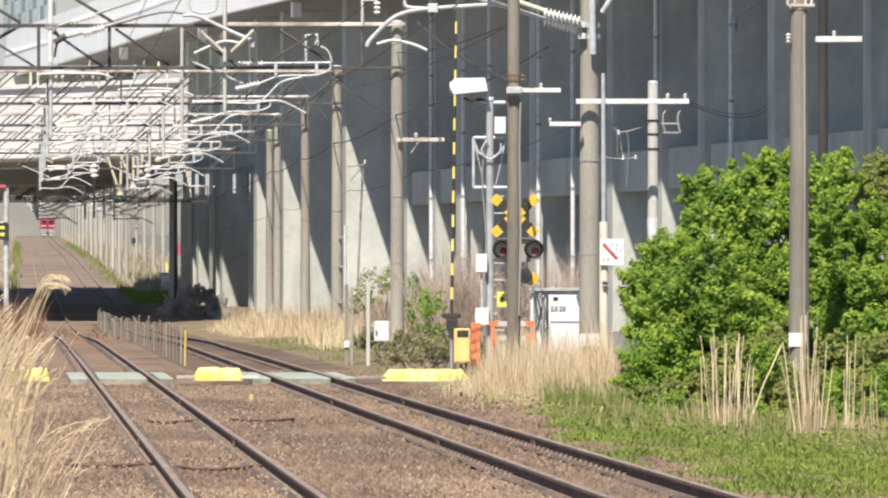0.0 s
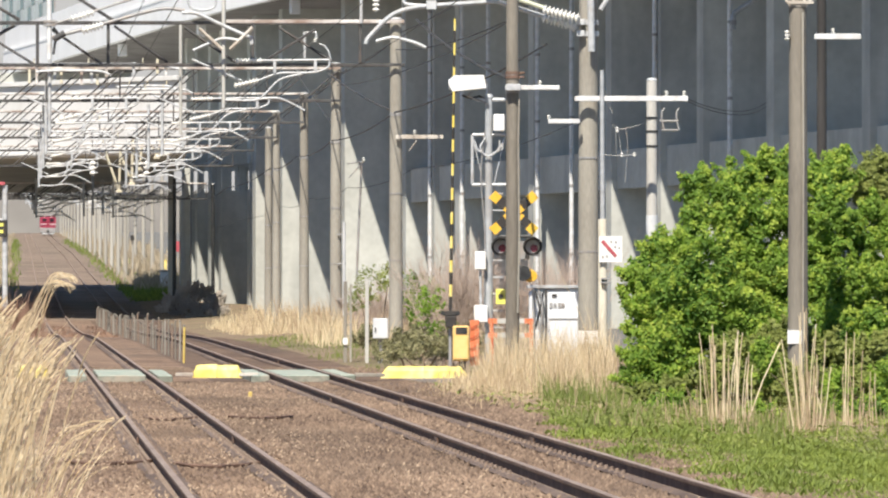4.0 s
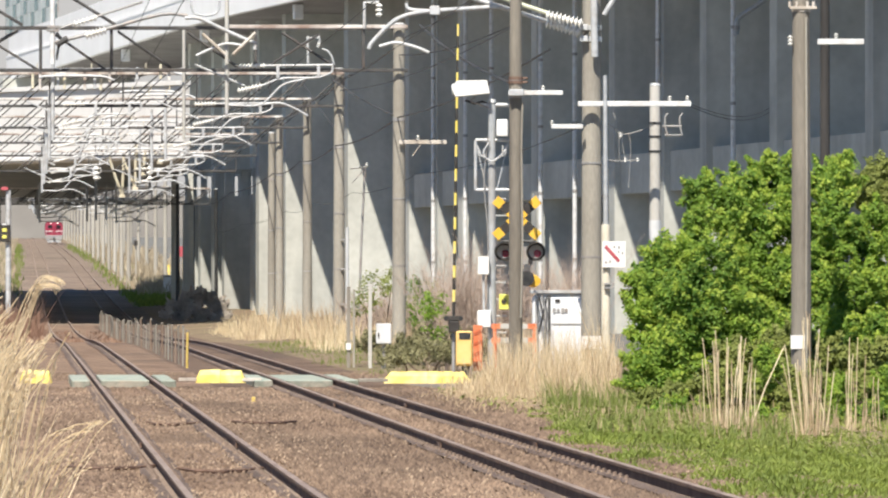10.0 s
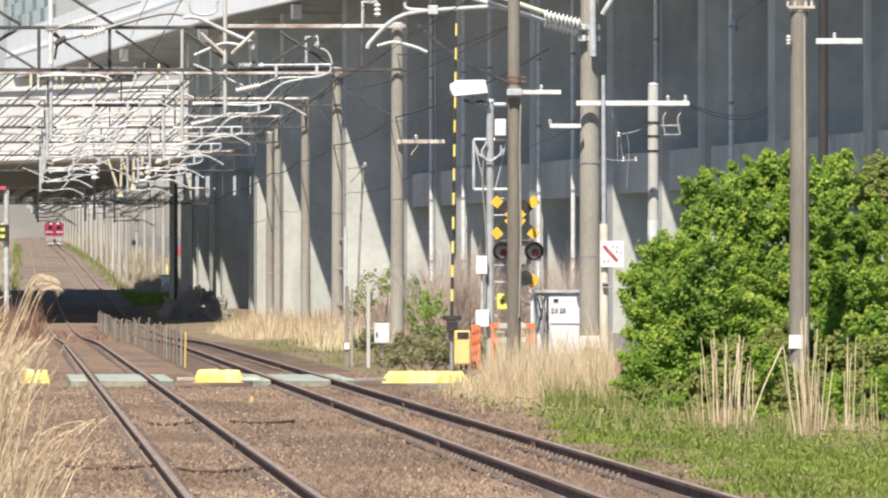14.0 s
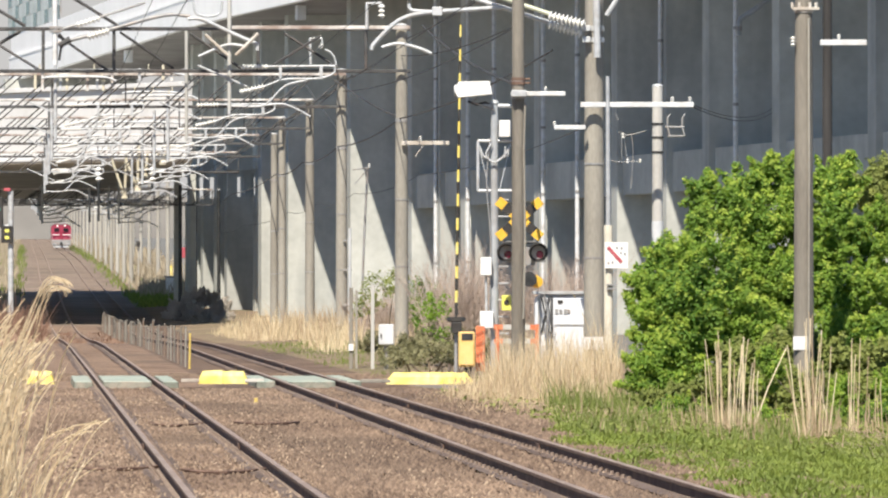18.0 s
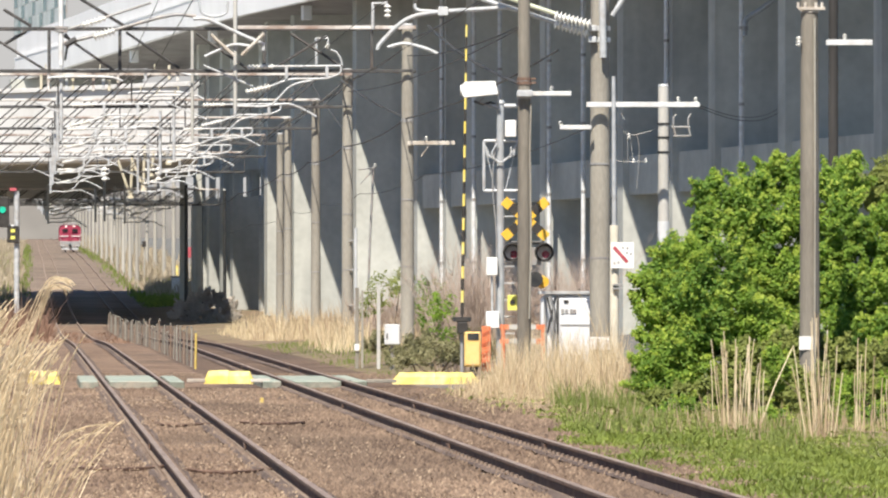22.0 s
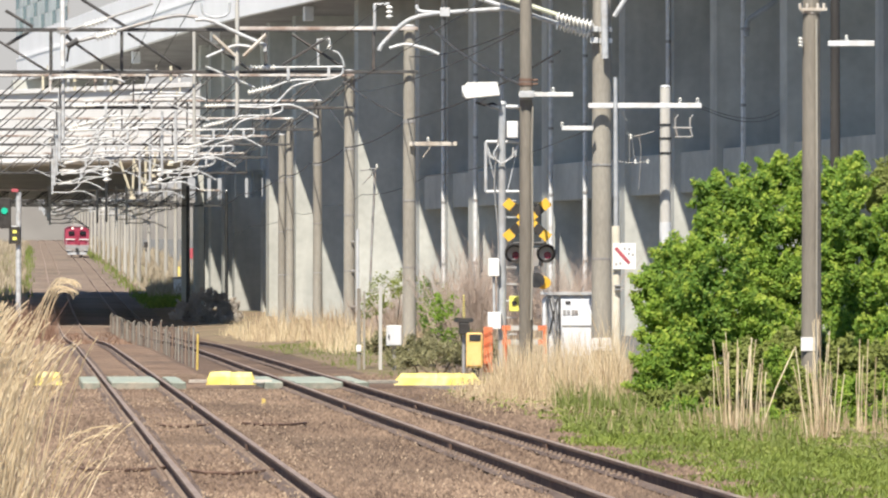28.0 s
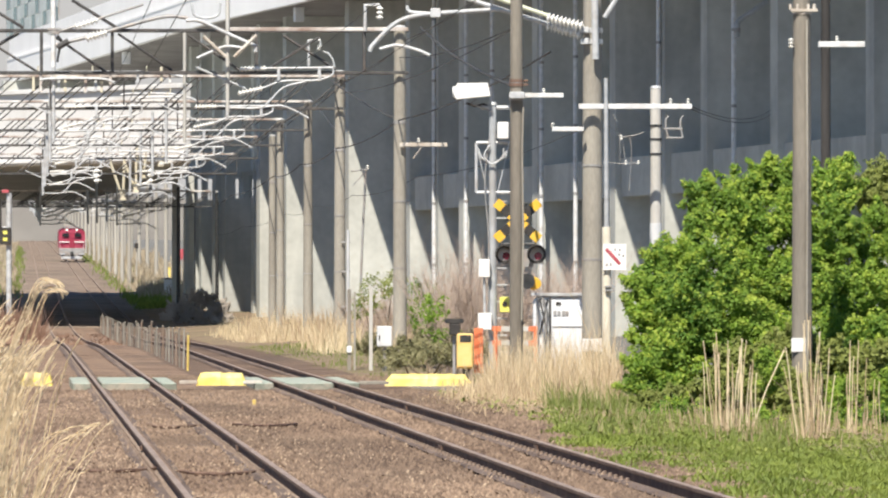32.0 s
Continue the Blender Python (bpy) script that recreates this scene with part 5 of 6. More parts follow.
# short drop post with its clamps on the first beam
p = thing("drop_post", (-11.107, 176.30, 8.099), "pale galvanised drop post clamped to the first beam", "bracket")
part("tube", Mesh().rod((-11.107, 176.30, 10.022), (-11.107, 176.30, 8.099), 0.075, n=10), BRIGHT_GALV, p, smooth=True)
for z in (9.157, 9.060):
    part("clamp", Mesh().box((-11.091, 176.3, z), (0.34, 0.2, 0.07)), STEEL_DULL, p)
part("eye", Mesh().pipe([(-10.988, 176.20, 8.992), (-10.828, 176.20, 8.800), (-10.940, 176.20, 8.544), (-10.988, 176.20, 8.223)], 0.035, 6), DARK_STEEL, p)
p = thing("strut", (-11.039, 176.50, 8.908), "dark slanting steel strut above the first beam", "strut", "beam struts")
part("bar", Mesh().rod((-10.614, 176.90, 10.018), (-9.295, 176.90, 9.198), 0.05, n=6), BEAM_GREY, p)
p = thing("strut", (-12.580, 176.50, 9.550), "dark slanting steel strut above the first beam", "strut", "beam struts")
part("bar", Mesh().rod((-12.769, 176.90, 9.696), (-11.997, 176.90, 9.230), 0.05, n=6), BEAM_GREY, p)
part("bar", Mesh().rod((-12.769, 176.90, 8.699), (-12.126, 176.90, 9.085), 0.05, n=6), BEAM_GREY, p)
# short uprights and tubes on the second beam
for k, (x, low, high) in enumerate(((-13.99, 8.53, 9.05), (-13.74, 8.49, 9.12), (-13.13, 8.51, 9.01), (-12.91, 8.51, 8.97), (-12.22, 8.47, 9.08), (-11.88, 8.51, 8.89), (-11.68, 8.47, 8.85), (-11.38, 8.62, 9.20), (-10.45, 8.81, 9.24), (-9.65, 8.85, 9.35), (-9.36, 8.81, 9.20))):
    p = thing("beam_upright", (x, 211.4, low), "short pale upright bolted to the beam", "bracket", "beam uprights")
    part("bar", Mesh().box((x, 211.4, (low + high) / 2), (0.09, 0.09, high - low)), (CREAM_STEEL, CHORD, STEEL)[k % 3], p)
for d, z, a, b in ((211.3, 9.16, -15.06, -8.91), (211.2, 8.94, -13.75, -11.21), (238.4, 9.28, -12.44, -10.06), (238.3, 9.14, -11.79, -9.51), (263.4, 8.79, -15.66, -10.87), (263.3, 8.57, -17.33, -11.59), (289.4, 8.51, -20.10, -13.79), (289.3, 8.19, -16.67, -11.94)):
    p = thing("feeder_tube", ((a + b) / 2, d, z), "long pale tube slung along a catenary beam", "tube", "feeder tubes")
    part("tube", Mesh().bent([(a, d, z - 0.05), (a + (b - a) * 0.15, d, z), (b - (b - a) * 0.2, d, z), (b, d, z - 0.15)], 0.045, 7), STEEL, p, smooth=True)
    for i in range(3):
        x = a + (b - a) * (0.2 + 0.3 * i)
        part("hanger", Mesh().rod((x, d, z + 0.22), (x, d, z), 0.025, n=6), CREAM_STEEL, p)

# small sheds and signs far beyond the bridge
p = thing("far_shed", (-19.782, 445, ground_height(12, 445)), "small white shed far beside the climbing track", "shed")
part("wall", Mesh().box((-19.782, 445, 1.760), (0.647, 1.0, 1.537)), WHITE, p)
part("roof", Mesh().box((-19.782, 445, 2.569), (0.769, 1.3, 0.12)), STEEL_DULL, p)
for px, z, w, h, paint, word in ((-20.335, 4.505, 0.32, 0.8, RED, "red"), (-21.425, 3.109, 0.45, 0.75, YELLOW, "yellow")):
    p = thing("far_sign", (px, 480, ground_height(13, 480)), "small " + word + " board far beside the track", "sign board")
    part("board", Mesh().box((px, 480, z), (w, 0.05, h)), paint, p)
    part("post", Mesh().rod((px, 480.06, ground_height(13, 480) - 0.5), (px, 480.06, z), 0.05, n=6), STEEL_DULL, p)

p = thing("far_relay_box", (-24.818, 500, ground_height(13, 500)), "small dark box on a slim post far beside the track", "control box")
part("box", Mesh().box((-24.818, 500.00, 5.300), (0.3, 0.2, 0.42)), BLACK, p)
part("post", Mesh().rod((-24.818, 500.2, ground_height(13, 500) - 0.4), (-24.818, 500.2, 5.300), 0.06, n=6), FAR_POST, p)

# slim leaning pole among the far masts, and a conduit on a mast
p = thing("slim_pole", (-2.833, 205, -0.2), "slim grey pole with a short crossbar before the wall", "pole")
part("shaft", Mesh().bent([(-2.870, 205, -0.4), (-2.758, 205, 3.011), (-2.628, 205, 5.732)], 0.04, 8), STEEL_DULL, p, smooth=True)
part("crossbar", Mesh().rod((-3.112, 204.9, 5.676), (-2.516, 204.9, 5.751), 0.025, n=6), STEEL_DULL, p)
part("brace", Mesh().rod((-3.056, 204.9, 5.210), (-2.684, 204.9, 5.620), 0.02, n=6), STEEL_DULL, p)
part("insulator", insulator((-2.572, 204.9, 5.751), (-2.572, 204.9, 5.881), 0.05, 3), PORCELAIN, p)
p = thing("cable_conduit", (-3.318, 211.6, 1.0), "white cable conduit fixed along a mast", "conduit")
part("conduit", Mesh().rod((-3.318, 211.7, -0.2), (-3.318, 211.7, 3.814), 0.05, n=8), DULL_WHITE, p)
for z in (1.2, 2.4, 3.4):
    part("strap", Mesh().box((-3.395, 211.75, z), (0.3, 0.06, 0.05)), STEEL_DULL, p)


# ---- locomotive ----
def locomotive():
    L = thing("locomotive", (0, 0, 0), "deep red electric locomotive with a white stripe, approaching", "locomotive")
    m = Mesh()
    prof = ((-1.48, 1.42), (1.48, 1.42), (1.48, 3.0), (1.42, 3.35), (1.05, 3.62), (-1.05, 3.62), (-1.42, 3.35), (-1.48, 3.0))
    ys = ((0.0, 1.0), (0.25, 1.0), (18.0, 1.0))
    for y, s in ys:
        m.v += [(x * (0.97 if y == 0 else 1), y + (0.35 if (z > 2.3 and y == 0) else 0), z) for x, z in prof]
    w = len(prof)
    for i in range(2):
        for j in range(w):
            k = (j + 1) % w
            m.f.append((i * w + j, i * w + k, (i + 1) * w + k, (i + 1) * w + j))
    m.f.append(tuple(range(w))[::-1])
    m.f.append(tuple(range(2 * w, 3 * w)))
    body = part("body", m, LOCO_RED, L)
    for s in (-1, 1):
        part("windscreen", Mesh().box((s * 0.68, 0.16, 2.86), (0.7, 0.3, 0.4)), GLASS_DARK, L, "dark windscreen")
        part("stripe", Mesh().box((s * 0.82, -0.03, 2.1), (1.15, 0.06, 0.12)), WHITE, L, "white stripe")
        part("headlight", Mesh().rod((s * 0.55, 0.12, 3.42), (s * 0.55, -0.02, 3.42), 0.11, 0.10, 16), HEADLIGHT, L, "lit headlight")
        part("marker_lamp", Mesh().rod((s * 1.05, 0.05, 1.75), (s * 1.05, -0.04, 1.75), 0.09, n=12), LENS_RED, L)
        part("buffer_beam_step", Mesh().box((s * 1.0, -0.1, 0.75), (0.5, 0.4, 0.08)), STEEL, L)
        part("rail_guard", Mesh().box((s * 0.78, -0.1, 0.4), (0.3, 0.08, 0.4)), STEEL_DULL, L)
        part("handrail", Mesh().rod((s * 1.3, -0.06, 1.2), (s * 1.3, -0.06, 2.0), 0.025, n=6), STEEL, L)
    part("door", Mesh().box((0, 0.0, 2.25), (0.62, 0.08, 1.7)), LOCO_RED, L)
    part("skirt", Mesh().box((0, 0.2, 1.0), (2.75, 0.5, 0.8)), STEEL_DULL, L, "pale grey front skirt")
    part("snow_plough", Mesh().box((0, -0.05, 0.38), (2.3, 0.2, 0.3)), STEEL, L, "pale plough plate")
    part("coupler", Mesh().box((0, -0.3, 0.85), (0.34, 0.7, 0.36)), DARK_STEEL, L)
    part("roof_gear", Mesh().box((0, 9, 3.75), (1.6, 15, 0.3)), STEEL_DULL, L)
    part("underframe", Mesh().box((0, 9.2, 0.75), (2.3, 17.4, 0.55)), DARK_STEEL, L)
    for y in (2.2, 4.8, 8, 10.6, 13.6, 16.2):
        axle = part("wheelset", Mesh().rod((-0.62, y, 0.5), (0.62, y, 0.5), 0.08, n=10), STEEL_DULL, L)
        for s in (-1, 1):
            part("wheel", Mesh().rod((s * 0.53, y, 0.5), (s * 0.64, y, 0.5), 0.5, n=20), STEEL_DULL, axle)
    return L


loco = locomotive()


# ---- shrubs and grass ----
def shrub(name, label, category, blobs, leaf, count, size, trunk_at, seed, group="shrubs", spray=0.34, dense=32, young=None):
    """A crown of many leaves round clumps, on several limbs."""
    rng = random.Random(seed)
    t = thing(name, trunk_at, label, category, group)
    limbs = Mesh()
    v, f, yv, yf = [], [], [], []
    areas = [bx * bz for (_, _, _, bx, by, bz) in blobs]
    total = sum(areas)
    for (cx, cy, cz, bx, by, bz), area in zip(blobs, areas):
        base = Vector(trunk_at) + Vector((rng.uniform(-0.3, 0.3), rng.uniform(-0.2, 0.2), -0.1))
        mid = base.lerp(Vector((cx, cy, cz)), 0.5) + Vector((rng.uniform(-0.2, 0.2), 0, 0.2))
        girth = 0.03 if spray > 0.32 else 0.008
        limbs.rod(base, mid, girth, girth * 0.7, 6)
        limbs.rod(mid, (cx, cy, cz), girth * 0.7, girth * 0.35, 6)
        clumps = max(8, int(dense * area / total * len(blobs)))
        n = int(count * area / total / clumps)
        for _ in range(clumps):
            q = Vector((rng.gauss(0, 1), rng.gauss(0, 1), rng.gauss(0.15, 1))).normalized()
            c = Vector((cx + q.x * bx * 0.8, cy + q.y * by * 0.8, cz + q.z * bz * 0.8)) if rng.random() < 0.72 else Vector((cx + q.x * bx * 0.45, cy + q.y * by * 0.45, cz + q.z * bz * 0.45))
            axis = (q * 0.8 + Vector((rng.gauss(0, 0.35), rng.gauss(0, 0.35), 0.6))).normalized()
            reach = spray * rng.uniform(0.5, 1.1) * (1.4 if q.z > 0.3 and rng.random() < 0.3 else 1.0)
            girth = spray * rng.uniform(0.2, 0.42)
            fresh = rng.random()
            for _ in range(n):
                up = rng.random() ** 1.2
                w = Vector((rng.gauss(0, 1), rng.gauss(0, 1), rng.gauss(0.1, 0.8))).normalized()
                p = c + axis * reach * (up - 0.3) + w * girth * (1.15 - 0.75 * up) * rng.uniform(0.3, 1.35)
                nrm = (w * 0.8 + Vector((-0.1, -0.4, 0.6)) + Vector((rng.gauss(0, 0.45), rng.gauss(0, 0.45), rng.gauss(0, 0.45)))).normalized()
                a = nrm.orthogonal().normalized()
                a.rotate(Matrix.Rotation(rng.uniform(0, 6.28), 3, nrm))
                b = nrm.cross(a)
                s = size * rng.uniform(0.55, 1.2)
                vv, ff = (yv, yf) if young and rng.random() < (up - 0.3) * (0.25 + 1.3 * fresh) else (v, f)
                k = len(vv)
                vv += [p - a * s, p + b * s * 0.5 + nrm * s * 0.14, p + a * s, p - b * s * 0.5 + nrm * s * 0.14]
                ff += [(k, k + 1, k + 2), (k, k + 2, k + 3)]
    part("branchwork", limbs, BARK, t)
    m = Mesh()
    m.v, m.f = [tuple(q) for q in v], f
    part("crown", m, leaf, t, "dense leaves" if not young else "dense fresh green leaves")
    if young:
        m = Mesh()
        m.v, m.f = [tuple(q) for q in yv], yf
        part("young_growth", m, young, t, "yellow-green young shoots")
    return t


def tuft(m, x, y, z, h, n, spread, rng, width=0.012, lean=(0, 0), wild=0.16):
    for _ in range(n):
        bx, by = x + rng.gauss(0, spread), y + rng.gauss(0, spread)
        hh = h * (0.35 + 0.8 * rng.random() ** 1.3)
        tip = (bx + rng.gauss(lean[0], wild) * hh, by + rng.gauss(lean[1], wild) * hh, z + hh)
        m.blade((bx, by, z), tip, width * rng.uniform(0.7, 1.4), (rng.choice((-1, 1)), rng.uniform(-0.4, 0.4), 0))
    return m


def dead_shrub(x, d, z, h, seed, n=34):
    """A bare brown shrub of forking twigs."""
    r = random.Random(seed)
    t = thing("dead_shrub", (x, d, z), "bare reddish-brown dead shrub before the concrete walls", "dead shrub", "dead shrubs")
    m = Mesh()

    def grow(p, way, length, rad, level):
        q = p + way * length
        m.rod(p, q, rad, rad * 0.6, 4)
        if level:
            for _ in range(3):
                w = (way + Vector((r.gauss(0, 0.35), r.gauss(0, 0.35), r.uniform(0, 0.3)))).normalized()
                grow(p.lerp(q, r.uniform(0.5, 1.0)), w, length * r.uniform(0.45, 0.8), rad * 0.6, level - 1)

    for _ in range(n):
        w = Vector((r.gauss(0, 0.22), r.gauss(0, 0.22), 1)).normalized()
        grow(Vector((x + r.gauss(0, 0.3), d + r.gauss(0, 0.3), z)), w, h * r.uniform(0.3, 0.5), 0.013, 3)
    part("bare_crown", m, TWIG, t)
    return t


rng = random.Random(5)
shrub("shrub", "dense fresh green shrub beside dry reeds", "shrub",
      [(3.502, 107.0, 0.487, 0.41, 0.47, 0.49), (3.440, 107.5, 1.243, 0.37, 0.43, 0.44), (3.554, 108.0, 1.849, 0.41, 0.43, 0.41), (3.910, 108.6, 2.304, 0.38, 0.37, 0.34), (3.964, 107.4, 1.458, 0.64, 0.70, 0.68), (4.008, 107.0, 0.584, 0.58, 0.60, 0.56),
       (4.461, 107.6, 2.142, 0.61, 0.61, 0.55), (4.590, 107.2, 1.264, 0.64, 0.68, 0.64), (4.320, 108.5, 2.737, 0.30, 0.32, 0.32), (4.940, 107.4, 0.872, 0.51, 0.53, 0.51), (3.379, 106.8, 0.179, 0.33, 0.29, 0.21), (3.789, 106.6, 0.153, 0.41, 0.33, 0.21),
       (5.292, 107.6, 1.066, 0.51, 0.52, 0.49), (5.773, 108.0, 0.867, 0.45, 0.52, 0.53), (5.019, 107.0, 0.292, 0.58, 0.49, 0.35)],
      LEAF, 96000, 0.042, (4.084, 108.5, -0.3), 1, spray=0.42, dense=34, young=LEAF_YOUNG)
shrub("shrub", "tall rounded green shrub behind the pole", "shrub",
      [(4.514, 110.6, 3.509, 0.20, 0.29, 0.34), (4.842, 110.5, 3.176, 0.42, 0.44, 0.42), (5.308, 111.0, 3.445, 0.38, 0.39, 0.36), (5.737, 111.5, 3.696, 0.36, 0.39, 0.39), (6.001, 111.5, 3.726, 0.28, 0.34, 0.36), (5.379, 110.4, 2.733, 0.66, 0.67, 0.62),
       (6.037, 110.5, 2.835, 0.58, 0.66, 0.68), (5.460, 110.0, 1.850, 0.66, 0.69, 0.66), (6.038, 109.6, 1.651, 0.58, 0.65, 0.66), (6.560, 110.0, 2.050, 0.56, 0.60, 0.58)],
      LEAF, 74000, 0.042, (5.510, 111, -0.3), 2, spray=0.42, dense=34, young=LEAF_YOUNG)
shrub("shrub", "tall rounded green shrub behind the pole", "shrub",
      [(6.710, 110.0, 3.550, 0.42, 0.43, 0.40), (7.062, 110.5, 3.739, 0.30, 0.37, 0.40), (6.835, 109.6, 2.747, 0.58, 0.63, 0.62), (7.666, 109.8, 2.648, 0.62, 0.65, 0.62), (8.340, 110.0, 2.550, 0.60, 0.63, 0.60), (7.108, 109.2, 1.651, 0.69, 0.71, 0.66),
       (7.917, 109.4, 1.551, 0.66, 0.69, 0.66), (6.760, 108.4, 0.864, 0.51, 0.54, 0.51), (7.535, 108.2, 0.767, 0.57, 0.59, 0.55)],
      LEAF, 70000, 0.042, (7.460, 110, -0.3), 3, spray=0.42, dense=34, young=LEAF_YOUNG)
shrub("shrub", "dull olive shrub rising behind the green ones", "shrub",
      [(7.630, 112.5, 3.508, 0.37, 0.38, 0.35), (7.978, 112.8, 3.718, 0.35, 0.39, 0.39), (8.394, 112.6, 3.673, 0.41, 0.45, 0.45), (7.936, 112.5, 3.181, 0.51, 0.48, 0.41)],
      LEAF_DULL, 16000, 0.042, (8.2, 112.6, -0.3), 21, dense=40)
shrub("shrub", "olive green undergrowth among dry stems", "shrub",
      [(5.238, 106.5, 0.396, 0.81, 0.71, 0.54), (5.904, 106.3, 0.495, 0.58, 0.61, 0.58), (6.579, 105.5, 0.361, 0.71, 0.68, 0.59), (7.306, 105.6, 0.312, 0.63, 0.64, 0.58), (4.359, 104.0, 0.004, 0.70, 0.52, 0.28), (4.784, 104.0, 0.051, 0.47, 0.45, 0.38), (5.420, 103.5, 0.059, 0.47, 0.46, 0.41), (6.143, 103.0, -0.026, 0.43, 0.45, 0.43), (6.798, 103.0, -0.073, 0.47, 0.47, 0.43), (3.555, 104.0, -0.091, 0.57, 0.39, 0.17)],
      LEAF_DULL, 90000, 0.042, (6.321, 106.5, -0.3), 4, spray=0.3, dense=60)
shrub("shrub", "thin green bush beside the mast and dry stems", "shrub",
      [(-0.652, 184, 1.215, 0.7, 0.6, 0.95), (-0.202, 139, 1.042, 0.3, 0.4, 0.55), (-0.368, 139.5, 1.293, 0.25, 0.4, 0.4)],
      LEAF, 2600, 0.045, (-0.569, 184, -0.2), 6)

shrub("shrub", "low dark green creeper along the kerb", "shrub",
      [(-0.803, 138, 0.207, 0.7, 0.6, 0.12), (-0.074, 136, 0.353, 0.45, 0.6, 0.22), (-1.213, 142, 0.135, 0.4, 0.6, 0.14), (-0.493, 139, 0.448, 0.3, 0.5, 0.2)],
      LEAF_DARK, 2600, 0.045, (-0.552, 138, -0.25), 8)
shrub("shrub", "tangled olive and brown scrub round the meter box", "shrub",
      [(-1.771, 151.0, 0.414, 0.47, 0.39, 0.27), (-1.145, 150.0, 0.341, 0.60, 0.44, 0.25), (-0.394, 149.5, 0.400, 0.54, 0.49, 0.38), (0.356, 140.0, 0.413, 0.46, 0.44, 0.38), (0.884, 137.0, 0.343, 0.27, 0.26, 0.22)],
      LEAF_DARK, 9500, 0.042, (-0.568, 142, -0.25), 31, spray=0.3, dense=30)
shrub("shrub", "sparse yellowish dry shrub beside the posts", "shrub",
      [(-2.097, 186, 1.715, 0.55, 0.5, 0.5), (-1.598, 187, 1.885, 0.45, 0.5, 0.45), (-2.427, 188, 1.202, 0.45, 0.5, 0.45)],
      LEAF_DULL, 1300, 0.05, (-2.012, 186, -0.25), 9)
shrub("shrub", "broad brown bush in the shade beneath the bridge, paled for haze", "shrub",
      [(-12.035, 336.0, 0.487, 0.61, 0.71, 0.73), (-11.685, 333.0, -0.047, 0.42, 0.45, 0.42), (-14.332, 334.0, 0.585, 0.73, 0.73, 0.67), (-13.654, 336.0, 1.036, 0.73, 0.82, 0.82), (-12.929, 337.0, 1.034, 0.74, 0.84, 0.86), (-12.279, 336.0, 0.578, 0.61, 0.74, 0.79), (-11.781, 334.0, 0.069, 0.43, 0.51, 0.55), (-14.759, 332.0, 0.381, 0.42, 0.41, 0.36), (-13.138, 333.0, 0.135, 1.03, 0.86, 0.61), (-12.193, 332.0, -0.101, 0.60, 0.54, 0.42)],
      LEAF_BROWN, 42000, 0.07, (-13.217, 335.00, -0.332), 7, spray=0.3)
shrub("shrub", "low fresh green growth round the dead reeds", "shrub",
      [(6.120, 97.0, 0.036, 0.28, 0.35, 0.39), (6.443, 95.0, -0.247, 0.41, 0.38, 0.31), (5.925, 95.0, -0.359, 0.29, 0.27, 0.22), (5.112, 99.0, 0.450, 0.25, 0.35, 0.41), (3.782, 100.0, -0.173, 0.76, 0.47, 0.13), (6.790, 96.0, 0.098, 0.28, 0.40, 0.49), (4.852, 96.0, -0.251, 0.35, 0.28, 0.19)],
      LEAF, 17000, 0.034, (5.579, 95, -0.35), 14, spray=0.22, dense=36, young=LEAF_YOUNG)
# lawn, weeds and dead grass
m = Mesh()
for _ in range(190000):
    d = rng.uniform(54, 108)
    off = 6.3 + abs(rng.gauss(0, 0.8)) + rng.random() * (3.4 if rng.random() < 0.6 else 7.5)
    patch = noise.noise((off * 0.9, d * 0.35, 3.0))
    clump = noise.noise((off * 2.2, d * 0.7, 41.0))
    if off < 6.3 + max(0.0, d - 74) * 0.085 + 0.8 * patch or clump < (-0.36 if d > 80 else -0.6) or rng.random() < (d - 84) / 24 or (off < 7.1 and patch < 0.0):
        continue
    tuft(m, along(off, d), d, ground_height(off, d) - 0.03, 0.07 + 0.10 * max(0, patch) + 0.07 * max(0, clump), 1, 0.05, rng, 0.017, wild=0.5)
solid("lawn_grass", m, LAWN, "short bright green grass beside the track", "grass", kind="stuff")
m = Mesh()
for _ in range(30000):
    d = rng.uniform(70, 116)
    off = 7.4 + rng.random() * 7
    patch = noise.noise((off * 0.7, d * 0.4, 9.0))
    if patch < -0.1 or rng.random() > (d - 66) / 30 or off < 6.6 + max(0.0, d - 74) * 0.075:
        continue
    tuft(m, along(off, d), d, ground_height(off, d) - 0.03, 0.12 + 0.34 * max(0, patch), 1, 0.1, rng, 0.012, wild=0.4)
solid("weeds", m, WEED, "low olive weeds in front of the shrubs", "weeds", kind="stuff")
m = Mesh()
for _ in range(3000):
    d = rng.uniform(80, 116)
    off = 7.6 + rng.random() * 8
    patch = noise.noise((off * 0.8, d * 0.45, 21.0))
    if patch < 0.05:
        continue
    tuft(m, along(off, d), d, ground_height(off, d) - 0.03, 0.2 + 0.5 * patch, 1, 0.1, rng, 0.01)
solid("dead_grass", m, STRAW_DARK, "flattened brown dead grass among the weeds", "grass", kind="stuff")
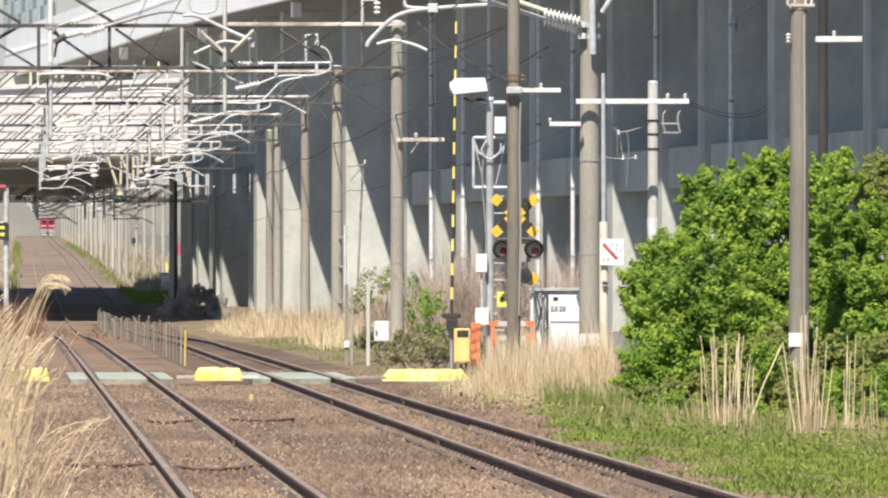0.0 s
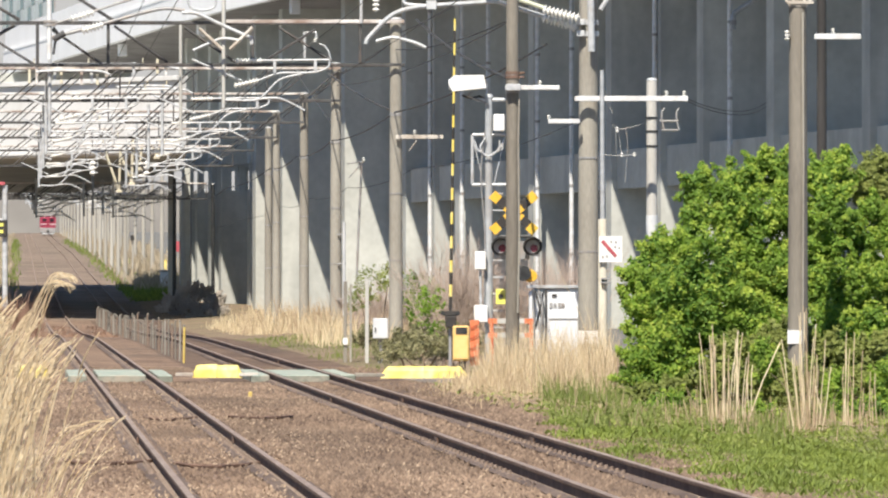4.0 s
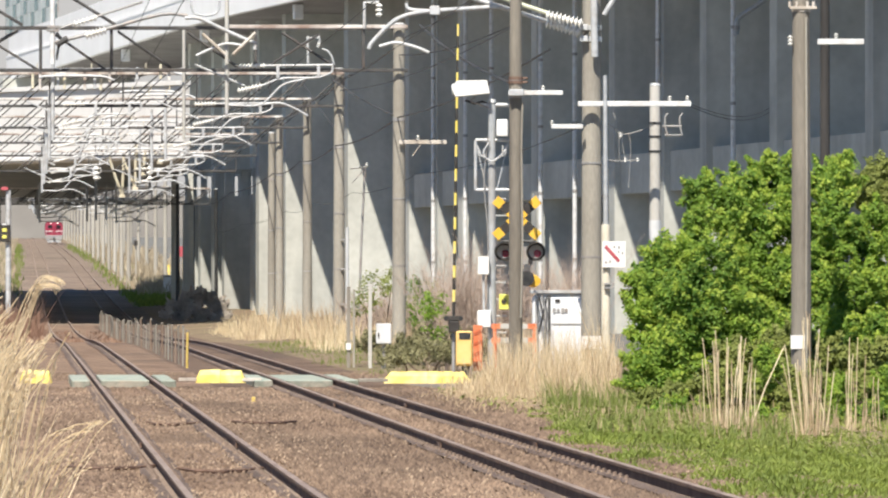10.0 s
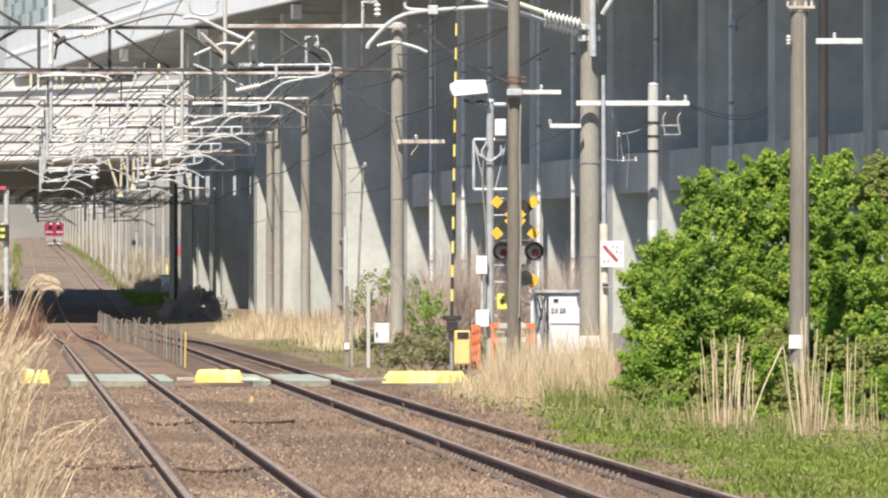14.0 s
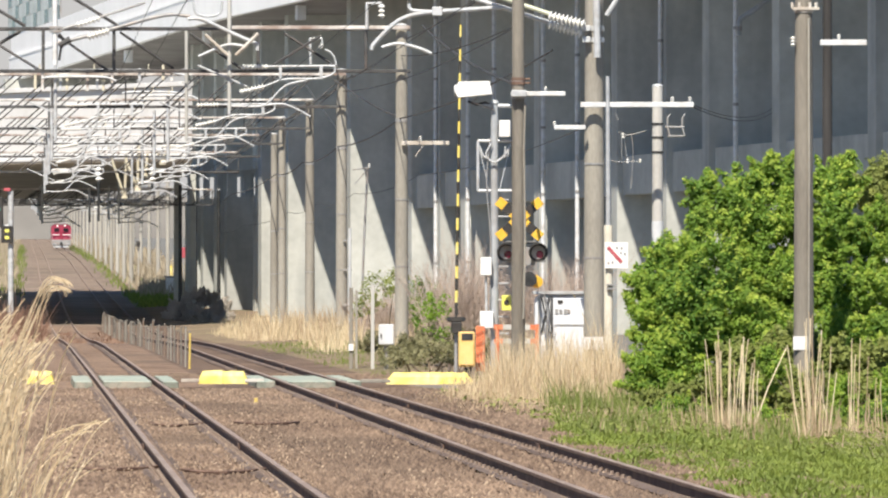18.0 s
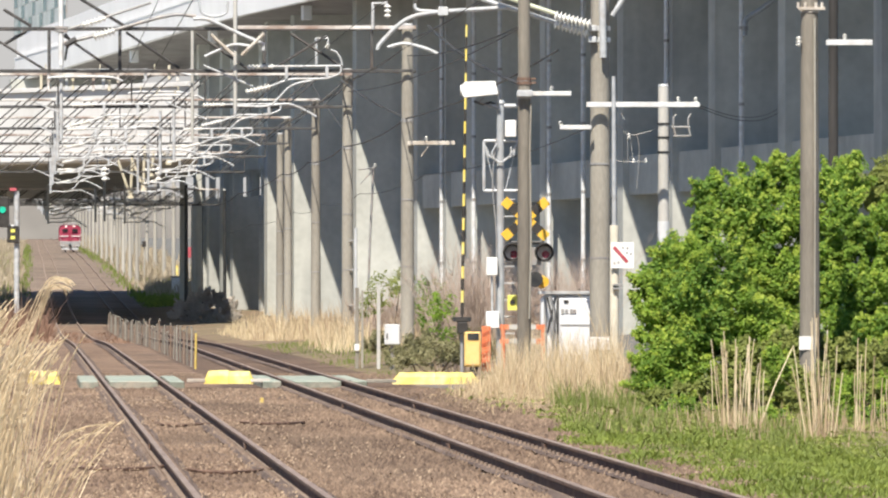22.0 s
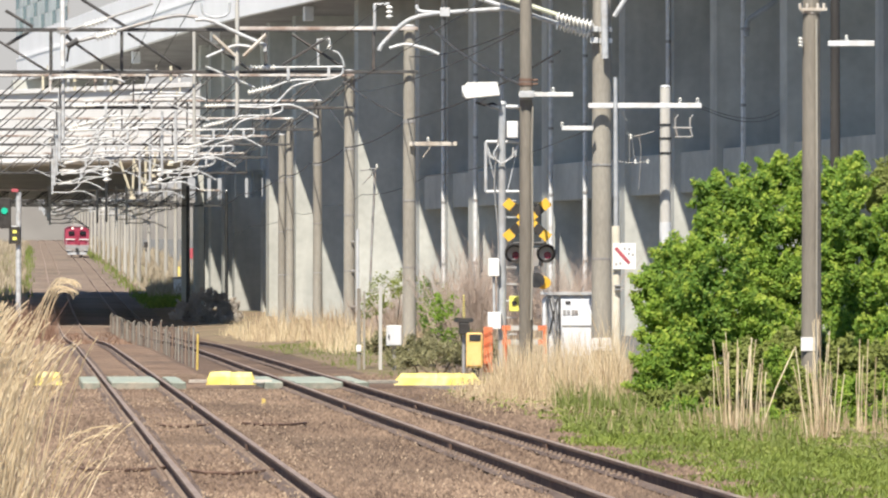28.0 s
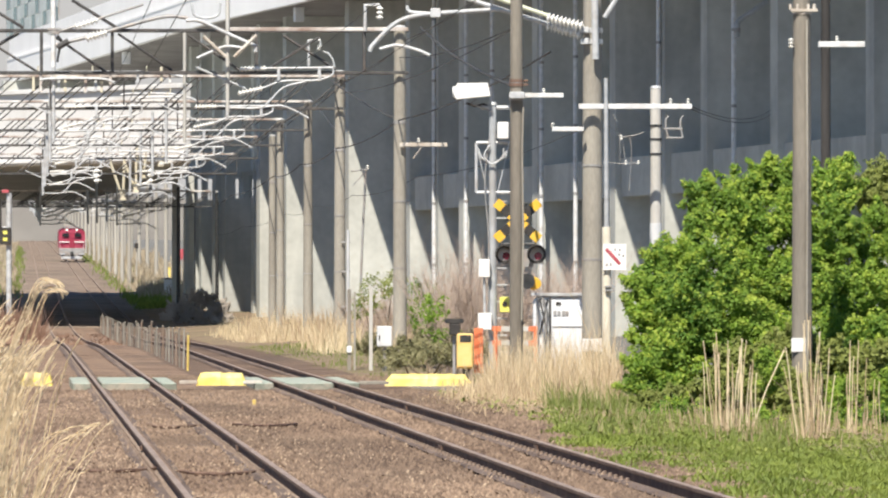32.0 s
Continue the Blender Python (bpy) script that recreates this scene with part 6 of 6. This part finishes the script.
for stuff, paint, n in (("tall pale dry grass before the equipment cabinet", STRAW, 2600), ("brownish dry stems before the equipment cabinet", STRAW_DARK, 3000)):
    m = Mesh()
    for _ in range(n):
        d = rng.uniform(106.5, 119)
        x = rng.uniform(0.061, 3.065)
        off = x - LEAN * d
        k = noise.noise((x * 1.6, d * 0.45, 4.0))
        edge = min(1.0, (x - 0.010) / 1.1) * min(1.0, (d - 105.5) / 6)
        if k < -0.3 or rng.random() > 0.25 + edge:
            continue
        tuft(m, x, d, ground_height(off, d) - 0.05, (0.3 + 0.8 * edge + 0.4 * min(1.0, max(0.0, (x - 1.487) / 0.6))) * (0.7 + 1.1 * k) * rng.uniform(0.6, 1.25), 1, 0.1, rng, 0.009, wild=0.24)
    solid("dry_grass", m, paint, stuff, "grass", kind="stuff")
m = Mesh()
for _ in range(6500):
    d = rng.uniform(175, 288)
    off = 8.6 + rng.random() * 8
    k = noise.noise((off * 0.5, d * 0.12, 7.0))
    if k < -0.15:
        continue
    tuft(m, along(off, d), d, ground_height(off, d) - 0.05, (0.8 + 1.0 * k) * min(1, (off - 8.2) / 1.5), 1, 0.1, rng, 0.018, wild=0.22)
solid("dry_grass", m, STRAW, "tall straw-coloured grass along the far masts", "grass", kind="stuff")
m = Mesh()
for _ in range(5200):
    d = rng.uniform(178, 286)
    off = 8.8 + rng.random() * 7
    k = noise.noise((off * 0.5, d * 0.12, 27.0))
    if k < -0.1:
        continue
    tuft(m, along(off, d), d, ground_height(off, d) - 0.05, (0.9 + 1.2 * k) * min(1, (off - 8.4) / 1.5), 1, 0.1, rng, 0.018, wild=0.25)
solid("dry_grass", m, STRAW_DARK, "browner dead grass along the far masts", "grass", kind="stuff")
m = Mesh()
for _ in range(7000):
    d = rng.uniform(128, 215)
    off = 7.4 + rng.random() * 6
    k = noise.noise((off * 0.6, d * 0.15, 13.0))
    tuft(m, along(off, d), d, ground_height(off, d) - 0.03, (0.1 + 0.35 * max(0, k)) * min(1, (off - 7.0)), 1, 0.1, rng, 0.016)
solid("weeds", m, WEED, "low olive weeds along the far track edge", "weeds", kind="stuff")
m = Mesh()
for _ in range(5200):
    d = rng.uniform(440, 1000)
    off = rng.choice((-1, 1)) * (0.6 + 3.0 * rng.random() ** 1.5) + (-1.0 if rng.random() < 0.5 else 8.6)
    if 0 < off < 7.3:
        continue
    tuft(m, along(off, d), d, ground_height(off, d) - 0.1, 0.7, 1, 0.3, rng, 0.07)
solid("weeds", m, WEED, "olive weeds beside the climbing track", "weeds", kind="stuff")
m = Mesh()
for _ in range(13000):
    d = rng.uniform(430, 1150)
    off = 8.8 + 6 * rng.random() if rng.random() < 0.75 else -1.2 - 5 * rng.random()
    tuft(m, along(off, d), d, ground_height(off, d) - 0.1, 1.2 + 1.2 * noise.noise((off * 0.2, d * 0.03, 2)), 1, 0.3, rng, 0.08, wild=0.3)
solid("far_brush", m, FAR_BRUSH, "pale dry brush lining the climbing track", "grass", kind="stuff")
m = Mesh()
for _ in range(7000):
    d = rng.uniform(72, 112)
    off = 7.4 + rng.random() * 6.5
    if noise.noise((off * 1.1, d * 0.5, 17.0)) < 0.0:
        continue
    c = Vector((along(off, d), d, ground_height(off, d) + rng.uniform(0.02, 0.14)))
    a, q = rng.uniform(0, 6.28), rng.uniform(0.02, 0.045)
    u, w = Vector((math.cos(a), math.sin(a), rng.gauss(0.2, 0.4))) * q, Vector((-math.sin(a), math.cos(a), rng.gauss(0, 0.4))) * q * 0.6
    m.add([c - u, c - w, c + u, c + w], [(0, 1, 2), (0, 2, 3)])
solid("broadleaf_weeds", m, LEAF_DULL, "small broad-leaved weeds in the grass", "weeds", kind="stuff")
for k, (x, d, h) in enumerate(((0.141, 141, 3.2), (0.465, 142, 3.4), (0.804, 145, 3.0), (-0.152, 186, 2.6), (-0.933, 190, 2.6), (2.468, 150, 3.0), (3.044, 155, 3.2),
                               (-1.969, 190, 2.2), (-2.426, 192, 2.2), (1.309, 150, 2.8))):
    dead_shrub(x, d, -0.25, h, 70 + k)
straws = []
for k in range(5):
    q = Mesh().pipe([(0, 0, 0), (rng.gauss(0, 0.006), 0, 0.5), (rng.gauss(0, 0.012), rng.gauss(0, 0.012), 0.8), (rng.gauss(0, 0.02), rng.gauss(0, 0.02), 1.0)], 0.0062, 5)
    data = bpy.data.meshes.new("stalk")
    data.from_pydata(q.v, [], q.f)
    data.materials.append(REED if k < 4 else STRAW_DARK)
    straws.append(data)
for x0, cy, sp, h, n, fan in ((4.06, 89, 0.21, 1.55, 32, 0.2), (5.020, 85, 0.12, 1.9, 26, 0.5), (5.80, 89, 0.22, 1.6, 8, 0.2), (6.25, 90, 0.14, 1.4, 5, 0.2), (4.72, 94, 0.05, 0.95, 2, 0.3)):
    t = thing("reed_clump", (x0, cy, -0.45), "upright clump of pale dead reeds beside the pole", "reeds", "dead reed clumps")
    for _ in range(n):
        o = new("stalk", rng.choice(straws))
        o.parent = t
        dx, dy = rng.gauss(0, sp), rng.gauss(0, sp)
        o.location = (dx * 0.7, dy, 0)
        o.scale = (1, 1, h * rng.uniform(0.5, 1.06))
        o.rotation_euler = Euler((-dy * 0.15, dx * fan + rng.gauss(0, 0.055), 0))
    thatch = Mesh()
    for _ in range(n * 4):
        bx, by, hh = rng.gauss(0, sp), rng.gauss(0, sp * 1.5), h * rng.uniform(0.12, 0.45)
        thatch.blade((x0 + bx, cy + by, -0.42), (x0 + bx * 1.2 + rng.gauss(0, 0.12) * hh, cy + by, -0.42 + hh), 0.008, (1, 0.2, 0))
    tagged(part("thatch", thatch, STRAW_DARK, t, "fine brown dead blades"), kind="stuff")
t = thing("leaning_reed", (4.434, 91.00, -0.310), "single pale dead reed leaning against the undergrowth", "reeds")
part("stalk", Mesh().pipe([(4.434, 91.00, -0.351), (4.693, 91.20, 0.333), (4.969, 91.40, 0.911)], 0.009, 5), REED, t)

m = Mesh()
for _ in range(900):
    d = rng.uniform(100, 108)
    x = rng.uniform(1.728, 3.103)
    tuft(m, x, d, ground_height(x - LEAN * d, d) - 0.04, 0.42 * (0.5 + rng.random()), 1, 0.1, rng, 0.010, wild=0.35)
solid("weeds", m, WEED, "olive weeds at the foot of the dry grass", "weeds", kind="stuff")

m = Mesh()
for _ in range(760):
    d = rng.uniform(112, 120)
    x = rng.uniform(0.886, 3.206)
    h = 1.25 + 0.5 * noise.noise((x * 2.0, d * 0.6, 6.0))
    m.blade((x, d, -0.3), (x + rng.gauss(0.03, 0.12), d + rng.gauss(0, 0.1), -0.3 + h * rng.uniform(0.7, 1.15)), 0.008, (1, 0.2, 0))
solid("dry_grass", m, PLUME, "tall bleached grass stems before the cabinet", "grass", kind="stuff")
m = Mesh()
for _ in range(1300):
    d = rng.uniform(94, 112)
    off = 6.9 + rng.random() * 3.0
    if noise.noise((off * 1.3, d * 0.5, 51.0)) < -0.1:
        continue
    tuft(m, along(off, d), d, ground_height(off, d) - 0.03, 0.16, 1, 0.1, rng, 0.012, wild=0.9)
solid("dead_grass", m, STRAW_DARK, "trampled brown dead grass beside the rail", "grass", kind="stuff")
# reddish-brown clods and dead weeds in the dip of the near track
m = Mesh()
for _ in range(420):
    d = rng.uniform(232, 300)
    off = rng.choice((rng.gauss(-0.6, 0.5), rng.gauss(3.6, 0.4), rng.gauss(2.0, 0.25)))
    if min(abs(off - NEAR_TRACK - s) for s in (-0.566, 0.566)) < 0.12:
        continue
    tuft(m, along(off, d), d, ground_height(off, d) - 0.05, 0.2, 2, 0.2, rng, 0.025, wild=0.7)
solid("dead_weeds", m, STRAW_RED, "reddish-brown dead weeds in the dip of the track", "weeds", kind="stuff")
m = Mesh()
for _ in range(1600):
    d = rng.uniform(396, 450)
    off = rng.uniform(7.5, 10.2)
    tuft(m, along(off, d), d, ground_height(off, d) - 0.05, 0.4, 1, 0.2, rng, 0.06, wild=0.4)
solid("weeds", m, LAWN, "green grass beside the climbing track", "grass", kind="stuff")

# tall dead brush beside the near track, where the ground dips
m = Mesh()
for _ in range(2600):
    d = rng.uniform(236, 262)
    off = 0.6 - abs(rng.gauss(0, 0.9))
    k = noise.noise((off * 1.7, d * 0.4, 13.0))
    tuft(m, along(off, d), d, ground_height(off, d) - 0.05, (1.15 + 0.5 * min(1.0, 0.8 - off)) * (0.85 + 0.8 * k) * rng.uniform(0.5, 1.15), 1, 0.2, rng, 0.022, wild=0.3)
solid("dead_weeds", m, STRAW_RED, "tall reddish-brown dead weeds beside the near track", "weeds", kind="stuff")

# earth clods heaped at the crest of the near track
m = Mesh()
for _ in range(620):
    d = rng.uniform(234, 264)
    off = rng.uniform(-3.5, 4.2) if rng.random() < 0.4 else rng.gauss(0.2, 0.9)
    if min(abs(off - NEAR_TRACK - s) for s in (-0.566, 0.566)) < 0.16:
        continue
    x, z, s = along(off, d), ground_height(off, d), rng.uniform(0.08, 0.26) * (1.9 if off < 0.9 else 0.8)
    k = rng.uniform(0.25, 0.7)
    ring = [(x + s * rng.uniform(0.6, 1.2) * math.cos(a), d + s * rng.uniform(0.6, 1.2) * math.sin(a), z - 0.05) for a in (0, 1.05, 2.1, 3.14, 4.19, 5.24)]
    m.add(ring + [(x + rng.gauss(0, 0.03), d, z + s * k)], [(i, (i + 1) % 6, 6) for i in range(6)])
solid("earth_clods", m, CLOD, "rough brown earth clods heaped beside the near track", "earth", kind="stuff")

# loose stones on the bed
m = Mesh()
oct_f = [(0, 1, 4), (1, 2, 4), (2, 3, 4), (3, 0, 4)]
for _ in range(95000):
    d = 50 + 90 * rng.random() ** 1.6
    off = rng.uniform(-1.6, 8.2)
    if min(abs(off - c - s) for c in (NEAR_TRACK, FAR_TRACK) for s in (-0.566, 0.566)) < 0.1 or (119.5 < d < 129.5):
        continue
    x, z, s = along(off, d), ground_height(off, d), rng.uniform(0.014, 0.05)
    a = rng.uniform(0, 1.57)
    ca, sa = math.cos(a) * s, math.sin(a) * s
    m.add([(x + ca, d + sa, z - 0.01), (x - sa, d + ca, z - 0.01), (x - ca, d - sa, z - 0.01), (x + sa, d - ca, z - 0.01), (x + rng.uniform(-0.01, 0.01), d, z + s * rng.uniform(0.5, 1.0))], oct_f)
solid("ballast_stones", m, STONE, "loose rust-brown ballast stones between the rails", "stones", kind="stuff")


# dry leaves and straw bits on the bed
m = Mesh()
for _ in range(11000):
    d = 52 + 66 * rng.random() ** 1.5
    off = rng.gauss(1.6, 1.6) if rng.random() < 0.75 else rng.uniform(-1.5, 8)
    if off > 8 or noise.noise((off * 0.8, d * 0.2, 31)) < -0.1:
        continue
    if min(abs(off - c - q) for c in (NEAR_TRACK, FAR_TRACK) for q in (-0.566, 0.566)) < 0.09:
        continue
    x, z, a, q = along(off, d), ground_height(off, d) + 0.03, rng.uniform(0, 3.14), rng.uniform(0.008, 0.022)
    u, w = Vector((math.cos(a), math.sin(a), rng.gauss(0, 0.3))) * q, Vector((-math.sin(a), math.cos(a), rng.gauss(0, 0.4))) * q * 0.45
    c = Vector((x, d, z))
    m.add([c - u, c - w, c + u + Vector((0, 0, 0.02)), c + w + Vector((0, 0, 0.015))], [(0, 1, 2), (0, 2, 3)])
solid("leaf_litter", m, LITTER, "dry straw-coloured leaf litter scattered on ballast", "leaf litter", kind="stuff")


# ---- swaying plume grass close to the camera ----
def reed(seed, tip_x, tip_z, d, stems, spread, lean, bow, curl, plume):
    """A clump of plume grass: stalks that bow towards one side and end in feathery heads; the crest of the clump is at tip_x, tip_z."""
    r = random.Random(seed)
    t = thing("plume_grass", (tip_x - 0.25, d, -0.4), "tall straw-coloured plume grass with feathery heads swaying in wind", "plume grass", "plume grass by the camera")
    st, pl = Mesh(), Mesh()
    hook = 0.925 if curl < 1.5 else 0.958
    for _ in range(stems):
        a, b, c = lean + r.gauss(0, 0.03), bow * r.uniform(0.6, 1.4), curl * r.uniform(0.6, 1.25)
        way = [Vector((0, 0, 0))]
        steps = [0.9 * (i + 1) / 22 for i in range(22)] + [0.9 + 0.1 * (i + 1) / 22 for i in range(22)]
        last = 0.0
        for s in steps:
            turn = a + b * s ** 3 + c * max(0.0, (s - hook) / (1 - hook)) ** 1.1
            way.append(way[-1] + Vector((math.sin(turn), 0, math.cos(turn))) * (s - last))
            last = s
        crest = max(way, key=lambda q: q.z)
        size = (tip_z + 0.4 - abs(r.gauss(0, spread * 0.6))) / crest.z
        root = Vector((tip_x + r.gauss(0, spread) - crest.x * size, d + r.gauss(0, 0.3), -0.4))
        pts = [root + q * size + Vector((0, r.gauss(0, 0.002), 0)) for q in way]
        st.pipe(pts, 0.0021, 4)
        for _ in range(plume * 4):
            i = r.randrange(20, 42)
            j = min(44, i + r.randrange(3, 8))
            tip = pts[j] + Vector((r.gauss(0.001, 0.0045), r.gauss(0, 0.01), r.gauss(-0.003, 0.0045)))
            pl.blade(pts[i], tip, 0.0026, (0.7, 0.2, 0.7))
        for _ in range(4):
            q = r.randrange(8, 19)
            reach = r.uniform(0.25, 0.7)
            end = pts[q] + Vector((r.gauss(0.15, 0.12) * reach, r.gauss(0, 0.1), reach * r.uniform(0.6, 1.0)))
            if end.z < tip_z - 0.03:
                st.blade(pts[q], end, 0.0045, (1, 0, 0.1))
    part("stalks", st, PLUME, t)
    part("plumes", pl, PLUME, t, "pale feathery seed heads")
    return t


REEDS = []
for i in range(16):
    r = random.Random(300 + i)
    d = r.uniform(20.5, 23)
    k = d / 21.5
    x, z = -1.64 + 0.0115 * i + r.uniform(-0.02, 0.02), 1.80 - 0.0115 * i + r.uniform(-0.06, 0.03)
    REEDS.append((reed(40 + i, x * k, 1.8 + (z - 1.8) * k, d, 9, 0.06, 0.07, 0.2, 0.5, 7), i, 1.0))
for i, (x, z, stems, spread, lean, bow, curl, plume, sway) in enumerate((
        (-1.360, 1.841, 4, 0.008, 0.08, 0.32, 2.3, 13, 0.45), (-1.388, 1.812, 3, 0.012, 0.08, 0.32, 2.2, 12, 0.5),
        (-1.313, 1.646, 2, 0.010, 0.1, 0.16, 0.5, 14, 1.5), (-1.415, 1.634, 6, 0.04, 0.1, 0.3, 0.6, 10, 1.3),
        (-1.184, 1.350, 3, 0.02, 0.14, 0.5, 0.5, 10, 0.8), (-1.259, 1.341, 5, 0.05, 0.16, 0.5, 0.8, 7, 0.8),
        (-1.308, 1.243, 7, 0.06, 0.14, 0.4, 0.6, 7, 0.8), (-1.462, 1.517, 10, 0.07, 0.12, 0.4, 0.6, 9, 1.0))):
    REEDS.append((reed(90 + i, x, z, 21.5, stems, spread, lean, bow, curl, plume), 20 + i, sway))


def motions():
    rows = []
    for k in range(0, 65, 4):
        t = k / 2
        d = 1201 - 16.0 * t
        pitch = math.degrees(math.atan2(grade(d + 18) - grade(d), 18))
        rows.append((t, pose(along(FAR_TRACK, d), d, grade(d), pitch, 0, TURN)))
    walk(loco, rows)
    swing = ((0, 0), (12, 0), (23.8, 0), (24.2, 5), (24.5, 13), (24.8, 22), (25.0, 26.5), (25.4, 34), (26.0, 45.5), (26.6, 57.5), (27.1, 67), (27.5, 75), (27.8, 80), (28.2, 87.5), (28.4, 89.5), (28.6, 90), (30, 90), (32, 90))
    walk(arm, [(t, pose(0, 0, GATE.z + 0.2, -a, 0.9, 0)) for t, a in swing])
    gust = ((0, 0.2), (1, 0.45), (2, 0.75), (3, 0.7), (3.5, 0.6), (5.5, 1.0), (6, 1.0), (7, 0.6), (8, 0.5), (9, 0.15), (10, 0.05), (11, 0.0), (12, 0.05), (13, 0.05), (14, 0.0),
            (17, 0.0), (18, 0.05), (19, 0.1), (20, 0.1), (21, 0.1), (22, 0.15), (23, 0.1), (24, 0.15), (25, 0.2), (28, 0.35), (29, 0.6), (30, 0.3), (31, 0.1), (32, 0.1))
    for ob, i, sway in REEDS:
        at = ob.location.copy()
        r = random.Random(i)
        walk(ob, [(t, pose(*at, r.uniform(-0.5, 0.5), 4.2 * sway * g * (0.8 + 0.4 * r.random()) + 0.4 * math.sin(2.1 * t + i), 0)) for t, g in gust])


motions()
